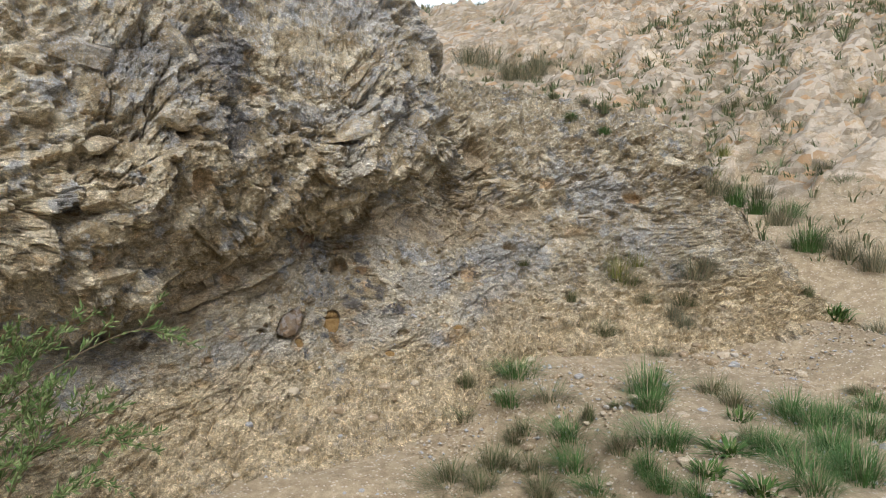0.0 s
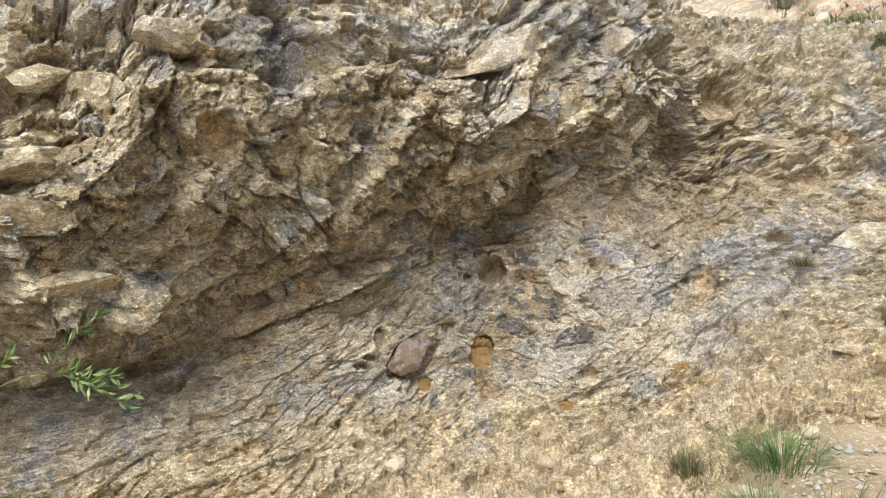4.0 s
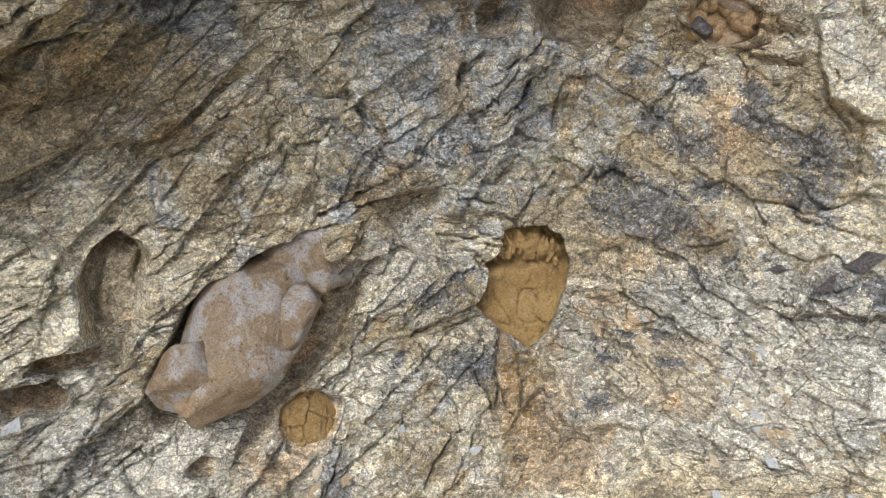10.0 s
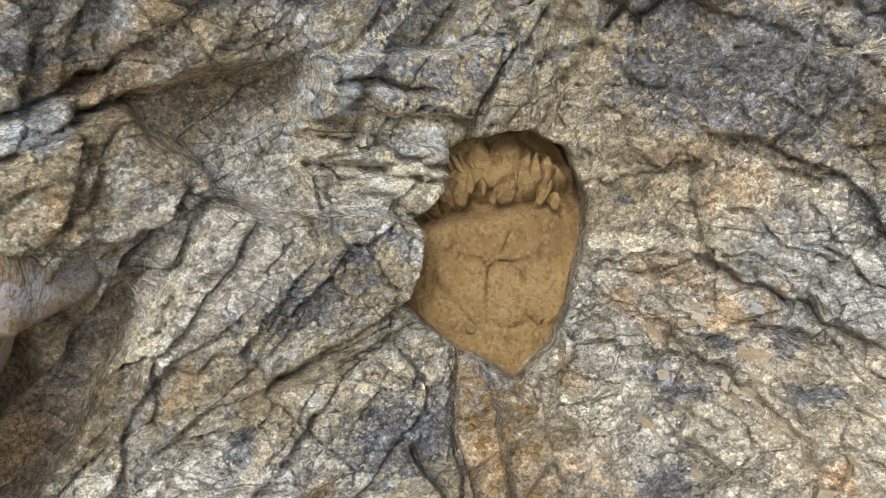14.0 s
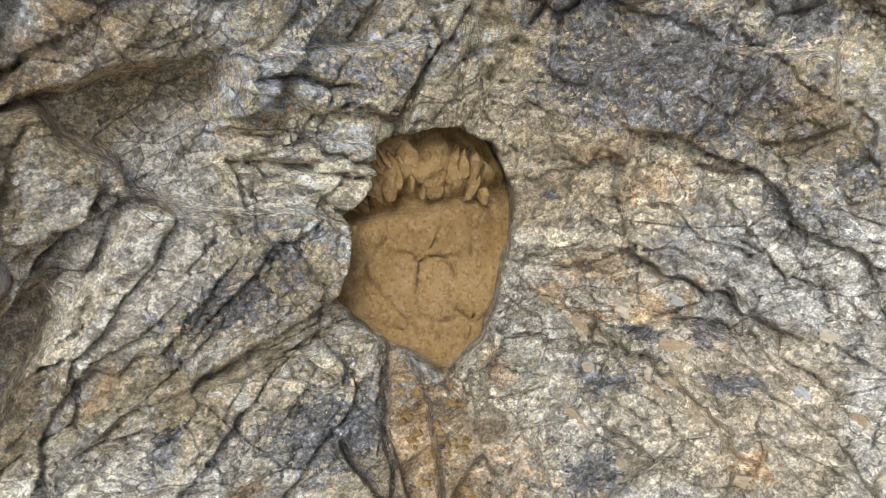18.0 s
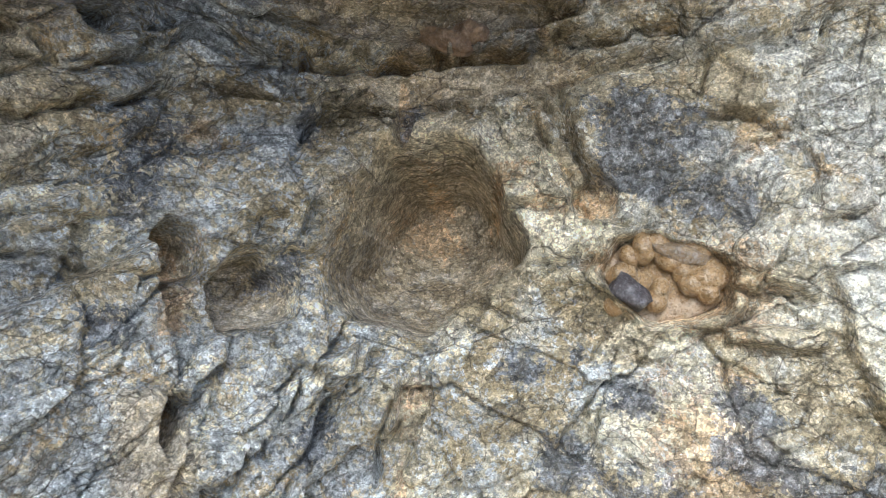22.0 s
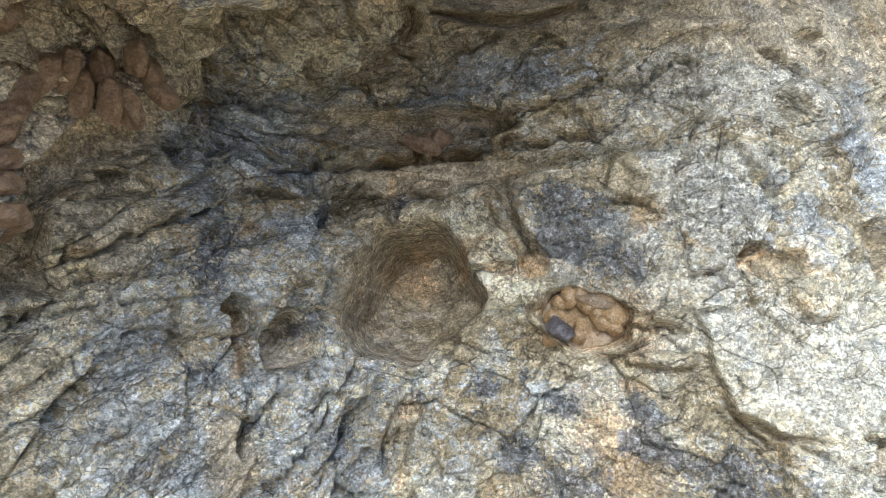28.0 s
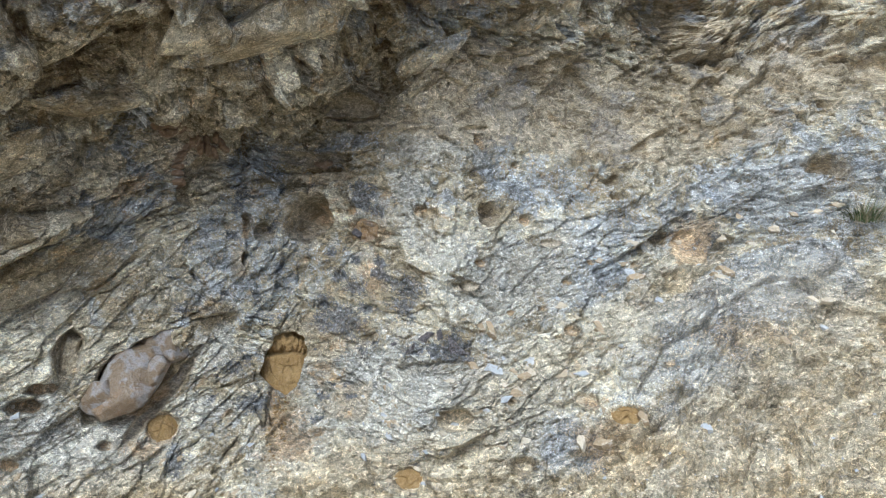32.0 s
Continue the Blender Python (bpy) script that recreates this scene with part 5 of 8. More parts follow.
    crack((0.011, -0.050, -0.051), (0.121, -0.043, -0.025), 0.0055, 0.011, 0.004)
    crack((0.183, 0.151, 0.609), (-0.456, -0.209, 0.419), 0.0152, 0.033, 0.02)
    crack((-0.457, -0.200, 0.373), (-0.980, -0.373, 0.166), 0.0136, 0.033, 0.02)
    crack((-0.980, -0.373, 0.166), (-1.216, -0.491, 0.028), 0.0106, 0.033, 0.01)
    crack((-0.085, -0.122, 0.685), (0.380, -0.034, 0.893), 0.0116, 0.033, 0.015)
    crack((0.251, 0.084, 0.757), (0.925, 0.205, 1.214), 0.0149, 0.044, 0.02)
    crack((-0.112, -0.225, 0.750), (-0.046, -0.313, 1.027), 0.0112, 0.033, 0.01)
    crack((-0.824, -0.705, 0.743), (-0.629, -0.520, 0.687), 0.0093, 0.033, 0.015)
    crack((-1.246, -1.062, 0.704), (-0.974, -0.823, 0.705), 0.0079, 0.044, 0.02)
    crack((-1.327, -1.066, 0.940), (-1.125, -0.997, 0.882), 0.0079, 0.044, 0.02)
    crack((-1.029, -0.921, 1.157), (-0.793, -0.789, 1.131), 0.0084, 0.044, 0.02)
    crack((-0.438, -0.306, -0.036), (-0.612, -0.520, -0.208), 0.0110, 0.022, 0.01)
    crack((-0.801, -0.776, 0.973), (-0.693, -0.604, 0.745), 0.0108, 0.044, 0.01)
    crack((-1.372, -1.018, 1.170), (-1.153, -0.938, 1.187), 0.0080, 0.044, 0.02)
    crack((-1.383, -1.105, 0.581), (-1.166, -0.961, 0.589), 0.0078, 0.033, 0.015)
    crack((1.055, 0.422, 1.141), (1.273, 0.621, 0.906), 0.0137, 0.033, 0.01)
    crack((-0.642, -0.638, 1.028), (-0.020, -0.288, 1.117), 0.0095, 0.033, 0.015)
    crack((0.026, -0.275, 1.206), (0.291, -0.168, 1.427), 0.0110, 0.033, 0.015)
    crack((-0.307, -0.378, 0.916), (0.055, -0.137, 0.751), 0.0085, 0.022, 0.01)
    crack((-0.614, -0.353, 0.519), (-0.317, -0.187, 0.597), 0.0086, 0.022, 0.01)
    crack((-0.774, -0.417, 0.462), (-0.493, -0.276, 0.513), 0.0084, 0.022, 0.01)
    crack((-1.131, -0.488, 0.210), (-0.894, -0.446, 0.363), 0.0081, 0.022, 0.01)
    crack((-1.165, -0.889, 0.484), (-0.989, -0.726, 0.561), 0.0069, 0.022, 0.01)
    crack((-1.360, -0.980, 0.395), (-1.174, -0.869, 0.448), 0.0066, 0.022, 0.01)
    crack((-0.040, 0.118, 0.510), (0.168, -0.187, 0.846), 0.0221, 0.055, 0.02)
    crack((0.901, 0.413, 1.643), (1.065, 0.447, 1.076), 0.0247, 0.066, 0.03)
    crack((0.537, 0.394, 2.124), (0.972, 0.472, 1.615), 0.0199, 0.055, 0.02)
    crack((2.411, 0.931, 1.437), (3.139, 0.111, 1.050), 0.0197, 0.033, 0.02)
    crack((1.231, 0.168, 0.253), (2.171, -0.194, 0.019), 0.0165, 0.033, 0.02)
    crack((-0.864, -0.733, 1.637), (-0.787, -0.773, 1.304), 0.0169, 0.055, 0.02)
    stain("blue", 1.313, 0.065, 0.202, 0.2432, 0.1717, 0)
    stain("blue", 1.463, 0.277, 0.448, 0.1857, 0.1238, 0)
    stain("blue", 1.057, -0.067, 0.128, 0.1613, 0.0807, 0)
    stain("blue", 1.080, -0.301, 0.007, 0.1430, 0.0715, 0)
    stain("brown", 1.474, 0.540, 0.772, 0.3211, 0.1690, 0)
    stain("brown", 1.204, 0.560, 0.816, 0.2171, 0.1592, 0)
    stain("pale", -0.066, 0.090, 0.495, 0.0768, 0.0352, 0)
    stain("blue", -0.075, 0.092, 0.501, 0.0478, 0.0191, 0)
    stain("blue", 2.408, 0.558, 0.942, 0.5174, 0.3292, 0)
    stain("blue", 1.406, -0.191, 0.070, 0.2751, 0.1101, 10)
    stain("blue", 0.901, -0.424, -0.078, 0.1813, 0.1632, 0)
    stain("blue", 2.623, 0.218, 0.537, 0.2732, 0.3187, 0)
    stain("blue", 2.229, 0.721, 1.128, 0.3802, 0.1426, 0)
    stain("blue", 1.103, -0.264, 0.025, 0.2502, 0.1365, -20)
    stain("blue", 1.706, 0.325, 0.498, 0.2447, 0.1359, -20)
    stain("blue", 0.902, 0.151, 0.364, 0.1797, 0.1027, 0)
    stain("ochre", 0.038, 0.019, 0.048, 0.0478, 0.0697, 4)
    stain("ochre", 0.016, -0.052, -0.053, 0.0177, 0.0590, 3)
    stain("ochre", 0.116, -0.012, 0.018, 0.0157, 0.0071, -20)
    stain("ochre", 0.175, -0.034, 0.024, 0.0265, 0.0068, -25)
    stain("ochre", 0.203, -0.055, 0.010, 0.0223, 0.0082, -30)
    stain("ochre", 0.213, -0.106, -0.053, 0.0164, 0.0146, -40)
    stain("ochre", 0.153, 0.006, 0.110, 0.0406, 0.0111, 10)
    stain("ochre", 0.078, -0.032, -0.029, 0.0239, 0.0159, 0)
    stain("ochre", -0.086, -0.096, -0.051, 0.0217, 0.0108, 20)
    stain("ochre", -0.227, -0.131, 0.050, 0.0324, 0.0383, 0)
    stain("ochre", -0.144, -0.082, 0.032, 0.0067, 0.0201, -20)
    stain("ochre", 0.148, -0.016, 0.037, 0.0346, 0.0154, 0)
    stain("ochre", -0.051, 0.024, 0.220, 0.0113, 0.0090, 0)
    stain("ochre", 0.255, -0.016, 0.249, 0.0251, 0.0376, 0)
    stain("ochre", 0.079, 0.049, 0.231, 0.0104, 0.0208, 0)
    stain("ochre", 0.257, -0.014, 0.265, 0.0148, 0.0361, 10)
    stain("ochre", 0.272, 0.002, 0.345, 0.0165, 0.0115, 0)
    stain("ochre", 0.085, 0.058, 0.292, 0.0140, 0.0175, 0)
    stain("ochre", 0.098, 0.111, 0.435, 0.0147, 0.0111, 0)
    stain("ochre", 0.202, 0.062, 0.418, 0.0193, 0.0158, 0)
    stain("ochre", -0.056, 0.057, 0.384, 0.0189, 0.0189, 0)
    stain("ochre", 0.152, 0.087, 0.430, 0.0324, 0.0144, 30)
    stain("ochre", -0.044, 0.098, 0.453, 0.0201, 0.0101, 0)
    stain("ochre", 0.234, 0.023, 0.356, 0.0371, 0.0135, 0)
    stain("ochre", 0.834, -0.224, 0.004, 0.0374, 0.0312, 0)
    stain("ochre", 0.764, -0.180, 0.019, 0.0319, 0.0204, 0)
    stain("ochre", 0.352, -0.246, -0.136, 0.0400, 0.0325, 0)
    stain("ochre", -0.208, -0.176, -0.048, 0.0412, 0.0438, 0)
    stain("ochre", 1.097, 0.192, 0.293, 0.0679, 0.0603, 0)
    stain("ochre", 1.220, -0.252, 0.036, 0.0551, 0.0612, 0)
    stain("ochre", 0.255, -0.013, 0.267, 0.0408, 0.0816, 30)
    stain("ochre", 0.262, 0.017, 0.372, 0.0546, 0.0341, 0)
    stain("ochre", -0.296, -0.089, 0.501, 0.1138, 0.0316, 15)
    stain("ochre", -0.242, -0.223, -0.082, 0.0503, 0.0314, 0)
    stain("ochre", 0.829, -0.262, -0.025, 0.0980, 0.0612, 0)
    stain("ochre", 0.050, -0.117, -0.108, 0.0536, 0.1341, 0)
    stain("ochre", 1.187, -0.045, 0.134, 0.1768, 0.0816, 0)
    stain("ochre", -1.151, -0.470, 0.037, 0.0664, 0.0516, 0)
    stain("ochre", -0.887, -0.396, 0.119, 0.0449, 0.0330, 0)
    stain("ochre", -0.664, -0.312, 0.361, 0.0602, 0.0376, 0)
    stain("ochre", -0.819, -0.551, -0.169, 0.0714, 0.0428, 0)
    stain("ochre", -0.191, -0.302, -0.177, 0.0439, 0.0376, 0)
    stain("ochre", -0.774, -0.456, -0.059, 0.0354, 0.0325, 0)
    stain("ochre", 0.037, -0.494, -0.300, 0.1002, 0.2005, 0)
    stain("ochre", -0.508, -0.374, -0.080, 0.0608, 0.0456, 0)
    stain("ochre", -0.649, -0.352, 0.044, 0.0687, 0.0534, 0)
    stain("ochre", 0.782, -0.281, -0.063, 0.1049, 0.0749, 0)
    stain("ochre", -0.866, -0.811, 0.899, 0.0977, 0.1066, 10)
    stain("ochre", -1.294, -1.011, 0.495, 0.0651, 0.0488, 0)
    stain("ochre", 2.056, 0.686, 1.003, 0.1193, 0.0746, 0)
    stain("ochre", -0.516, -0.477, 1.396, 0.0606, 0.0303, 0)
    stain("ochre", 1.116, 0.233, 0.327, 0.0791, 0.0580, 0)
    stain("ochre", -0.529, -0.480, 1.424, 0.0681, 0.0371, 0)
    stain("ochre", 2.151, 0.404, 0.618, 0.1361, 0.0680, 0)
    stain("ochre", 2.694, 0.404, 0.902, 0.1124, 0.0843, 0)
    stain("ochre", 2.188, -0.740, -0.208, 0.1140, 0.1140, 0)
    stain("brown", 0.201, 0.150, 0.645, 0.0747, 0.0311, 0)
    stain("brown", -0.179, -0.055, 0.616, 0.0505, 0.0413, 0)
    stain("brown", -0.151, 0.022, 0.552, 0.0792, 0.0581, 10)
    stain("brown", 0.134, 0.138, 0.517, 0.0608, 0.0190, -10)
    # Big hollow and the one beside it: clay brown, shade mixed in.
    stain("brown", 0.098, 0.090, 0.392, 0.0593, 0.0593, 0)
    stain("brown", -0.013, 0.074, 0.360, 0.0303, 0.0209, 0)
    stain("ochre", 0.089, 0.103, 0.413, 0.0328, 0.0255, 0)
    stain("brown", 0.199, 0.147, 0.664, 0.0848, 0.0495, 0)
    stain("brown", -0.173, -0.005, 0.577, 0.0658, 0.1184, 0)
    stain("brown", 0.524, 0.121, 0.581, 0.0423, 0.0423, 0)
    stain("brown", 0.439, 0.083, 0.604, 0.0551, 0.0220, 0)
    stain("brown", -0.121, -0.029, 0.176, 0.0531, 0.0344, 20)
    stain("brown", 0.162, 0.006, 0.126, 0.0327, 0.0327, 0)
    stain("brown", 0.167, -0.035, 0.016, 0.0457, 0.0152, -20)
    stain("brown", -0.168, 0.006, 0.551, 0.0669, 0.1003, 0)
    # Long brown band that follows the left crease under the brow.
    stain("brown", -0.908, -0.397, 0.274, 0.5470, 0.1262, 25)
    stain("pale", -0.100, -0.020, 0.138, 0.0334, 0.0217, 0)
    stain("pale", -0.151, -0.062, 0.114, 0.0378, 0.0409, -40)
    stain("pale", 0.025, -0.080, -0.080, 0.0155, 0.0232, 0)
    stain("pale", 0.111, -0.076, -0.064, 0.0424, 0.0347, 0)
    stain("pale", -0.098, -0.093, -0.037, 0.0571, 0.0250, 0)
    stain("pale", -0.062, -0.004, 0.087, 0.0438, 0.0109, 0)
    stain("pale", 0.113, 0.039, 0.219, 0.0313, 0.0382, 0)
    stain("pale", 0.321, -0.042, 0.282, 0.0142, 0.0126, 0)
    stain("pale", 0.271, -0.011, 0.303, 0.0196, 0.0098, 0)
    stain("pale", 0.328, 0.047, 0.505, 0.0207, 0.0155, 0)
    stain("pale", -0.034, 0.115, 0.475, 0.0138, 0.0086, 0)
    stain("pale", 0.338, -0.012, 0.381, 0.0388, 0.0291, 0)
    stain("pale", 0.001, 0.142, 0.503, 0.0329, 0.0146, 0)
    stain("pale", 0.588, -0.018, 0.254, 0.2445, 0.1630, 0)
    stain("pale", 0.256, -0.169, -0.096, 0.2342, 0.1171, 0)
    stain("pale", 0.398, 0.061, 0.572, 0.1640, 0.0683, -10)
    stain("pale", -0.261, -0.135, 0.098, 0.0776, 0.0518, 30)
    stain("pale", 0.206, -0.184, -0.123, 0.2588, 0.0970, 0)
    stain("pale", 0.741, 0.037, 0.276, 0.2349, 0.1510, 0)
    stain("pale", -0.513, -0.499, -0.217, 0.4357, 0.1743, 0)
    stain("pale", 0.369, -0.155, 0.024, 0.4666, 0.1866, 0)
    stain("pale", -0.459, -0.329, -0.052, 0.4359, 0.1743, 0)
    stain("pale", 0.042, -0.306, 1.027, 0.1307, 0.1960, -30)
    stain("blue", -0.179, -0.099, 0.057, 0.0157, 0.0282, -25)
    stain("blue", -0.185, -0.074, 0.175, 0.0367, 0.0169, 0)
    stain("blue", -0.039, 0.023, 0.164, 0.0529, 0.0353, 30)
    stain("blue", -0.044, 0.019, 0.143, 0.0322, 0.0143, 0)
    stain("blue", -0.214, -0.109, 0.091, 0.0234, 0.0263, 0)
    stain("blue", -0.002, 0.045, 0.203, 0.0450, 0.0520, -20)
    stain("blue", -0.122, -0.020, 0.246, 0.0446, 0.0334, 0)
    stain("blue", 0.026, 0.068, 0.315, 0.0415, 0.0208, 40)
    stain("blue", -0.080, 0.069, 0.452, 0.0526, 0.0618, 0)
    stain("blue", 0.215, 0.017, 0.313, 0.0675, 0.0270, 0)
    stain("blue", 0.000, 0.141, 0.543, 0.0998, 0.0374, -5)
    stain("blue", 0.200, 0.135, 0.572, 0.1249, 0.0375, 15)
    stain("blue", -0.066, 0.015, 0.228, 0.0879, 0.0703, 30)
    stain("blue", -0.035, 0.047, 0.309, 0.1814, 0.2233, 0)
    stain("blue", 0.672, 0.147, 0.465, 0.2170, 0.1158, 0)
    stain("blue", 1.253, 0.334, 0.441, 0.2067, 0.1431, 0)
    stain("blue", 0.959, -0.026, 0.171, 0.1641, 0.0957, 0)
    stain("blue", 1.391, 0.085, 0.227, 0.1730, 0.1730, 0)
    stain("blue", 0.974, -0.338, -0.025, 0.2806, 0.1052, 0)
    stain("blue", 0.849, 0.054, 0.264, 0.1693, 0.0988, 0)
    stain("blue", 0.689, -0.224, -0.056, 0.0754, 0.1005, 0)
    stain("blue", 0.452, 0.067, 0.836, 0.1330, 0.0665, 30)
    stain("blue", -0.041, 0.119, 0.525, 0.1273, 0.0566, 0)
    stain("blue", -0.270, -0.069, 0.453, 0.1030, 0.0257, 10)
    stain("blue", 0.674, -0.418, -0.197, 0.2284, 0.1285, 0)
    stain("blue", -1.203, -0.586, -0.027, 0.1265, 0.0422, 10)
    stain("blue", -0.467, -0.583, -0.295, 0.1681, 0.0420, 0)
    stain("blue", -0.716, -0.717, 1.236, 0.2944, 0.1656, 0)
    stain("blue", -0.169, -0.268, 1.339, 0.6567, 0.1095, 0)
    stain("blue", 1.605, 0.291, 0.474, 0.3497, 0.1883, 0)
    stain("blue", 1.004, -0.280, 0.008, 0.2713, 0.2034, 0)
    stain("blue", 0.151, 0.324, 1.952, 0.9559, 0.3441, 0)
    stain("blue", -1.130, -0.865, 1.452, 0.5299, 0.2385, 0)
    stain("blue", 0.421, -0.080, 1.398, 0.5479, 0.2192, 0)
    stain("blue", 2.529, 0.489, 0.898, 0.4694, 0.2816, 0)
    stain("blue", 1.457, 0.251, 0.410, 0.4656, 0.2540, 0)
    stain("blue", 1.140, -0.193, 0.061, 0.5005, 0.2310, 0)
    stain("blue", 2.929, -1.050, -0.193, 0.1904, 0.2666, 0)
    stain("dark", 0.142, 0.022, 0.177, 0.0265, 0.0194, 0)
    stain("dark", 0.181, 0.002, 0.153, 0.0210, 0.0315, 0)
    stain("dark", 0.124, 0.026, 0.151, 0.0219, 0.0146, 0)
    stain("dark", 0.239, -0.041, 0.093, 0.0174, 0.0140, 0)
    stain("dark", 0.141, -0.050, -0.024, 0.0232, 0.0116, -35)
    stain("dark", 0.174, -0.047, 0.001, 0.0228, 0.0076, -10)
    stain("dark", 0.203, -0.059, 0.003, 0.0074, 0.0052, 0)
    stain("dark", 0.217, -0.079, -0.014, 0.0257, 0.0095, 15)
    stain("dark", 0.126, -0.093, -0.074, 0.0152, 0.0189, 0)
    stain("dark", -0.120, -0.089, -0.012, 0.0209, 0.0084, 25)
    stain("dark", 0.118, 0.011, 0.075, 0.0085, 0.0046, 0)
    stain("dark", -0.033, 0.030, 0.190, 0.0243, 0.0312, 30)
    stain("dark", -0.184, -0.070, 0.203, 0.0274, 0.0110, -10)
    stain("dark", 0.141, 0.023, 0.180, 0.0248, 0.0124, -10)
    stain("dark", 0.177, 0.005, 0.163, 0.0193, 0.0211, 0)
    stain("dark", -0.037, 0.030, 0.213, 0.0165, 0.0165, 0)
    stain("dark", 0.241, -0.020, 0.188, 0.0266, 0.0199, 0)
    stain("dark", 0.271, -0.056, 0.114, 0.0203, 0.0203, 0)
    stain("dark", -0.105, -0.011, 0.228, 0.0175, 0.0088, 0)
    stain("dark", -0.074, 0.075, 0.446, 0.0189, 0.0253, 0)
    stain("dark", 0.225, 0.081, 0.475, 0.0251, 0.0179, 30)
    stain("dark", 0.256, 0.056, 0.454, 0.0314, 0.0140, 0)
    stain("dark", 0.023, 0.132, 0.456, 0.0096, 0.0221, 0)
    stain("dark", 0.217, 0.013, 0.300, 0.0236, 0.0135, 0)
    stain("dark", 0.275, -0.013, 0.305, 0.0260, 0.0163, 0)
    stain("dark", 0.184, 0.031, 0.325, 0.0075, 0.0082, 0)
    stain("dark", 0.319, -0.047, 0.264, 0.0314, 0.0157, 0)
    # Near-black over the upright slot above the big hollow.
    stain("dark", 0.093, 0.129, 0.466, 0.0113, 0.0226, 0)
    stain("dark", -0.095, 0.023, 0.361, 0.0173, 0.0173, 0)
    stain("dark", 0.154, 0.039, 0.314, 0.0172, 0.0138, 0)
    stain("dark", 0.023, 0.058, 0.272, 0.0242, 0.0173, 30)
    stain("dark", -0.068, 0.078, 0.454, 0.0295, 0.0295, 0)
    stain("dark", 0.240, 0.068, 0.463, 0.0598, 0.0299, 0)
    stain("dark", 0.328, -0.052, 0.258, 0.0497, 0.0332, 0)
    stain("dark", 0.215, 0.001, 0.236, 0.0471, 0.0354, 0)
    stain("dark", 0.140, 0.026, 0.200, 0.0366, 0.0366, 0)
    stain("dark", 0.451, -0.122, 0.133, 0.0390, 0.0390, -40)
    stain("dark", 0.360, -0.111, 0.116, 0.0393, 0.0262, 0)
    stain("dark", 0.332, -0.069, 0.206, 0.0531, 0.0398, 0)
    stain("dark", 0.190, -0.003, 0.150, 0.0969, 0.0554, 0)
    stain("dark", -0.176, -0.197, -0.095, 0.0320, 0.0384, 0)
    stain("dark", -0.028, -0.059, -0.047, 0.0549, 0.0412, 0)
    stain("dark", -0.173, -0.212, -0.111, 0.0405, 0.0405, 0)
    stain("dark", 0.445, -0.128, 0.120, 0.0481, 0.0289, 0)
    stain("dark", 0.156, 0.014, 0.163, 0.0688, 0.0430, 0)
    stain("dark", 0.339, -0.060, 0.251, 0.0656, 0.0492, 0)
    stain("dark", -0.670, -0.675, 1.153, 0.1313, 0.2439, -15)
    stain("dark", 0.594, 0.122, 1.476, 0.1500, 0.0750, 0)
    stain("dark", -0.717, -0.650, 1.525, 0.2625, 0.3209, -20)


plates()
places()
pockets()
seams()
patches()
# crust: grey on the exposed upper rock and the right-hand slope, earth colour on the low slope
MASKS["blue"] = np.maximum(MASKS["blue"], (0.42 * ramp(BASE[:, 2], 0.9, 1.3) * (BASE[:, 0] < 1.1) + 0.24 * ramp(BASE[:, 0], 0.55, 0.9) * ramp(v, 1.9, 2.4)) * (0.6 + 0.5 * lumps(FLAT, 9, 91)))
MASKS["ochre"] = np.maximum(MASKS["ochre"], 0.34 * (1 - ramp(v, 1.2, 2.2)))
MASKS["sandy"] = np.clip(0.62 * ramp(v, 0.6, 1.2) * (1 - ramp(v + 0.5 * lumps(FLAT, 4, 95), 2.2, 3.0)) + 0.10 * ramp(BASE[:, 0], 0.7, 1.0) * (1 - ramp(v, 3.5, 5.5)), 0, 0.7).astype(np.float32)
MASKS["pale"] = np.maximum(MASKS["pale"], 0.27 * ramp(v, 1.8, 2.6) * (1 - ramp(v, 4.2, 5.0)))


def sheet(name, points, nx, nv, material, masks=(), pieces=None):
    """One mesh from a grid of points; pieces: (columns, rows, smooth) taken from the grid, each at its own density."""
    whole = np.arange(nx * nv).reshape(nx, nv)
    taken, quads, rounded_ = [], [], []
    start = 0
    for columns, rows, smooth in pieces or ((np.arange(nx), np.arange(nv), True),):
        taken.append(whole[np.ix_(columns, rows)].ravel())
        idx = start + np.arange(len(columns) * len(rows), dtype=np.int32).reshape(len(columns), len(rows))
        quads.append(np.stack([idx[:-1, :-1], idx[1:, :-1], idx[1:, 1:], idx[:-1, 1:]], -1).reshape(-1))
        rounded_.append(np.full(len(quads[-1]) // 4, smooth))
        start += idx.size
    taken, quads, rounded_ = np.concatenate(taken), np.concatenate(quads), np.concatenate(rounded_)
    me = bpy.data.meshes.new(name)
    me.vertices.add(len(taken))
    me.vertices.foreach_set("co", np.ascontiguousarray(points[taken], np.float32).ravel())
    me.loops.add(len(quads))
    me.loops.foreach_set("vertex_index", quads)
    me.polygons.add(len(quads) // 4)
    me.polygons.foreach_set("loop_start", np.arange(0, len(quads), 4, dtype=np.int32))
    me.polygons.foreach_set("use_smooth", rounded_)
    me.update(calc_edges=True)
    for key, values in dict(masks).items():
        me.attributes.new(key, "FLOAT", "POINT").data.foreach_set("value", values[taken].astype(np.float32))
    me.materials.append(material)
    return me


SURFACE = BASE + push
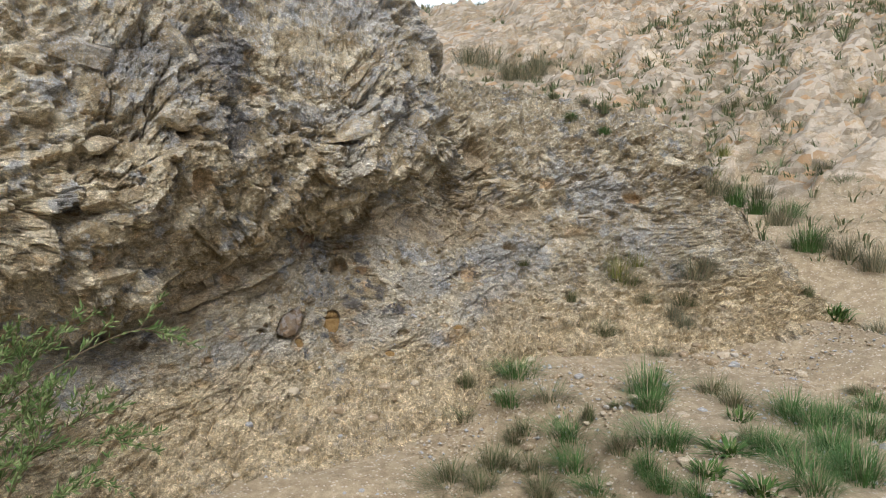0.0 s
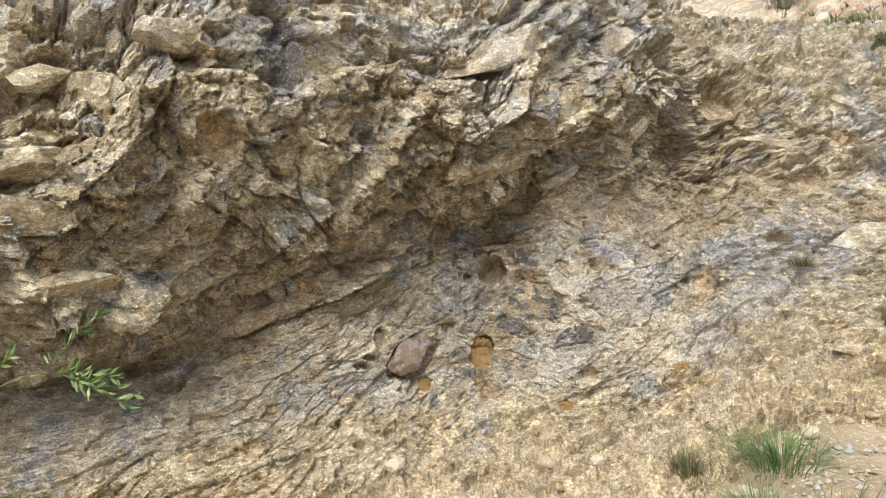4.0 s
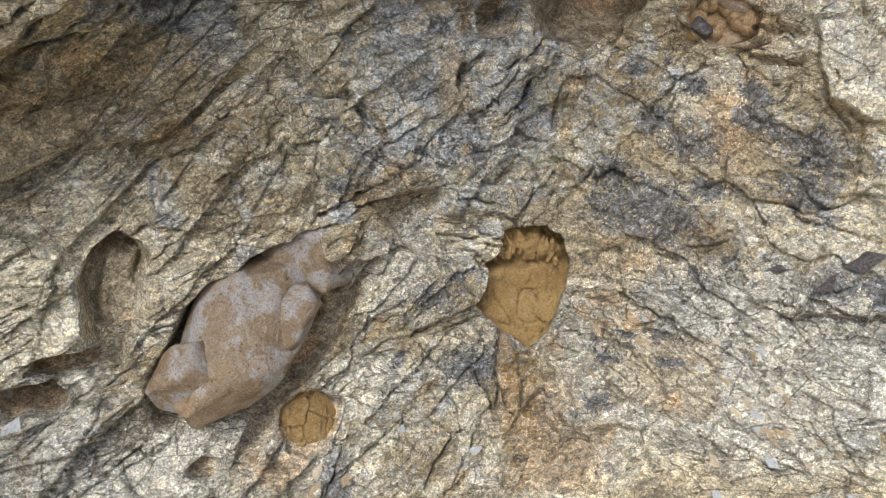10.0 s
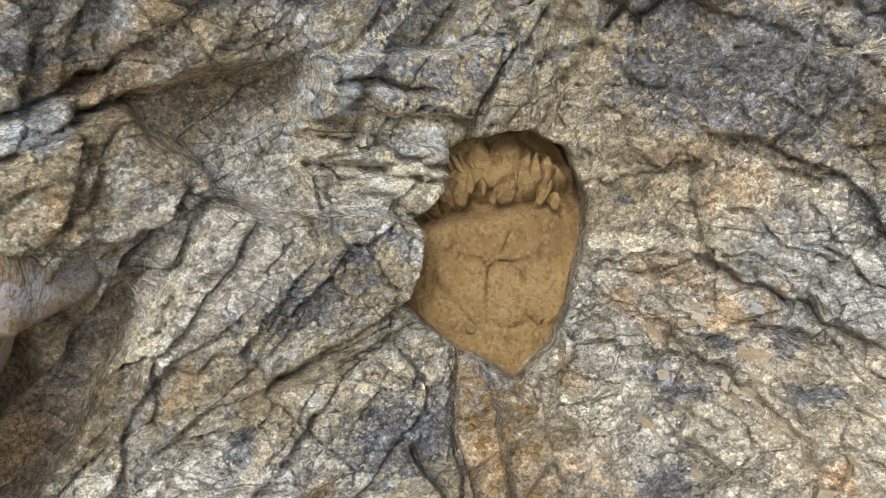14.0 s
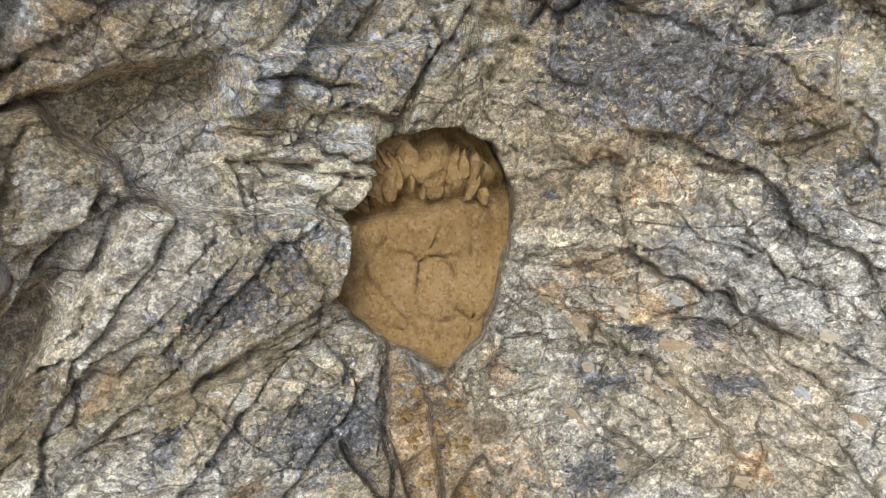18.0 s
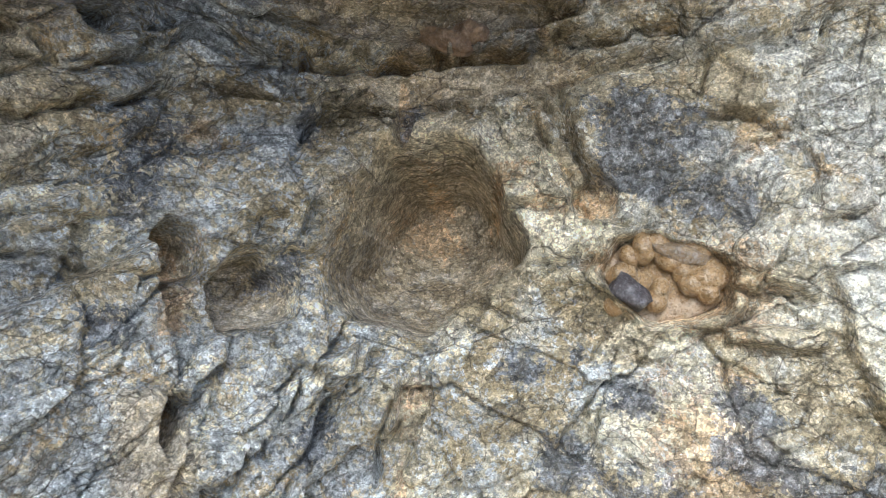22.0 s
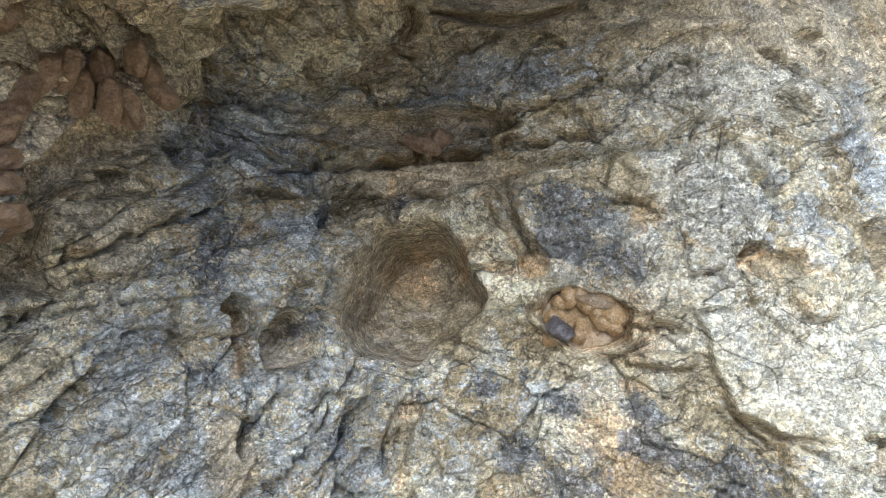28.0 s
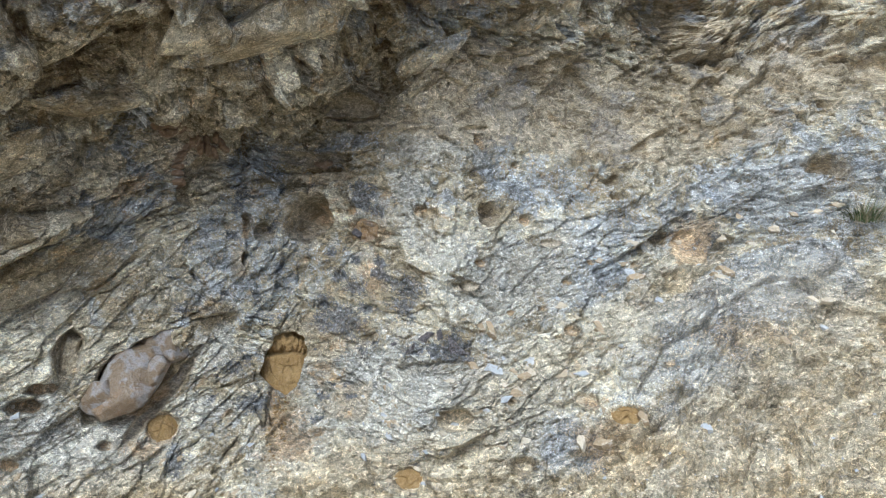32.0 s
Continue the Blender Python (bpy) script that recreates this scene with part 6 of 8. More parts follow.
# steep walls of the hollows worn smooth
net = SURFACE.reshape(NX, NV, 3)
for _ in range(2):
    stretch = np.zeros((NX, NV))
    for axis in (0, 1):
        now, first = np.linalg.norm(np.gradient(net, axis=axis), axis=2), np.linalg.norm(np.gradient(grid, axis=axis), axis=2)
        stretch = np.maximum(stretch, now / (first + 1e-6))
    worn = (0.5 * ramp(stretch, 2.0, 4.0))[..., None]
    soft = net.copy()
    soft[1:-1, 1:-1] = (net[1:-1, 1:-1] * 2 + net[:-2, 1:-1] + net[2:, 1:-1] + net[1:-1, :-2] + net[1:-1, 2:]) / 6
    net = net * (1 - worn) + soft * worn
SURFACE = net.reshape(-1, 3)
# fine columns on the middle band alone; above and below, broken faces with sharp edges
thin, last_x = [], -9.0
for i, x_ in enumerate(xs):
    if x_ - last_x > 0.0044 or i == NX - 1:
        thin.append(i)
        last_x = x_
low_row, high_row = int(np.searchsorted(vs, 2.6)), int(np.searchsorted(vs, 5.3))
PIECES = ((np.array(thin), np.arange(0, low_row + 2), False), (np.arange(NX), np.arange(low_row, high_row + 1), True), (np.array(thin), np.arange(high_row - 1, NV), False))
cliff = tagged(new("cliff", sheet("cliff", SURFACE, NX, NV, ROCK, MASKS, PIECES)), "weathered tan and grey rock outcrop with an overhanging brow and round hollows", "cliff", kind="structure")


# ---- ground ----
def foot(x):
    """Where the cliff's foot meets the ground: y and z."""
    stations = sorted(SECTIONS)
    return np.interp(x, stations, [SECTIONS[s][1][0] for s in stations]), np.interp(x, stations, [SECTIONS[s][1][1] for s in stations])


def ground_height(x, y):
    fy, fz = foot(np.clip(x, -2.6, 3.9))
    away = fy - y
    near = fz + 0.02 - 0.05 * np.clip(away, 0, 30) - 0.16 * np.exp(-np.clip(away, 0, 9) / 0.4) * 0
    under = fz - 0.06 - 0.0 * away
    z = np.where(away > -0.10, np.minimum(near, fz + 0.04 + np.clip(-away, 0, 1) * 0.45), under)
    z = z + 0.06 * np.clip(x - 3.9, 0, 40)
    rise = (x - 3.2) * 0.75 + (y + 0.7) * 0.66
    hill = -0.25 + 0.40 * rise + 0.10 * np.clip(rise - 7, 0, 60)
    crest = 6.0 + 0.10 * (x - 6) + 0.03 * y
    hill = np.minimum(hill, crest + 0.02 * rise)
    away_right = ramp(x + 0.35 * np.clip(y - 2.0, 0, 8), 3.3, 4.6)
    return np.where(hill > z, z + (hill - z) * away_right, z)


gx = np.unique(np.round(np.concatenate([np.arange(-2.6, 3.4, 0.04), np.arange(3.4, 14, 0.1), np.arange(14, 70, 0.8), np.arange(-60, -2.6, 0.8)]), 4))
gy = np.unique(np.round(np.concatenate([np.arange(-3.6, 1.4, 0.04), np.arange(1.4, 12, 0.1), np.arange(12, 90, 0.8), np.arange(-60, -3.6, 0.8)]), 4))
GX, GY = np.meshgrid(gx, gy, indexing="ij")
flat = np.stack([GX.ravel(), GY.ravel()], 1)
gz = ground_height(flat[:, 0], flat[:, 1])
up_hill = ramp(gz, 0.6, 1.6)
gz = gz + 0.02 * lumps(flat, 3.1, 101) + 0.010 * lumps(flat, 11, 102) + 0.006 * lumps(flat, 34, 103) * (GX.ravel() < 4)
rocky, _, _ = facets(flat + 0.1 * np.stack([lumps(flat, 2, 5), lumps(flat, 2, 6)], 1), 0.55, 1.6, 40, 111)
rocky2, _, _ = facets(flat + 0.1 * np.stack([lumps(flat, 3, 8), lumps(flat, 3, 9)], 1), 0.2, 1.5, 20, 121)
gz = gz + up_hill * (0.38 * rocky + 0.16 * rocky2 + 0.30 * lumps(flat, 0.35, 131) + 0.2 * lumps(flat, 0.9, 132))
ground = tagged(new("ground", sheet("ground", np.stack([flat[:, 0], flat[:, 1], gz], 1), len(gx), len(gy), EARTH, {"hill": up_hill, "bare": up_hill * ramp(rocky + 0.5 * lumps(flat, 0.5, 141), -0.1, 0.3)})), "dry sandy stony slope rising to a bare hillside", "ground", kind="structure")


# ---- things ----
def part(name, bm, material, parent=None, label="", at=None):
    me = bpy.data.meshes.new(name)
    bm.to_mesh(me)
    bm.free()
    me.materials.append(material)
    ob = new(name, me)
    ob.parent = parent
    if at is not None:
        ob.matrix_basis = at
    return tagged(ob, label)


def on_face(place, turn=0.0, sink=0.0, out=None, snap=True):
    """A pose on the cliff: z outward, x level along the face, turned in the face."""
    c = np.array(place, float)
    close = np.where((abs(BASE[:, 0] - c[0]) < 0.02) & (abs(BASE[:, 2] - c[2]) < 0.02) & (abs(BASE[:, 1] - c[1]) < 0.16))[0]
    if len(close) and snap:
        c[1] = BASE[close, 1].mean()
    if out is None:
        d = ((BASE - c) ** 2).sum(1)
        out = OUT[np.argpartition(d, 60)[:60]].mean(0)
    z = Vector(out).normalized()
    x = Vector((0, 0, 1)).cross(z)
    x = (-x if x.x < 0 else x).normalized()
    y = z.cross(x)
    m = Matrix((x, y, z)).transposed().to_4x4()
    return Matrix.Translation(Vector(c) - z * sink) @ m @ Matrix.Rotation(radians(turn), 4, "Z")


def rounded(bm, size, power=2.4, rough=0.05, planes=10, seed=1, detail=4, flats=(0.78, 0.97), worn=0.85):
    """A worn pebble in bm: ellipsoid with flats broken off and small relief."""
    made = bmesh.ops.create_icosphere(bm, subdivisions=detail, radius=1.0)["verts"]
    rng = random.Random(seed)
    cuts = [(Vector((rng.gauss(0, 1), rng.gauss(0, 1), rng.gauss(0, 1))).normalized(), rng.uniform(*flats)) for _ in range(planes)]
    for vert in made:
        c = vert.co.normalized()
        k = (abs(c.x) ** power + abs(c.y) ** power + abs(c.z) ** power) ** (-1 / power)
        c = c * k
        for n, d in cuts:
            over = c.dot(n) - d
            if over > 0:
                c = c - n * over * worn
        c = c * (1 + rough * noise.noise(c * 2.3 + Vector((seed, 0, 0))) + 0.4 * rough * noise.noise(c * 7 + Vector((0, seed, 0))))
        vert.co = Vector((c.x * size[0], c.y * size[1], c.z * size[2]))
    for f in bm.faces:
        f.smooth = True
    return made


def flint_material(name, skin, core, pale, rough=0.38):
    m, tree, p, at = shader(name, rough)
    p.inputs["Specular IOR Level"].default_value = 0.5
    mid, fine = noise_of(tree, at, 38.0, 6, 0.65, 0.8), noise_of(tree, at, 240.0, 5, 0.7)
    colour = blend(tree, span(tree, mid, 0.42, 0.60), skin, core)
    colour = blend(tree, span(tree, noise_of(tree, at, 13.0, 7, 0.6, 0.3), 0.46, 0.52, 0.0, 0.7), colour, pale)
    colour = blend(tree, span(tree, fine, 0.46, 0.30, 0.0, 0.6), colour, tuple(0.35 * c for c in skin))
    colour = blend(tree, span(tree, noise_of(tree, at, 24.0, 4), 0.5, 0.64, 0.0, 0.5), colour, (0.28, 0.165, 0.065))
    cells = node(tree, "ShaderNodeTexVoronoi", (("Scale", 800.0), ("Randomness", 1.0)), Vector=at)
    tone = node(tree, "ShaderNodeSeparateColor", (), Color=cells.outputs["Color"]).outputs
    colour = blend(tree, span(tree, tone[0], 0.55, 0.95, 0.0, 0.25), colour, pale)
    colour = blend(tree, span(tree, tone[1], 0.60, 0.95, 0.0, 0.4), colour, tuple(0.3 * c for c in skin))
    tree.links.new(colour, p.inputs["Base Color"])
    bumped(tree, p, (noise_of(tree, at, 20.0, 4), 0.02, 0.5), (mid, 0.010, 0.7), (fine, 0.0015, 0.7), (tone[2], 0.0008, 0.6))
    tree.links.new(span(tree, fine, 0.3, 0.7, rough, rough + 0.35), p.inputs["Roughness"])
    return m


def clay_material():
    m, tree, p, at = shader("ochre_clay", 0.95)
    large, mid, fine = noise_of(tree, at, 14.0, 5), noise_of(tree, at, 90.0, 6, 0.7), noise_of(tree, at, 600.0, 4, 0.7)
    colour = blend(tree, span(tree, large, 0.35, 0.65), (0.25, 0.158, 0.055), (0.33, 0.22, 0.085))
    colour = blend(tree, span(tree, mid, 0.52, 0.68, 0.0, 0.5), colour, (0.38, 0.27, 0.14))
    colour = blend(tree, span(tree, mid, 0.42, 0.30, 0.0, 0.6), colour, (0.22, 0.115, 0.04))
    colour = blend(tree, span(tree, fine, 0.44, 0.30, 0.0, 0.4), colour, (0.20, 0.11, 0.045))
    cells = node(tree, "ShaderNodeTexVoronoi", (("Scale", 480.0), ("Randomness", 1.0)), Vector=at)
    tone = node(tree, "ShaderNodeSeparateColor", (), Color=cells.outputs["Color"]).outputs
    colour = blend(tree, span(tree, tone[0], 0.6, 0.95, 0.0, 0.35), colour, (0.42, 0.31, 0.17))
    colour = blend(tree, span(tree, tone[1], 0.6, 0.95, 0.0, 0.45), colour, (0.13, 0.075, 0.03))
    tree.links.new(colour, p.inputs["Base Color"])
    bumped(tree, p, (mid, 0.005, 0.6), (fine, 0.0015, 0.7))
    return m


def flake_material(name, coarse, fine_scale, island):
    """Chips of the same rock; coarse and fine grain in steps per unit of the mesh."""
    m, tree, p, at = shader(name, 0.9)
    tone = tree.nodes.new("ShaderNodeNewGeometry").outputs["Random Per Island"] if island else tree.nodes.new("ShaderNodeObjectInfo").outputs["Random"]
    fine, mid = noise_of(tree, at, fine_scale, 6, 0.8), noise_of(tree, at, coarse, 7, 0.75)
    colour = blend(tree, span(tree, tone, 0.15, 0.8), (0.36, 0.275, 0.165), (0.60, 0.52, 0.38))
    colour = blend(tree, span(tree, tone, 0.76, 0.86), colour, (0.44, 0.45, 0.45))
    colour = blend(tree, span(tree, mid, 0.52, 0.66, 0.0, 0.7), colour, (0.76, 0.71, 0.60))
    colour = blend(tree, span(tree, mid, 0.46, 0.34, 0.0, 0.7), colour, (0.19, 0.145, 0.09))
    colour = blend(tree, span(tree, fine, 0.45, 0.30, 0.0, 0.6), colour, (0.08, 0.07, 0.06))
    colour = blend(tree, span(tree, fine, 0.58, 0.72, 0.0, 0.5), colour, (0.82, 0.78, 0.70))
    tree.links.new(colour, p.inputs["Base Color"])
    bumped(tree, p, (mid, 0.003, 0.7), (fine, 0.001, 0.7))
    return m


NODULE = flint_material("brown_flint", (0.20, 0.135, 0.07), (0.26, 0.195, 0.12), (0.37, 0.36, 0.355), 0.24)
HONEY = flint_material("honey_chalcedony", (0.27, 0.165, 0.065), (0.35, 0.23, 0.105), (0.50, 0.42, 0.32), 0.2)
BROWN = flint_material("rusty_concretion", (0.17, 0.105, 0.055), (0.26, 0.17, 0.095), (0.38, 0.29, 0.21), 0.36)
DARK = flint_material("dark_flint", (0.055, 0.045, 0.045), (0.10, 0.085, 0.085), (0.30, 0.29, 0.30), 0.35)
CLAY, FLAKE, GRAVEL = clay_material(), flake_material("rock_flake", 2.2, 9.0, False), flake_material("rock_grit", 60.0, 300.0, True)


def nodule(low_end, high_end, size, lobe):
    """Long flint cobble, blunt at its low end, with a neck and a smaller lobe."""
    bm = bmesh.new()
    verts = rounded(bm, (1, 1, 1), 2.3, 0.05, 30, 5, 5, (0.66, 0.86), 0.97)
    for vert in verts:
        c = vert.co
        neck = 1 - 0.10 * math.exp(-((c.x - 0.28) / 0.10) ** 2) - 0.16 * max(0, min(1, (c.x - 0.30) * 6)) - 0.05 * max(0, -c.x)
        cut = -0.80 + 0.22 * c.y
        xx = max(c.x, cut) if c.x < cut else c.x
        vert.co = Vector((xx * size[0], c.y * neck * size[1], c.z * neck * size[2]))
    way = (Vector(high_end) - Vector(low_end)).normalized()
    out = Vector((0.15, -0.80, 0.58))
    out = (out - way * out.dot(way)).normalized()
    m = Matrix((way, out.cross(way), out)).transposed().to_4x4()
    root = tagged(new("flint_nodule"), "long brown and grey glossy flint nodule set in the rock", "stone")
    root.matrix_basis = Matrix.Translation((Vector(low_end) + Vector(high_end)) / 2 - out * 0.002) @ m
    part("cobble", bm, NODULE, root)
    for name, (x_, y_, z_), sizes, turn, seed in lobe:
        bm = bmesh.new()
        rounded(bm, sizes, 2.3, 0.06, 22, seed, 4, (0.66, 0.88), 0.97)
        part(name, bm, NODULE, root, "", Matrix.Translation((x_, y_, z_)) @ Matrix.Rotation(radians(turn), 4, "Z"))


def clay_fill(place, wide, high, deep, turn=0, seed=3, lumpy=0.0):
    """Cracked clay that fills a hollow of the cliff."""
    rings, segs = 34, 72
    bm = bmesh.new()
    rng = random.Random(seed)
    ph = [rng.uniform(0, 6.28) for _ in range(3)]
    loops = []
    for i in range(rings + 1):
        row = []
        for j in range(segs):
            a = 2 * math.pi * j / segs
            r = i / rings * (1.12 + 0.05 * math.sin(2 * a + ph[0]) + 0.04 * math.sin(3 * a + ph[1]))
            row.append(bm.verts.new((r * wide * math.cos(a), r * high * math.sin(a), 0)))
        loops.append(row)
    for a, b in zip(loops, loops[1:]):
        for j in range(segs):
            bm.faces.new((a[j], b[j], b[(j + 1) % segs], a[(j + 1) % segs]))
    bmesh.ops.remove_doubles(bm, verts=bm.verts, dist=1e-6)
    pts = np.array([v_.co[:] for v_ in bm.verts])
    flat2 = pts[:, :2] + 0.004 * np.stack([lumps(pts[:, :2], 90, seed), lumps(pts[:, :2], 90, seed + 1)], 1)
    tall, gap, _ = facets(flat2, 0.028, 1.2, 70, seed * 7)
    tall2, gap2, _ = facets(flat2, 0.011, 1.5, 80, seed * 9)
    top = ramp(pts[:, 1] / high, 0.25, 0.45) * lumpy
    r2 = (pts[:, 0] / wide) ** 2 + (pts[:, 1] / high) ** 2
    z = 0.010 * (1 - r2) + 0.0035 * tall * (1 + 2.0 * top) + 0.0015 * tall2 * (1 + 7 * top) - 0.006 * (1 - ramp(gap, 0, 0.05)) - 0.002 * (1 - ramp(gap2, 0, 0.12)) * (0.3 + 2.5 * top)
    z += 0.002 * lumps(pts[:, :2], 60, seed + 5) - 0.014 * np.exp(-((pts[:, 1] / high - 0.36) / 0.06) ** 2) * lumpy + 0.004 * top
    for v_, h in zip(bm.verts, z):
        v_.co.z = h
    for f in bm.faces:
        f.smooth = True
    if not lumpy:
        ob = part("clay_fill", bm, CLAY, None, "", on_face(place, turn, deep))
    else:
        ob = new("clay_fill")
        ob.matrix_basis = on_face(place, turn, deep)
        part("plug", bm, CLAY, ob)
        for i in range(34):
            across = -0.92 + 1.84 * (i % 17 + rng.uniform(0.1, 0.9)) / 17
            up = (0.50 if i < 17 else 0.68) * math.sqrt(max(0.1, 1 - 0.55 * across ** 2)) + rng.uniform(-0.06, 0.08)
            size = rng.uniform(0.0045, 0.0085)
            bm = bmesh.new()
            rounded(bm, (size * rng.uniform(0.5, 0.9), size * rng.uniform(1.2, 2.0), size * rng.uniform(0.9, 1.4)), 4.5, 0.06, 14, 900 + i, 2, (0.50, 0.85), 1.0)
            for f in bm.faces:
                f.smooth = False
            spot = Matrix.Translation((across * wide * 0.86, up * high, 0.004 + rng.uniform(0.0, 0.007)))
            part("clod", bm, CLAY, ob, "", spot @ Matrix.Rotation(-0.6 * across + rng.uniform(-0.25, 0.25), 4, "Z") @ Matrix.Rotation(rng.uniform(-0.35, 0.2), 4, "X"))
        for i in range(10):
            across, up, size = rng.uniform(-0.8, 0.8), rng.uniform(-0.75, -0.35), rng.uniform(0.003, 0.006)
            bm = bmesh.new()
            rounded(bm, (size, size * 1.5, size * 0.8), 4.0, 0.06, 12, 960 + i, 2, (0.5, 0.85), 1.0)
            part("clod", bm, CLAY, ob, "", Matrix.Translation((across * wide * 0.7, up * high, 0.004)) @ Matrix.Rotation(rng.uniform(-0.6, 0.6), 4, "Z"))
    return tagged(ob, "dry cracked ochre clay filling a hollow in the rock", "clay", "clay plugs in the cliff")


def lump_cluster(place, wide, high, deep):
    root = tagged(new("chalcedony_nodule"), "honey-brown knobbly chalcedony nodule in a rock hollow", "stone")
    root.matrix_basis = on_face(place, 0, deep)
    bm = bmesh.new()
    rounded(bm, (wide * 1.02, high * 1.02, 0.005), 2.2, 0.06, 4, 9, 3)
    part("core", bm, HONEY, root)
    rng = random.Random(12)
    for i in range(24):
        a, r = rng.uniform(0, 6.28), math.sqrt(rng.uniform(0.0, 0.80))
        s = rng.uniform(0.19, 0.30) * wide
        bm = bmesh.new()
        rounded(bm, (s * rng.uniform(0.8, 1.3), s * rng.uniform(0.7, 1.0), s * 0.85), 2.1, 0.06, 2, 20 + i, 3)
        part("lump", bm, HONEY, root, "", Matrix.Translation((r * wide * math.cos(a), r * high * math.sin(a), 0.008)) @ Matrix.Rotation(rng.uniform(0, 3), 4, "Z"))
    bm = bmesh.new()
    rounded(bm, (wide * 0.42, high * 0.30, 0.012), 3.5, 0.05, 12, 77, 3)
    part("shard", bm, DARK, root, "dark grey angular flint shard", Matrix.Translation((-wide * 0.55, -high * 0.28, 0.012)) @ Matrix.Rotation(radians(-35), 4, "Z"))
    bm = bmesh.new()
    rounded(bm, (wide * 0.55, high * 0.22, 0.010), 2.5, 0.12, 8, 78, 3)
    part("crust", bm, NODULE, root, "bluish white crust", Matrix.Translation((wide * 0.2, high * 0.62, 0.010)) @ Matrix.Rotation(radians(-12), 4, "Z"))


def concretion(place, size, turn, seed, sink=0.001):
    bm = bmesh.new()
    rounded(bm, size, 2.8, 0.12, 14, seed, 4)
    ob = part("concretion", bm, BROWN, None, "", on_face(SURFACE[np.argmin(((SURFACE - np.array(place)) ** 2).sum(1))], turn, sink, None, False))
    tagged(ob, "rusty brown concretion stuck under the rock overhang", "stone", "brown concretions")


nodule((-0.335, -0.255, 0.004), (-0.200, -0.055, 0.146), (0.158, 0.078, 0.060),
       (("lobe", (0.090, 0.002, 0.005), (0.058, 0.062, 0.050), 20, 61), ("knob", (-0.085, 0.022, 0.012), (0.044, 0.038, 0.042), -15, 62), ("knob", (0.030, -0.028, 0.014), (0.050, 0.032, 0.036), 10, 63)))
clay_fill((0.037, 0.020, 0.034), 0.0600, 0.090, 0.012, 4, 3, 1.0)
for spot, w, h, deep, s in (((0.352, -0.247, -0.136), 0.031, 0.025, 0.010, 11), ((-0.207, -0.178, -0.047), 0.031, 0.032, 0.016, 12),
                            ((0.835, -0.221, 0.007), 0.030, 0.024, 0.014, 13)):
    clay_fill(spot, w, h, deep, 0, s)
lump_cluster((0.237, 0.028, 0.373), 0.037, 0.030, 0.024)
for spot, size, turn, s in (((-0.174, -0.037, 0.551), (0.0081, 0.0157, 0.0105), -70, 140),
                            ((-0.168, -0.038, 0.565), (0.0081, 0.0156, 0.0104), -60, 141),
                            ((-0.162, -0.026, 0.577), (0.0082, 0.0158, 0.0105), -45, 142),
                            ((-0.148, -0.022, 0.586), (0.0082, 0.0159, 0.0106), -25, 143),
                            ((-0.135, -0.014, 0.591), (0.0083, 0.0161, 0.0107), -10, 144),
                            ((-0.121, 0.001, 0.592), (0.0085, 0.0164, 0.0110), 0, 145),
                            ((-0.100, -0.001, 0.593), (0.0085, 0.0164, 0.0109), 10, 146),
                            ((-0.090, 0.012, 0.584), (0.0087, 0.0168, 0.0112), 30, 147),
                            ((-0.087, 0.020, 0.570), (0.0088, 0.0170, 0.0114), 50, 148),
                            ((-0.174, -0.049, 0.536), (0.0080, 0.0155, 0.0103), 90, 149),
                            ((-0.174, -0.057, 0.521), (0.0080, 0.0154, 0.0103), 90, 150),
                            ((-0.172, -0.062, 0.506), (0.0080, 0.0154, 0.0102), 95, 151),
                            ((-0.174, -0.048, 0.491), (0.0082, 0.0158, 0.0105), 100, 152),
                            ((-0.169, -0.038, 0.481), (0.0083, 0.0161, 0.0107), 120, 153),
                            ((-0.194, -0.080, 0.627), (0.0189, 0.0142, 0.0142), 10, 154),
                            ((-0.173, -0.075, 0.634), (0.0191, 0.0143, 0.0143), 30, 155),
                            ((-0.172, -0.038, 0.621), (0.0203, 0.0152, 0.0152), 60, 156),
                            ((-0.183, -0.075, 0.612), (0.0192, 0.0144, 0.0144), 0, 157),
                            ((-0.117, -0.004, 0.566), (0.0085, 0.0165, 0.0110), 0, 158),
                            ((-0.106, 0.009, 0.558), (0.0087, 0.0168, 0.0112), 20, 159),
                            ((-0.131, -0.003, 0.570), (0.0085, 0.0164, 0.0110), -10, 160),
                            ((0.120, 0.150, 0.520), (0.020, 0.008, 0.010), -12, 49), ((0.138, 0.150, 0.522), (0.014, 0.010, 0.010), 15, 50)):
    concretion(spot, size, turn, s)


# ---- flakes and slabs of the cliff ----
def slab_mesh(name, seed, corners, thick, material):
    """An angular chip: uneven outline, sloping sides, a slightly broken top."""
    rng = random.Random(seed)
    bm = bmesh.new()
    ring = []
    for i in range(corners):
        a = 2 * math.pi * (i + rng.uniform(-0.3, 0.3)) / corners
        ring.append((math.cos(a) * rng.uniform(0.7, 1.0), math.sin(a) * rng.uniform(0.30, 0.60)))
    tilt = rng.uniform(-0.2, 0.2)
    low = [bm.verts.new((x_ * 1.08, y_ * 1.08, -thick)) for x_, y_ in ring]
    top = [bm.verts.new((x_ * 0.93, y_ * 0.93, thick * (0.6 + tilt * x_) + rng.uniform(-0.05, 0.05))) for x_, y_ in ring]
    peak = bm.verts.new((rng.uniform(-0.3, 0.3), rng.uniform(-0.2, 0.2), thick * 0.9))
    for i in range(corners):
        j = (i + 1) % corners
        bm.faces.new((low[i], low[j], top[j], top[i]))
        bm.faces.new((top[i], top[j], peak))
    me = bpy.data.meshes.new(name)
    bm.to_mesh(me)
    bm.free()
    me.materials.append(material)
    return me


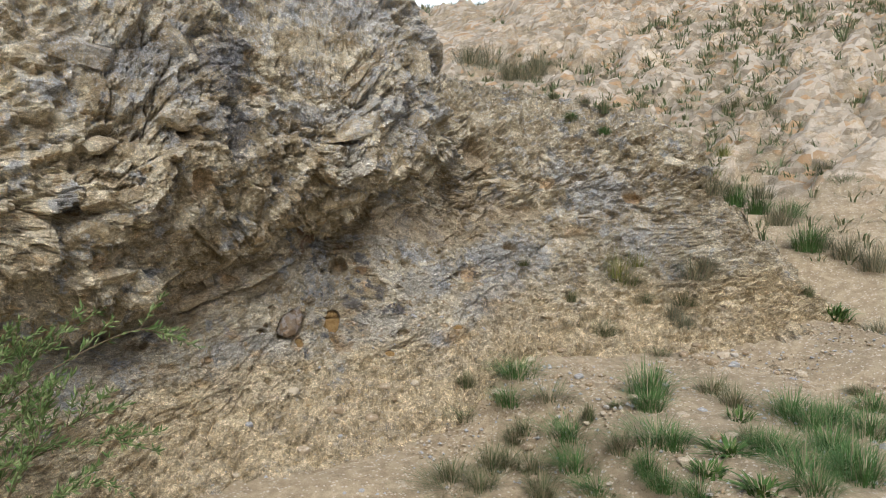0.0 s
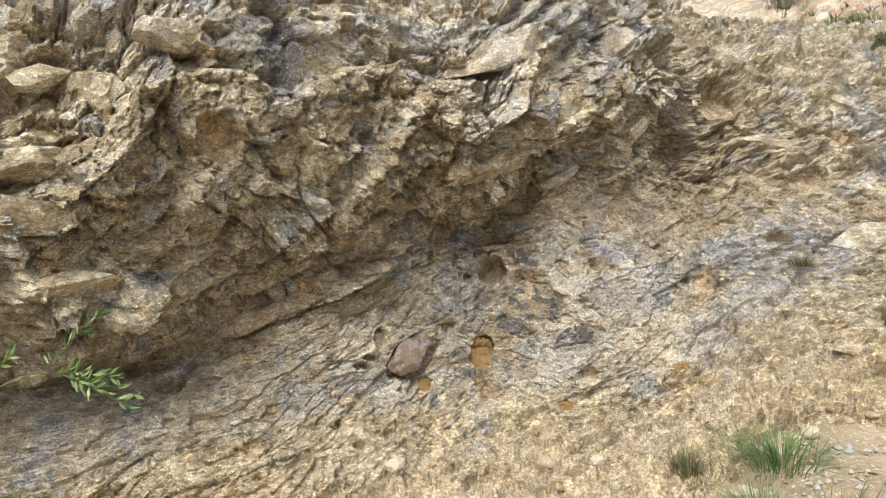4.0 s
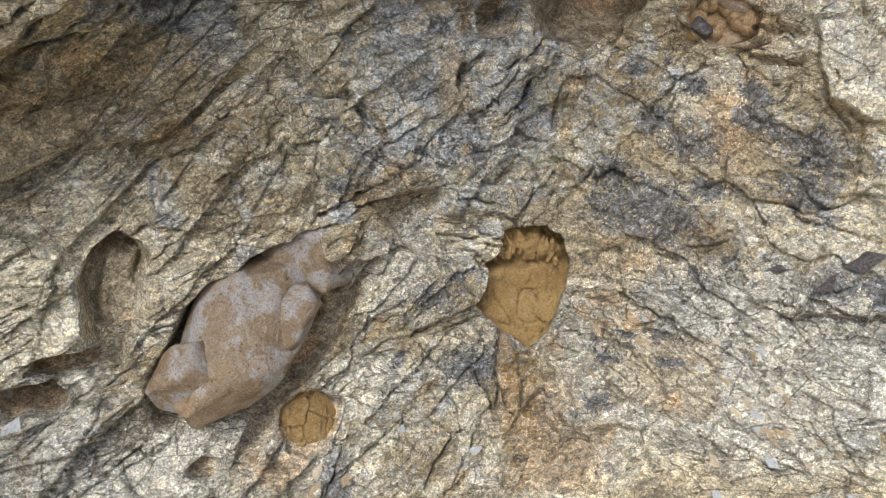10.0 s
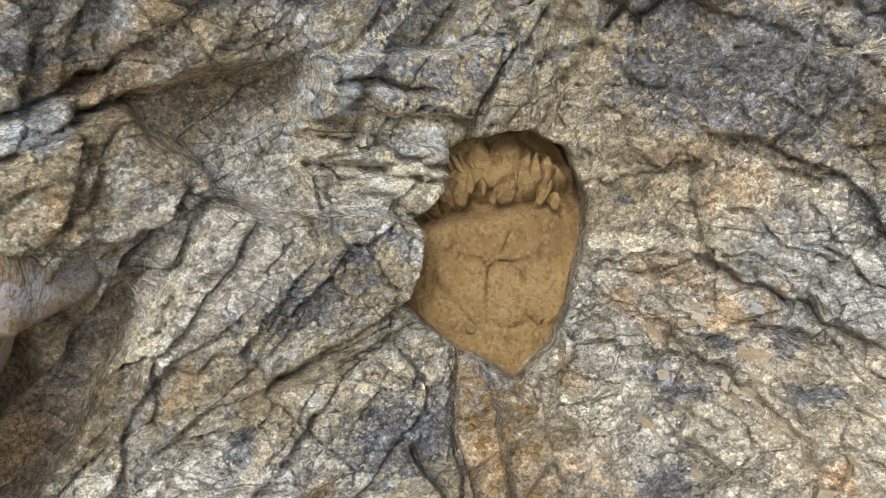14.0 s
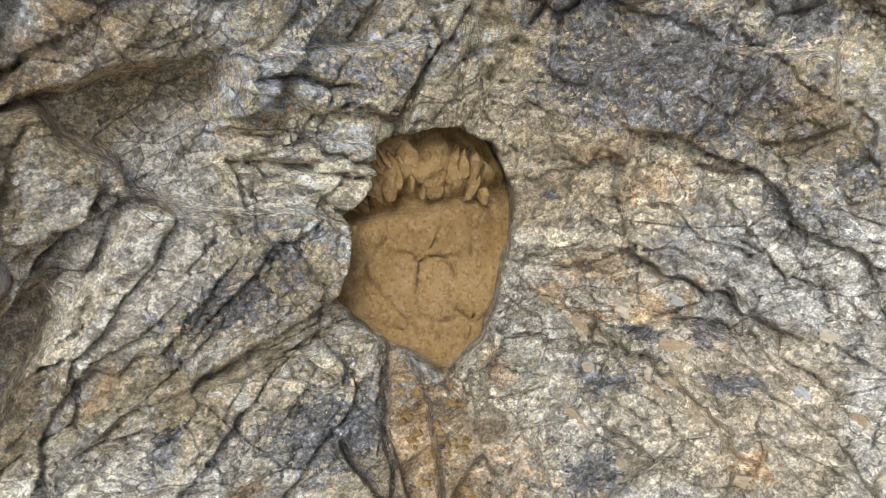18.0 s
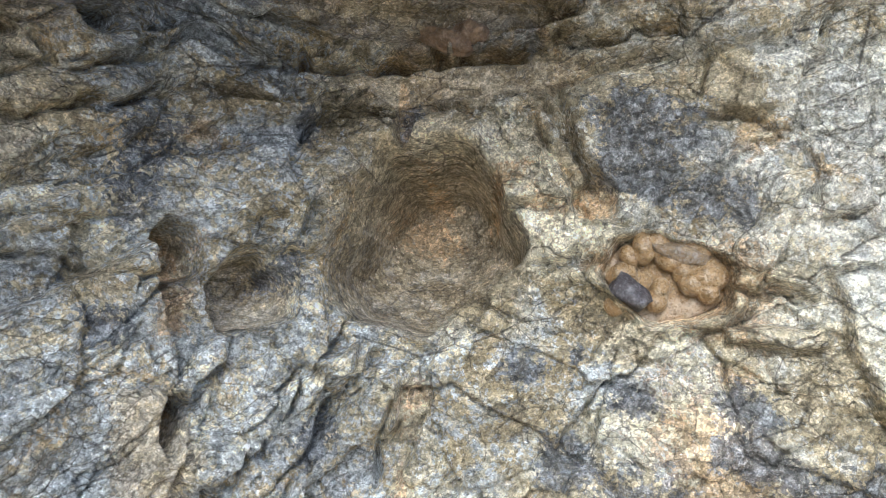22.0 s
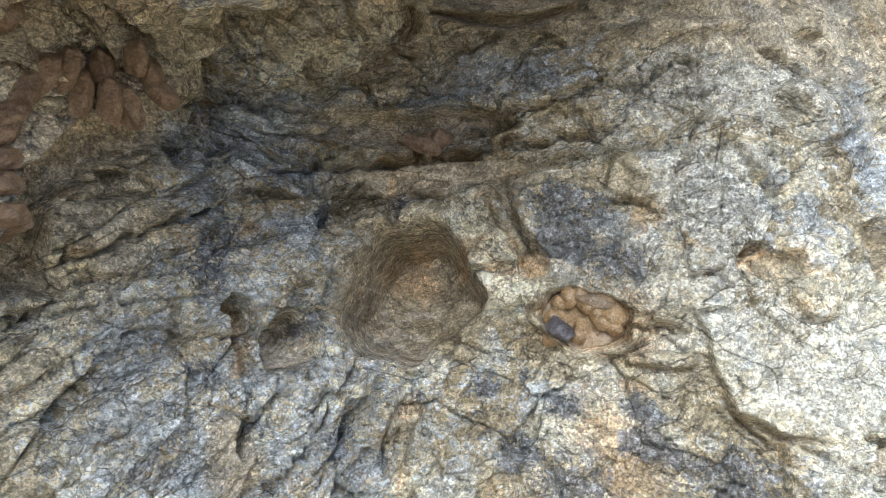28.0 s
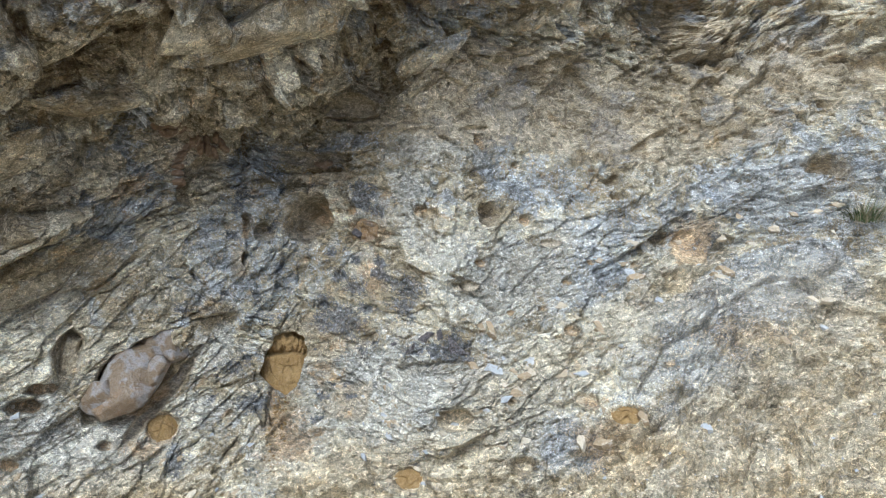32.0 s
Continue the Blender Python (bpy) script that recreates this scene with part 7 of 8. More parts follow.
def block(x_, y_, z_, wide, high, proud, turn):
    """A broken block of the cliff that stands out of its face, with the same crust as the rock round it."""
    bm = bmesh.new()
    seed = int(abs(x_ * 7919 + z_ * 104729)) % 9973
    rounded(bm, (wide, high, proud * 1.7), 4.0, 0.03, 15, seed, 4, (0.50, 0.90), 1.0)
    for f in bm.faces:
        f.smooth = False
    m = on_face((x_, y_, z_), turn, proud * 0.85)
    ob = part("rock_block", bm, ROCK, cliff, "", m)
    pts = np.array([m @ v_.co for v_ in ob.data.vertices])
    reach = max(wide, high) * 1.4 + 0.02
    k = np.where((abs(BASE[:, 0] - x_) < reach) & (abs(BASE[:, 2] - z_) < reach) & (abs(BASE[:, 1] - y_) < reach + 0.1))[0]
    k = k[:: max(1, len(k) // 1500)]
    if len(k):
        near = np.array([k[np.argmin(((BASE[k] - q) ** 2).sum(1))] for q in pts[::1]])
        for key, values in MASKS.items():
            ob.data.attributes.new(key, "FLOAT", "POINT").data.foreach_set("value", values[near].astype(np.float32))


CHIPS = [slab_mesh("rock_flake", 300 + i, 4 + i % 3, 0.22 + 0.05 * (i % 5), FLAKE) for i in range(14)]
rng = np.random.default_rng(4)


def chip_on(index, size, turn, tip, lean, sink, mesh, name, parent, label=""):
    """One piece on the cliff's surface at vertex index."""
    z = Vector(OUT[index]).normalized()
    x_ = Vector((0, 0, 1)).cross(z)
    x_ = (-x_ if x_.x < 0 else x_).normalized()
    m = Matrix((x_, z.cross(x_), z)).transposed().to_4x4()
    ob = new(name, mesh)
    ob.parent = parent
    ob.matrix_basis = (Matrix.Translation(Vector(SURFACE[index]) - z * sink) @ m @ Matrix.Rotation(radians(turn), 4, "Z")
                       @ Matrix.Rotation(radians(tip), 4, "X") @ Matrix.Rotation(radians(lean), 4, "Y") @ Matrix.Diagonal((size, size, size, 1)))
    return tagged(ob, label)


def scatter(count, x0, x1, v0, v1, low, high, sink=0.3):
    pool = np.where((BASE[:, 0] > x0) & (BASE[:, 0] < x1) & (LEVEL > v0) & (LEVEL < v1))[0]
    for i in rng.choice(pool, count):
        size = float(rng.uniform(low, high))
        turn = (45 if BASE[i, 0] < 0.05 else -25) + rng.normal(0, 22)
        chip_on(int(i), size, turn, float(rng.normal(0, 9)), float(rng.normal(0, 7)), size * 0.16, CHIPS[int(rng.integers(14))], "rock_flake", cliff)


scatter(90, 0.10, 0.62, 2.2, 3.1, 0.005, 0.014)
scatter(60, -0.60, 0.0, 1.6, 2.8, 0.006, 0.020)
scatter(90, 0.50, 1.60, 1.9, 3.6, 0.010, 0.030)
scatter(30, -1.20, -0.45, 2.0, 3.6, 0.010, 0.024)
# dark shards beside each other right of the clay
SHARD = slab_mesh("dark_flake", 401, 3, 0.22, DARK)
SHARD2 = slab_mesh("dark_flake", 402, 4, 0.25, DARK)
for spot, size, turn, mesh in (((0.458, -0.118, 0.128), 0.042, -38, SHARD), ((0.395, -0.105, 0.145), 0.026, 20, SHARD2), ((0.357, -0.105, 0.115), 0.020, 60, SHARD), ((0.318, -0.077, 0.118), 0.016, 10, SHARD2), ((0.425, -0.10, 0.15), 0.020, 75, SHARD2)):
    chip_on(int(np.argmin(((BASE - spot) ** 2).sum(1))), size, turn, 8, -6, 0.0, mesh, "dark_flake", cliff, "dark glossy flint flake")


# ---- loose stones ----
def rest_height(x_, y_):
    """Top of the ground or of the low cliff at a place."""
    z = float(ground_height(np.array([x_]), np.array([y_]))[0])
    near = (abs(SURFACE[:, 0] - x_) < 0.03) & (abs(SURFACE[:, 1] - y_) < 0.03) & (LEVEL < 2.9)
    return max(z, float(SURFACE[near, 2].mean())) if near.any() else z


STONES = []
for i in range(8):
    bm = bmesh.new()
    rounded(bm, (1.0, 0.8, 0.55), 3.0, 0.12, 12, 500 + i, 2)
    for f in bm.faces:
        f.smooth = False
    me = bpy.data.meshes.new("stone")
    bm.to_mesh(me)
    bm.free()
    me.materials.append(FLAKE)
    STONES.append(me)
for i in range(150):
    x_, y_ = float(rng.uniform(-1.0, 2.8)), float(rng.uniform(-2.6, -0.5))
    size = float(rng.uniform(0.2, 1.0) ** 2 * 0.04 + 0.008)
    ob = tagged(new("stone", STONES[i % 8]), "pale angular stone lying on the sandy slope", "stone", "loose stones on the slope")
    ob.matrix_basis = Matrix.Translation((x_, y_, rest_height(x_, y_) + size * 0.2)) @ Matrix.Rotation(float(rng.uniform(0, 6)), 4, "Z") @ Matrix.Diagonal((size, size, size, 1))


def crumbs(name, label, places_, sizes, material):
    """Many small angular bits as one mesh."""
    shape = np.array([(1, 0, 0), (-0.8, 0.3, 0.1), (0.1, 0.9, 0), (-0.1, -0.8, 0.1), (0.1, 0.1, 0.7), (0, 0, -0.6)])
    tri = np.array([(0, 2, 4), (2, 1, 4), (1, 3, 4), (3, 0, 4), (2, 0, 5), (1, 2, 5), (3, 1, 5), (0, 3, 5)])
    n = len(places_)
    turn = rng.uniform(0, 6.28, n)
    c, s = np.cos(turn), np.sin(turn)
    stretch = rng.uniform(0.5, 1.2, (n, 1, 3))
    q = shape[None] * stretch
    q = np.stack([q[..., 0] * c[:, None] - q[..., 1] * s[:, None], q[..., 0] * s[:, None] + q[..., 1] * c[:, None], q[..., 2]], -1)
    q = q * np.asarray(sizes)[:, None, None] + np.asarray(places_)[:, None]
    me = bpy.data.meshes.new(name)
    me.from_pydata(q.reshape(-1, 3).tolist(), [], (tri[None] + 6 * np.arange(n)[:, None, None]).reshape(-1, 3).tolist())
    me.materials.append(material)
    return tagged(new(name, me), label, "gravel", kind="stuff")


px, py = rng.uniform(-1.6, 3.6, 22000), rng.uniform(-3.2, -0.2, 22000)
fy, fz = foot(px)
keep = py < fy + 0.02
px, py = px[keep], py[keep]
crumbs("gravel", "fine pale gravel scattered over the sandy slope", np.stack([px, py, ground_height(px, py) + 0.012 * lumps(np.stack([px, py], 1), 11, 102)], 1), rng.uniform(0.08, 1.0, len(px)) ** 2.2 * 0.020, GRAVEL)
pool = np.where((LEVEL > 1.0) & (LEVEL < 2.05) & (BASE[:, 0] > -1.4) & (BASE[:, 0] < 3.0))[0]
pick = rng.choice(pool, 5000)
crumbs("scree", "small rock chips lying on the low slope", SURFACE[pick], rng.uniform(0.002, 0.007, len(pick)), GRAVEL)
spill = np.where((abs(BASE[:, 0] - 0.035) < 0.022) & (BASE[:, 2] < -0.03) & (BASE[:, 2] > -0.26) & (LEVEL > 2))[0]
pick = rng.choice(spill, 160)
crumbs("clay_crumbs", "ochre clay crumbs spilled below the clay plug", SURFACE[pick] + OUT[pick] * 0.002, rng.uniform(0.0015, 0.005, len(pick)), CLAY)


def blocks():
    block(-0.038, -0.281, 0.811, 0.0969, 0.0592, 0.030, 25)
    block(0.398, 0.087, 0.772, 0.1219, 0.0352, 0.020, 35)
    block(-0.258, -0.224, 0.683, 0.1366, 0.0273, 0.020, 10)
    block(-0.393, -0.196, 0.508, 0.1304, 0.0403, 0.018, 15)
    block(-0.435, -0.182, 0.297, 0.1228, 0.0368, 0.016, 12)
    block(-0.249, -0.076, 0.363, 0.1167, 0.0337, 0.014, 22)
    block(1.172, 0.331, 0.442, 0.1270, 0.0635, 0.014, 0)
    block(0.315, 0.096, 0.611, 0.0970, 0.0222, 0.012, 12)
    block(1.055, 0.475, 0.689, 0.0992, 0.0992, 0.014, 0)
    block(-0.199, -0.341, 0.961, 0.3220, 0.1180, 0.050, 36)
    block(0.418, -0.093, 1.086, 0.3520, 0.1173, 0.045, 38)
    block(0.095, -0.202, 0.815, 0.2490, 0.0815, 0.035, 35)
    block(-1.076, -0.961, 0.803, 0.1660, 0.1162, 0.050, 5)
    block(-1.300, -1.083, 0.650, 0.1410, 0.0784, 0.050, 0)
    block(-1.291, -1.089, 0.797, 0.1091, 0.0530, 0.040, 0)
    block(-1.142, -0.984, 0.998, 0.1145, 0.0736, 0.045, 0)
    block(-0.571, -0.578, 1.133, 0.2342, 0.1366, 0.050, 15)
    block(0.140, -0.255, 1.296, 0.2873, 0.1105, 0.050, 25)
    block(-0.973, -0.717, 0.579, 0.1853, 0.0667, 0.040, 20)
    block(-1.028, -0.614, 0.383, 0.2129, 0.0581, 0.030, 25)
    block(-0.737, -0.392, 0.460, 0.2107, 0.0590, 0.030, 28)
    block(-0.448, -0.277, 0.556, 0.1980, 0.0616, 0.030, 25)
    block(-0.310, -0.350, 0.791, 0.1927, 0.0642, 0.030, 30)
    block(0.794, 0.298, 0.994, 0.2388, 0.0637, 0.030, 40)
    block(-1.271, -0.959, 0.441, 0.1501, 0.0567, 0.030, 10)
    block(-0.939, -0.883, 1.198, 0.1368, 0.0684, 0.040, 5)
    block(-0.299, -0.335, 1.324, 0.2349, 0.0854, 0.045, 10)
    block(0.709, 0.175, 1.388, 0.1782, 0.1273, 0.045, 30)
    block(-0.502, -0.220, 0.331, 0.1348, 0.0449, 0.020, 28)
    block(-0.832, -0.361, 0.267, 0.1494, 0.0427, 0.020, 28)
    block(-1.161, -0.727, 0.324, 0.1478, 0.0444, 0.025, 22)
    block(-1.330, -0.496, 0.135, 0.1617, 0.0526, 0.030, 20)
    block(-0.682, -0.649, 0.895, 0.1142, 0.1142, 0.040, 0)
    block(-1.313, -1.022, 1.057, 0.0960, 0.0480, 0.045, 0)
    block(1.748, 1.289, 1.629, 0.2042, 0.1361, 0.040, -20)
    block(1.663, 0.690, 0.995, 0.2082, 0.0773, 0.040, -10)
    block(1.754, 0.413, 0.606, 0.1669, 0.0612, 0.030, 0)
    block(2.669, 0.534, 1.091, 0.2379, 0.1047, 0.050, 0)
    block(2.344, 0.457, 0.756, 0.2312, 0.0925, 0.040, 0)
    block(2.678, 0.300, 0.717, 0.2078, 0.1200, 0.050, 0)
    block(3.049, 0.285, 1.191, 0.2348, 0.0845, 0.050, -15)
    block(1.953, 0.335, 0.487, 0.2217, 0.0887, 0.040, 0)
    block(1.731, -0.191, 0.037, 0.2820, 0.0725, 0.050, -5)
    block(3.058, -0.974, -0.060, 0.1557, 0.1557, 0.090, 0)
    block(2.836, -1.093, -0.293, 0.1728, 0.0977, 0.070, 10)
    block(0.335, -0.784, -0.389, 0.0967, 0.1096, 0.050, 0)
    block(-0.268, -0.960, -0.478, 0.1171, 0.0351, 0.050, 0)
    block(2.051, 0.892, 1.271, 0.2405, 0.0866, 0.050, -30)
    block(1.596, 0.958, 1.441, 0.1885, 0.1225, 0.060, -40)
    block(0.361, 0.488, 2.006, 0.2398, 0.1599, 0.080, 20)
    block(-0.239, -0.066, 1.732, 0.1725, 0.1380, 0.070, 30)
    block(-1.000, -0.792, 1.611, 0.1639, 0.1366, 0.070, 0)
    block(-1.344, -0.924, 1.473, 0.1781, 0.1018, 0.070, 0)
    block(0.750, 0.375, 1.787, 0.1618, 0.2427, 0.070, 10)


blocks()


# ---- plants ----
def leaf_material(name, fresh, dry, share):
    m, tree, p, at = shader(name, 0.7)
    tone = tree.nodes.new("ShaderNodeNewGeometry").outputs["Random Per Island"]
    colour = blend(tree, span(tree, tone, share - 0.05, share + 0.05), fresh, dry)
    colour = blend(tree, span(tree, noise_of(tree, at, 30.0, 3), 0.4, 0.65, 0.0, 0.5), colour, tuple(0.6 * c for c in fresh))
    tree.links.new(colour, p.inputs["Base Color"])
    p.inputs["Subsurface Weight"].default_value = 0.0
    return m


GRASS = {"green": leaf_material("grass_green", (0.10, 0.205, 0.055), (0.20, 0.28, 0.10), 0.75),
         "dull": leaf_material("grass_dull", (0.125, 0.165, 0.065), (0.33, 0.29, 0.17), 0.6),
         "grey": leaf_material("grass_grey", (0.17, 0.19, 0.11), (0.42, 0.38, 0.26), 0.5),
         "yellow": leaf_material("weed_yellow", (0.20, 0.24, 0.06), (0.42, 0.38, 0.12), 0.6),
         "leafy": leaf_material("weed_leaf", (0.085, 0.17, 0.035), (0.16, 0.24, 0.06), 0.7)}
STRAW = leaf_material("dry_straw", (0.42, 0.35, 0.22), (0.55, 0.47, 0.32), 0.6)
BARK = leaf_material("twig_bark", (0.16, 0.12, 0.07), (0.22, 0.17, 0.10), 0.6)
KINDS = {"green": ("fresh green grass tuft growing on the sandy slope", 330), "dull": ("dull green grass tuft with dry blades on the slope", 240),
         "grey": ("grey-green feathery grass tuft on the stony slope", 260), "yellow": ("yellow-green flowering weed on the rocky slope", 130), "leafy": ("broad-leaved green weed growing on the slope", 75)}


def blades(count, height, width, spread, rng_, wide=0.0035, droop=0.6):
    """Curved tapering blades from one root: vertices and faces."""
    verts, faces = [], []
    for _ in range(count):
        a = rng_.uniform(0, 6.28)
        out = rng_.uniform(0.05, 1.0) ** 0.7 * spread
        tall = height * rng_.uniform(0.35, 1.05)
        root = Vector((math.cos(a), math.sin(a), 0)) * rng_.uniform(0, 0.28) * width
        way = Vector((math.cos(a + rng_.uniform(-0.6, 0.6)), math.sin(a + rng_.uniform(-0.6, 0.6)), 0))
        flat_ = Vector((-way.y, way.x, 0)) * wide * rng_.uniform(0.6, 1.2)
        base_i = len(verts)
        for k in range(5):
            f = k / 4
            c = root + way * out * width * 0.5 * f ** 1.5 + Vector((0, 0, tall * (f - droop * 0.5 * out / max(spread, 0.01) * f ** 2.4)))
            w = flat_ * (1 - f ** 1.5)
            verts += [c - w, c + w] if k < 4 else [c]
        for k in range(3):
            i = base_i + 2 * k
            faces.append((i, i + 1, i + 3, i + 2))
        faces.append((base_i + 6, base_i + 7, base_i + 8))
    return verts, faces


def tuft(x_, y_, z_, height, width, kind):
    rng_ = random.Random(int(x_ * 971 + y_ * 577) % 100000)
    root = tagged(new("grass_tuft" if kind in ("green", "dull", "grey") else "weed"), KINDS[kind][0], "grass" if kind in ("green", "dull", "grey") else "plant", "plants on the slope")
    z0 = rest_height(x_, y_)
    root.matrix_basis = Matrix.Translation((x_, y_, z0 - 0.01 if abs(z0 - z_) < 0.25 else z_ - 0.01))
    count = KINDS[kind][1]
    big = kind == "leafy"
    v_, f_ = blades(count, height * (0.6 if big else 0.95), width * (1.7 if not big else 1.5), 1.0, rng_, 0.009 if big else 0.0011 + 0.0035 * height, 1.1 if big else 1.15)
    for name, mat, (vv, ff) in (("foliage", GRASS[kind], (v_, f_)), ("dry_foliage", STRAW, blades(int(count * (0.1 if kind == "green" else 0.3)), height * 0.9, width * 1.25, 1.0, rng_, 0.0018, 1.0))):
        me = bpy.data.meshes.new(name)
        me.from_pydata(vv, [], ff)
        me.materials.append(mat)
        ob = new(name, me)
        ob.parent = root
    if kind in ("green", "dull", "yellow") and height > 0.1:
        for _ in range(7):
            vv, ff = blades(1, height * 2.0, width * 0.8, 0.7, rng_, 0.0012, 0.3)
            me = bpy.data.meshes.new("stalk")
            me.from_pydata(vv, [], ff)
            me.materials.append(STRAW)
            new("stalk", me).parent = root


def planting():
    tuft(2.391, 0.116, 0.277, 0.219, 0.310, "yellow")
    tuft(3.327, -0.078, 0.848, 0.300, 0.182, "green")
    tuft(3.492, -0.156, 0.793, 0.300, 0.227, "green")
    tuft(3.502, -0.377, 0.710, 0.290, 0.264, "grey")
    tuft(4.638, 0.324, 0.449, 0.460, 0.314, "green")
    tuft(3.247, 0.133, 1.091, 0.179, 0.279, "yellow")
    tuft(3.213, -0.007, 0.937, 0.301, 0.273, "grey")
    tuft(0.305, -1.652, -0.499, 0.173, 0.158, "dull")
    tuft(0.492, -1.896, -0.475, 0.138, 0.126, "dull")
    tuft(0.846, -1.983, -0.283, 0.168, 0.153, "dull")
    tuft(2.112, -2.063, -0.241, 0.190, 0.201, "green")
    tuft(2.450, -2.012, -0.227, 0.165, 0.180, "green")
    tuft(1.967, -1.912, -0.239, 0.226, 0.235, "green")
    tuft(1.572, -2.583, -0.261, 0.207, 0.236, "green")
    tuft(1.184, -2.729, -0.243, 0.165, 0.171, "green")
    tuft(1.581, -1.950, -0.229, 0.184, 0.140, "leafy")
    tuft(0.890, -1.649, -0.228, 0.123, 0.070, "dull")
    tuft(0.644, -1.356, -0.403, 0.129, 0.132, "dull")
    tuft(0.431, -1.519, -0.471, 0.212, 0.138, "dull")
    tuft(0.567, -1.665, -0.445, 0.148, 0.135, "dull")
    tuft(0.229, -1.499, -0.503, 0.179, 0.163, "dull")
    tuft(1.352, -2.310, -0.233, 0.163, 0.149, "green")
    tuft(1.237, -1.689, -0.192, 0.189, 0.172, "green")
    tuft(1.003, -2.136, -0.232, 0.164, 0.150, "green")
    tuft(2.952, 1.536, 1.828, 0.121, 0.176, "grey")
    tuft(2.856, 1.953, 1.913, 0.126, 0.115, "dull")
    tuft(2.902, 1.134, 1.686, 0.229, 0.104, "dull")
    tuft(2.534, 1.128, 1.585, 0.112, 0.102, "dull")
    tuft(2.698, 0.836, 1.460, 0.109, 0.109, "green")
    tuft(2.499, 2.268, 2.121, 0.386, 0.234, "grey")
    tuft(2.614, 1.892, 2.133, 0.371, 0.225, "grey")
    tuft(2.438, 0.033, 0.218, 0.145, 0.175, "dull")
    tuft(2.538, -0.315, 0.022, 0.230, 0.167, "grey")
    tuft(2.922, -0.229, 0.366, 0.191, 0.174, "grey")
    tuft(1.877, 0.041, 0.167, 0.139, 0.085, "dull")
    tuft(3.619, -0.809, 0.302, 0.183, 0.208, "leafy")
    tuft(4.751, -0.002, 0.395, 0.388, 0.303, "grey")
    tuft(3.773, -1.046, 0.078, 0.267, 0.243, "grey")
    tuft(3.440, -0.722, 0.213, 0.138, 0.083, "dull")
    tuft(0.913, -0.891, -0.179, 0.182, 0.265, "green")
    tuft(0.576, -0.879, -0.402, 0.107, 0.194, "dull")
    tuft(0.776, -1.078, -0.287, 0.173, 0.189, "green")
    tuft(0.888, -1.308, -0.208, 0.133, 0.272, "dull")
    tuft(0.689, -0.671, -0.280, 0.150, 0.102, "dull")
    tuft(1.412, -1.470, -0.196, 0.304, 0.245, "green")
    tuft(0.791, -1.655, -0.310, 0.182, 0.276, "green")
    tuft(0.703, -1.841, -0.391, 0.172, 0.235, "green")
    tuft(0.998, -2.046, -0.228, 0.168, 0.306, "green")
    tuft(0.192, -1.582, -0.510, 0.116, 0.343, "dull")
    tuft(0.521, -1.524, -0.447, 0.122, 0.222, "dull")
    tuft(1.852, -1.467, -0.218, 0.159, 0.192, "dull")
    tuft(2.415, -0.141, 0.087, 0.117, 0.128, "dull")
    tuft(1.918, -0.341, -0.049, 0.175, 0.159, "dull")
    tuft(2.821, -0.223, 0.258, 0.285, 0.303, "grey")
    tuft(2.671, -0.280, 0.097, 0.187, 0.255, "dull")
    tuft(1.774, -1.717, -0.227, 0.199, 0.180, "dull")
    tuft(1.905, -2.104, -0.252, 0.214, 0.278, "green")
    tuft(1.179, -2.288, -0.225, 0.134, 0.220, "leafy")
    tuft(1.294, -2.569, -0.242, 0.201, 0.274, "green")
    tuft(1.533, -2.664, -0.263, 0.227, 0.275, "green")
    tuft(1.415, -2.184, -0.232, 0.142, 0.155, "dull")
    tuft(0.826, -2.206, -0.308, 0.158, 0.144, "green")
    tuft(0.681, -2.051, -0.418, 0.108, 0.197, "green")
    tuft(2.529, -0.450, -0.040, 0.180, 0.164, "grey")
    tuft(0.708, -1.360, -0.359, 0.129, 0.147, "dull")
    tuft(0.527, -1.812, -0.458, 0.114, 0.129, "dull")
    tuft(0.938, -2.415, -0.250, 0.151, 0.137, "leafy")
    tuft(1.429, -2.333, -0.239, 0.164, 0.199, "green")
    tuft(3.540, -0.875, 0.269, 0.225, 0.245, "leafy")
    tuft(3.631, -1.153, 0.040, 0.217, 0.236, "grey")
    tuft(2.625, -1.792, -0.203, 0.088, 0.128, "dull")
    tuft(1.103, -1.587, -0.195, 0.048, 0.072, "dull")
    tuft(4.751, 0.298, 0.477, 0.346, 0.315, "grey")
    tuft(4.741, -0.287, 0.319, 0.427, 0.291, "grey")
    tuft(1.560, 0.217, 0.377, 0.093, 0.127, "dull")
    tuft(2.109, -0.691, -0.174, 0.105, 0.152, "dull")
    tuft(2.096, -2.264, -0.253, 0.210, 0.219, "green")
    tuft(1.706, -2.378, -0.256, 0.223, 0.228, "green")
    tuft(1.022, -2.626, -0.254, 0.143, 0.173, "leafy")
    tuft(0.846, -2.487, -0.304, 0.121, 0.155, "green")
    tuft(0.808, -2.319, -0.326, 0.153, 0.139, "green")
    tuft(2.073, 1.943, 2.159, 0.333, 0.550, "grey")
    tuft(1.726, 1.595, 2.104, 0.284, 0.309, "grey")
    tuft(2.335, 1.622, 2.016, 0.236, 0.375, "grey")
    tuft(2.560, 1.171, 1.616, 0.113, 0.123, "green")
    tuft(2.942, 1.237, 1.736, 0.081, 0.138, "green")
    tuft(2.711, 0.872, 1.489, 0.066, 0.075, "green")
    tuft(2.927, 2.069, 1.944, 0.077, 0.117, "green")
    tuft(2.347, 0.128, 0.277, 0.340, 0.221, "yellow")
    tuft(2.561, 0.129, 0.362, 0.197, 0.179, "yellow")
    tuft(3.351, 0.094, 1.265, 0.205, 0.140, "yellow")
    tuft(3.485, -0.184, 0.920, 0.199, 0.271, "grey")
    tuft(5.085, 0.968, 0.752, 0.319, 0.348, "green")
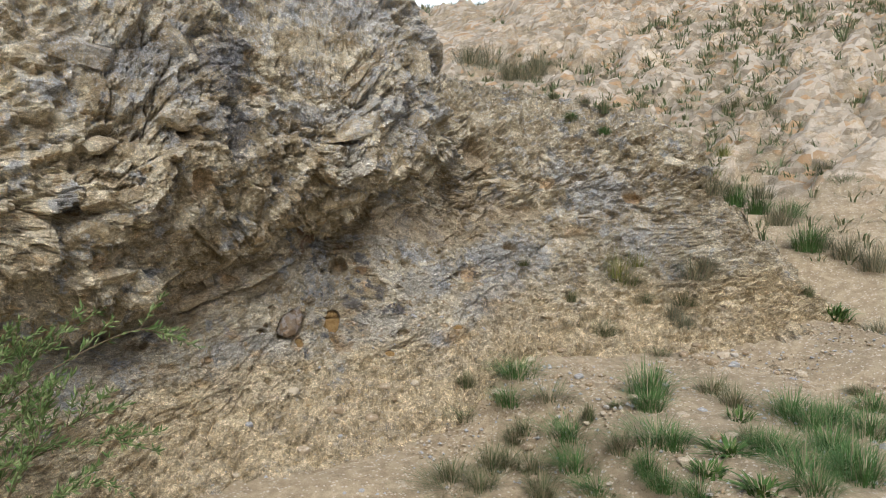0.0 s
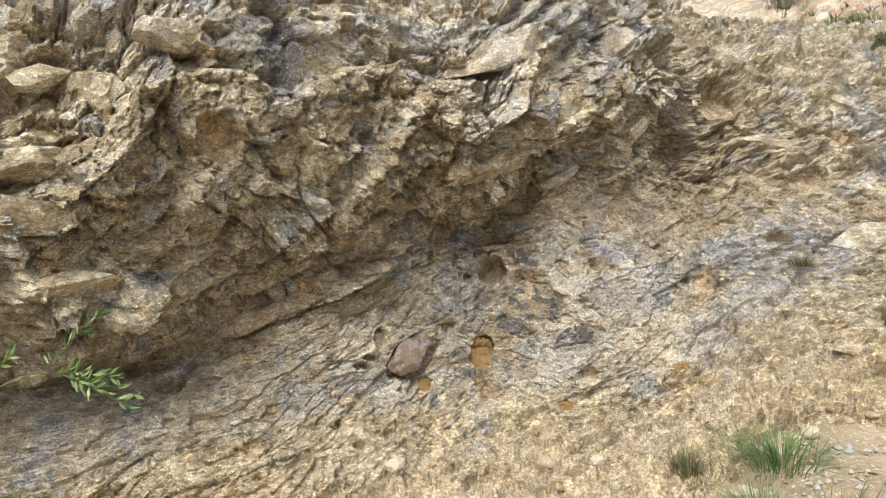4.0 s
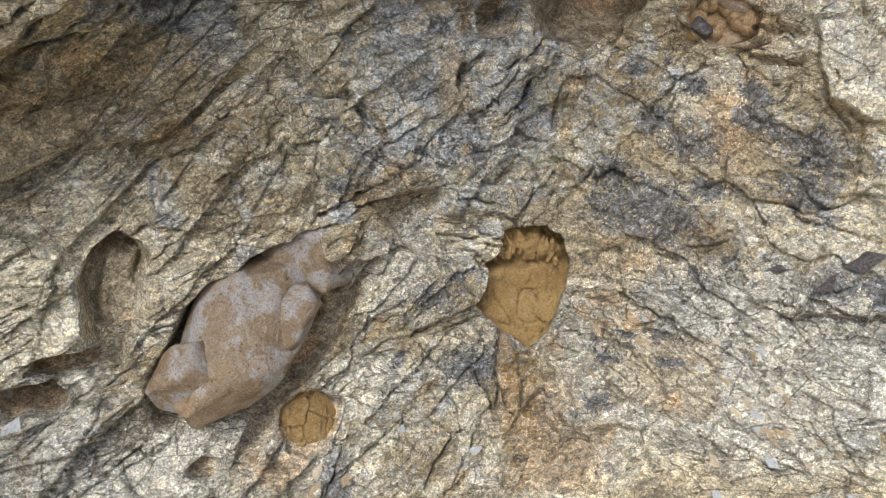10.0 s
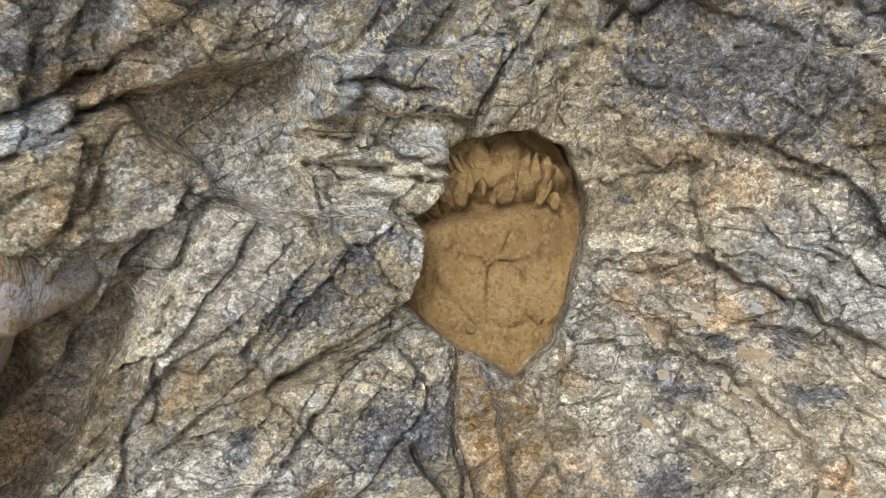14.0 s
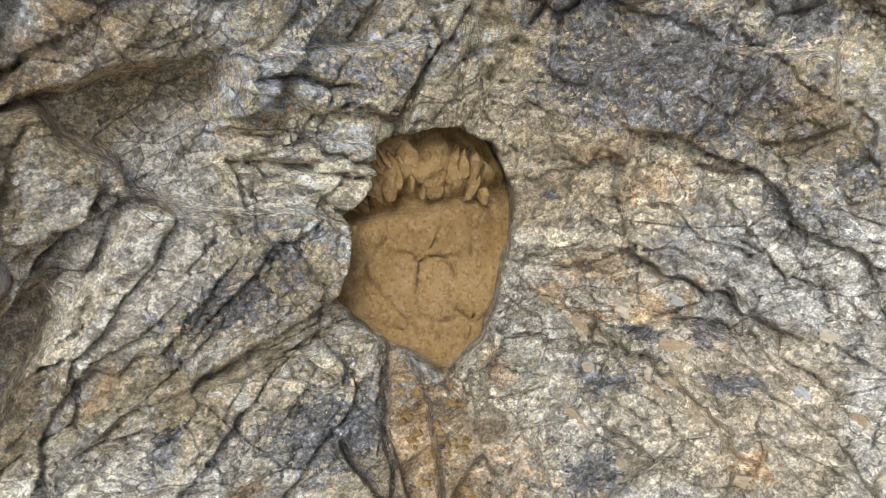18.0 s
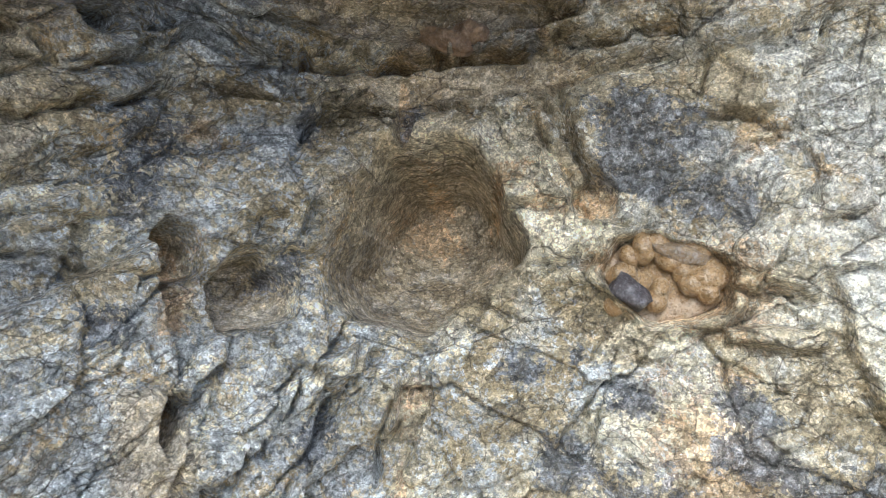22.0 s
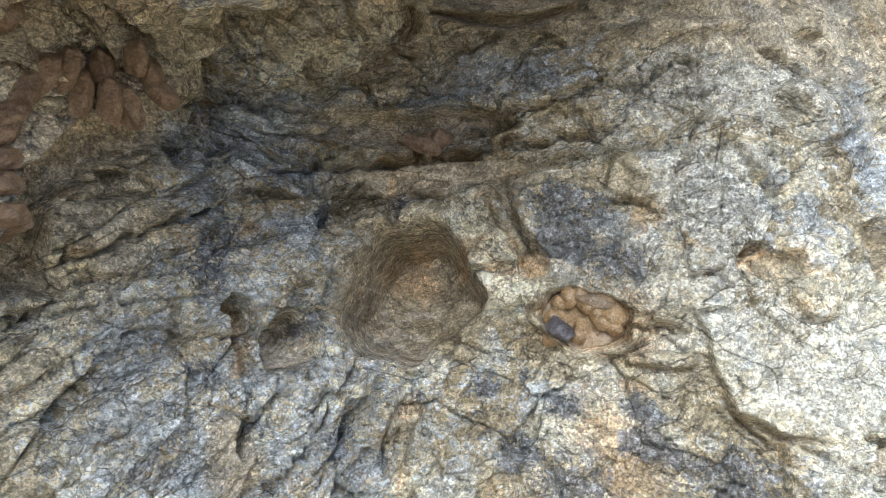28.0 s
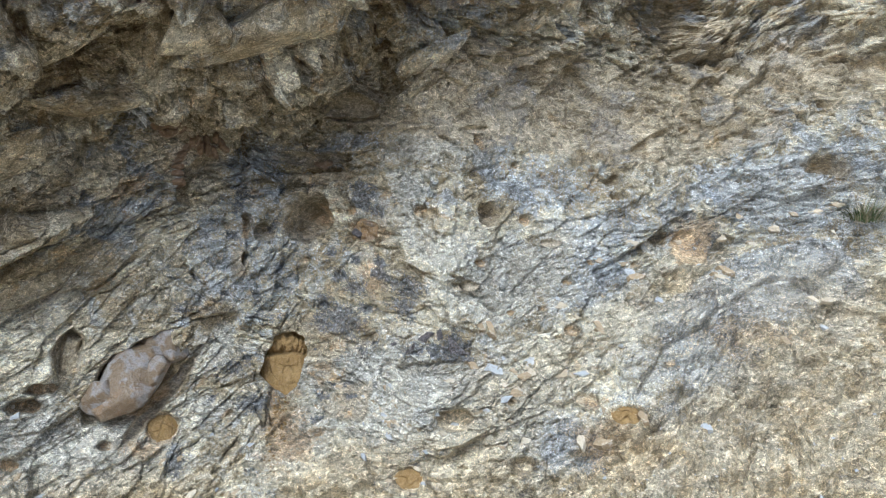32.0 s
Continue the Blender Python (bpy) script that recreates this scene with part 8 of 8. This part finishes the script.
    tuft(6.365, 1.627, 1.312, 0.218, 0.396, "grey")
    tuft(7.617, 4.367, 2.413, 0.290, 0.528, "dull")
    tuft(7.558, 3.424, 2.146, 0.269, 0.489, "dull")
    tuft(6.108, 1.114, 1.101, 0.272, 0.433, "green")


planting()


def limb(bm, points, thick):
    """A tapering round twig along points."""
    rows = []
    for i, c in enumerate(points):
        way = (points[min(i + 1, len(points) - 1)] - points[max(i - 1, 0)]).normalized()
        a = way.orthogonal().normalized()
        b = way.cross(a)
        r = thick * (1 - 0.75 * i / (len(points) - 1))
        rows.append([bm.verts.new(c + (a * math.cos(k * 1.0472) + b * math.sin(k * 1.0472)) * r) for k in range(6)])
    for p_, q_ in zip(rows, rows[1:]):
        for k in range(6):
            bm.faces.new((p_[k], p_[(k + 1) % 6], q_[(k + 1) % 6], q_[k]))


def smooth_line(points, n):
    knots = np.arange(len(points))
    return [Vector(c) for c in cubic(knots, np.array(points, float), np.linspace(0, len(points) - 1, n))]


def shrub():
    root = tagged(new("shrub"), "slender green shrub with narrow leaves in front of the cliff", "shrub")
    rng_ = random.Random(8)
    base = Vector((-1.95, -1.75, -0.72))
    root.location = base
    lines = [
        [(-1.78, -1.32, -0.01), (-1.67, -1.3, 0.02), (-1.49, -1.3, 0.21), (-1.29, -1.32, 0.36)],
        [(-1.78, -1.33, -0.1), (-1.67, -1.31, -0.03), (-1.43, -1.34, 0.15), (-1.17, -1.37, 0.27), (-1.03, -1.37, 0.23)],
        [(-1.79, -1.35, -0.41), (-1.67, -1.33, -0.34), (-1.51, -1.32, -0.22), (-1.28, -1.36, -0.19), (-1.08, -1.38, -0.25)],
        [(-1.78, -1.31, 0.12), (-1.67, -1.29, 0.15), (-1.55, -1.28, 0.21)],
        [(-1.66, -1.4, -0.41), (-1.55, -1.37, -0.2), (-1.47, -1.32, 0.1)],
        [(-1.78, -1.34, -0.23), (-1.63, -1.33, -0.11), (-1.49, -1.32, -0.04)],
        [(-1.80, -1.40, -0.50), (-1.62, -1.42, -0.46), (-1.42, -1.40, -0.36), (-1.26, -1.42, -0.34)],
        [(-1.80, -1.36, -0.30), (-1.60, -1.36, -0.24), (-1.40, -1.36, -0.10), (-1.20, -1.38, -0.04)],
        [(-1.82, -1.38, -0.55), (-1.66, -1.42, -0.56), (-1.50, -1.42, -0.52), (-1.36, -1.42, -0.52)],
    ]
    shrub_leaf = leaf_material("shrub_leaf", (0.14, 0.22, 0.065), (0.29, 0.36, 0.15), 0.6)
    for line in lines:
        bm = bmesh.new()
        leaf_v, leaf_f = [], []
        pts = smooth_line(line, 14)
        full = [base + (pts[0] - base) * f for f in (0.0, 0.5)] + pts
        limb(bm, [c - base for c in full], 0.0055)
        twigs = [(pts, 60)]
        for s_ in range(9):
            i = rng_.randint(1, 11)
            way = ((pts[i + 1] - pts[i]).normalized() + Vector((rng_.uniform(-0.7, 0.7), rng_.uniform(-0.6, 0.6), rng_.uniform(-0.1, 0.9)))).normalized()
            twig = [pts[i] + way * 0.20 * k / 6 + Vector((0, 0, -0.02 * (k / 6) ** 2)) for k in range(7)]
            limb(bm, [c - base for c in twig], 0.002)
            twigs.append((twig, 26))
        for pts_, count in twigs:
            for _ in range(count):
                f = rng_.uniform(0.1, 1) * (len(pts_) - 1.001)
                i = int(f)
                c = pts_[i].lerp(pts_[i + 1], f - i) - base
                along = (pts_[i + 1] - pts_[i]).normalized()
                out = (along * 0.8 + Vector((rng_.gauss(0, 0.6), rng_.gauss(0, 0.6), rng_.gauss(0.25, 0.5)))).normalized()
                wide = out.cross(Vector((rng_.gauss(0, 1), rng_.gauss(0, 1), 1.2))).normalized()
                size = rng_.uniform(0.022, 0.050)
                up = out.cross(wide) * size * 0.06
                k = len(leaf_v)
                leaf_v += [c, c + out * size * 0.45 + wide * size * 0.13 + up, c + out * size, c + out * size * 0.45 - wide * size * 0.13 + up, c + out * size * 0.5 - up]
                leaf_f += [(k, k + 4, k + 1), (k + 4, k + 2, k + 1), (k, k + 3, k + 4), (k + 4, k + 3, k + 2)]
        stem = part("stem", bm, BARK, root)
        me = bpy.data.meshes.new("foliage")
        me.from_pydata(leaf_v, [], leaf_f)
        me.materials.append(shrub_leaf)
        new("foliage", me).parent = stem


shrub()

# grass on the far hillside, as one
hv, hf = [], []
rng_ = random.Random(17)
spots = 0
while spots < 6500:
    x_, y_ = rng_.uniform(3.6, 26), rng_.uniform(-3, 26)
    c = np.array([[x_, y_]])
    if lumps(c, 0.45, 201)[0] + 0.35 * rng_.uniform(-1, 1) < -0.25 or x_ + 0.3 * y_ < 4.4:
        continue
    z_ = float(ground_height(c[:, 0], c[:, 1])[0])
    if z_ < -0.3 or (z_ > 0.5 and x_ < 4.0):
        continue
    far = math.hypot(x_ + 1.2, y_ + 4.7)
    vv, ff = blades(11, rng_.uniform(0.08, 0.22) * (1 + 0.02 * far), rng_.uniform(0.25, 0.6), 1.0, rng_, 0.003 + 0.0007 * far, 1.1)
    k = len(hv)
    hv += [q + Vector((x_, y_, z_ - 0.02)) for q in vv]
    hf += [tuple(k + i for i in f) for f in ff]
    spots += 1
me = bpy.data.meshes.new("hill_grass")
me.from_pydata(hv, [], hf)
me.materials.append(leaf_material("hill_grass", (0.17, 0.215, 0.10), (0.42, 0.40, 0.25), 0.65))
tagged(new("hill_grass", me), "grey-green and straw-coloured grass over the stony hillside", "grass", kind="stuff")
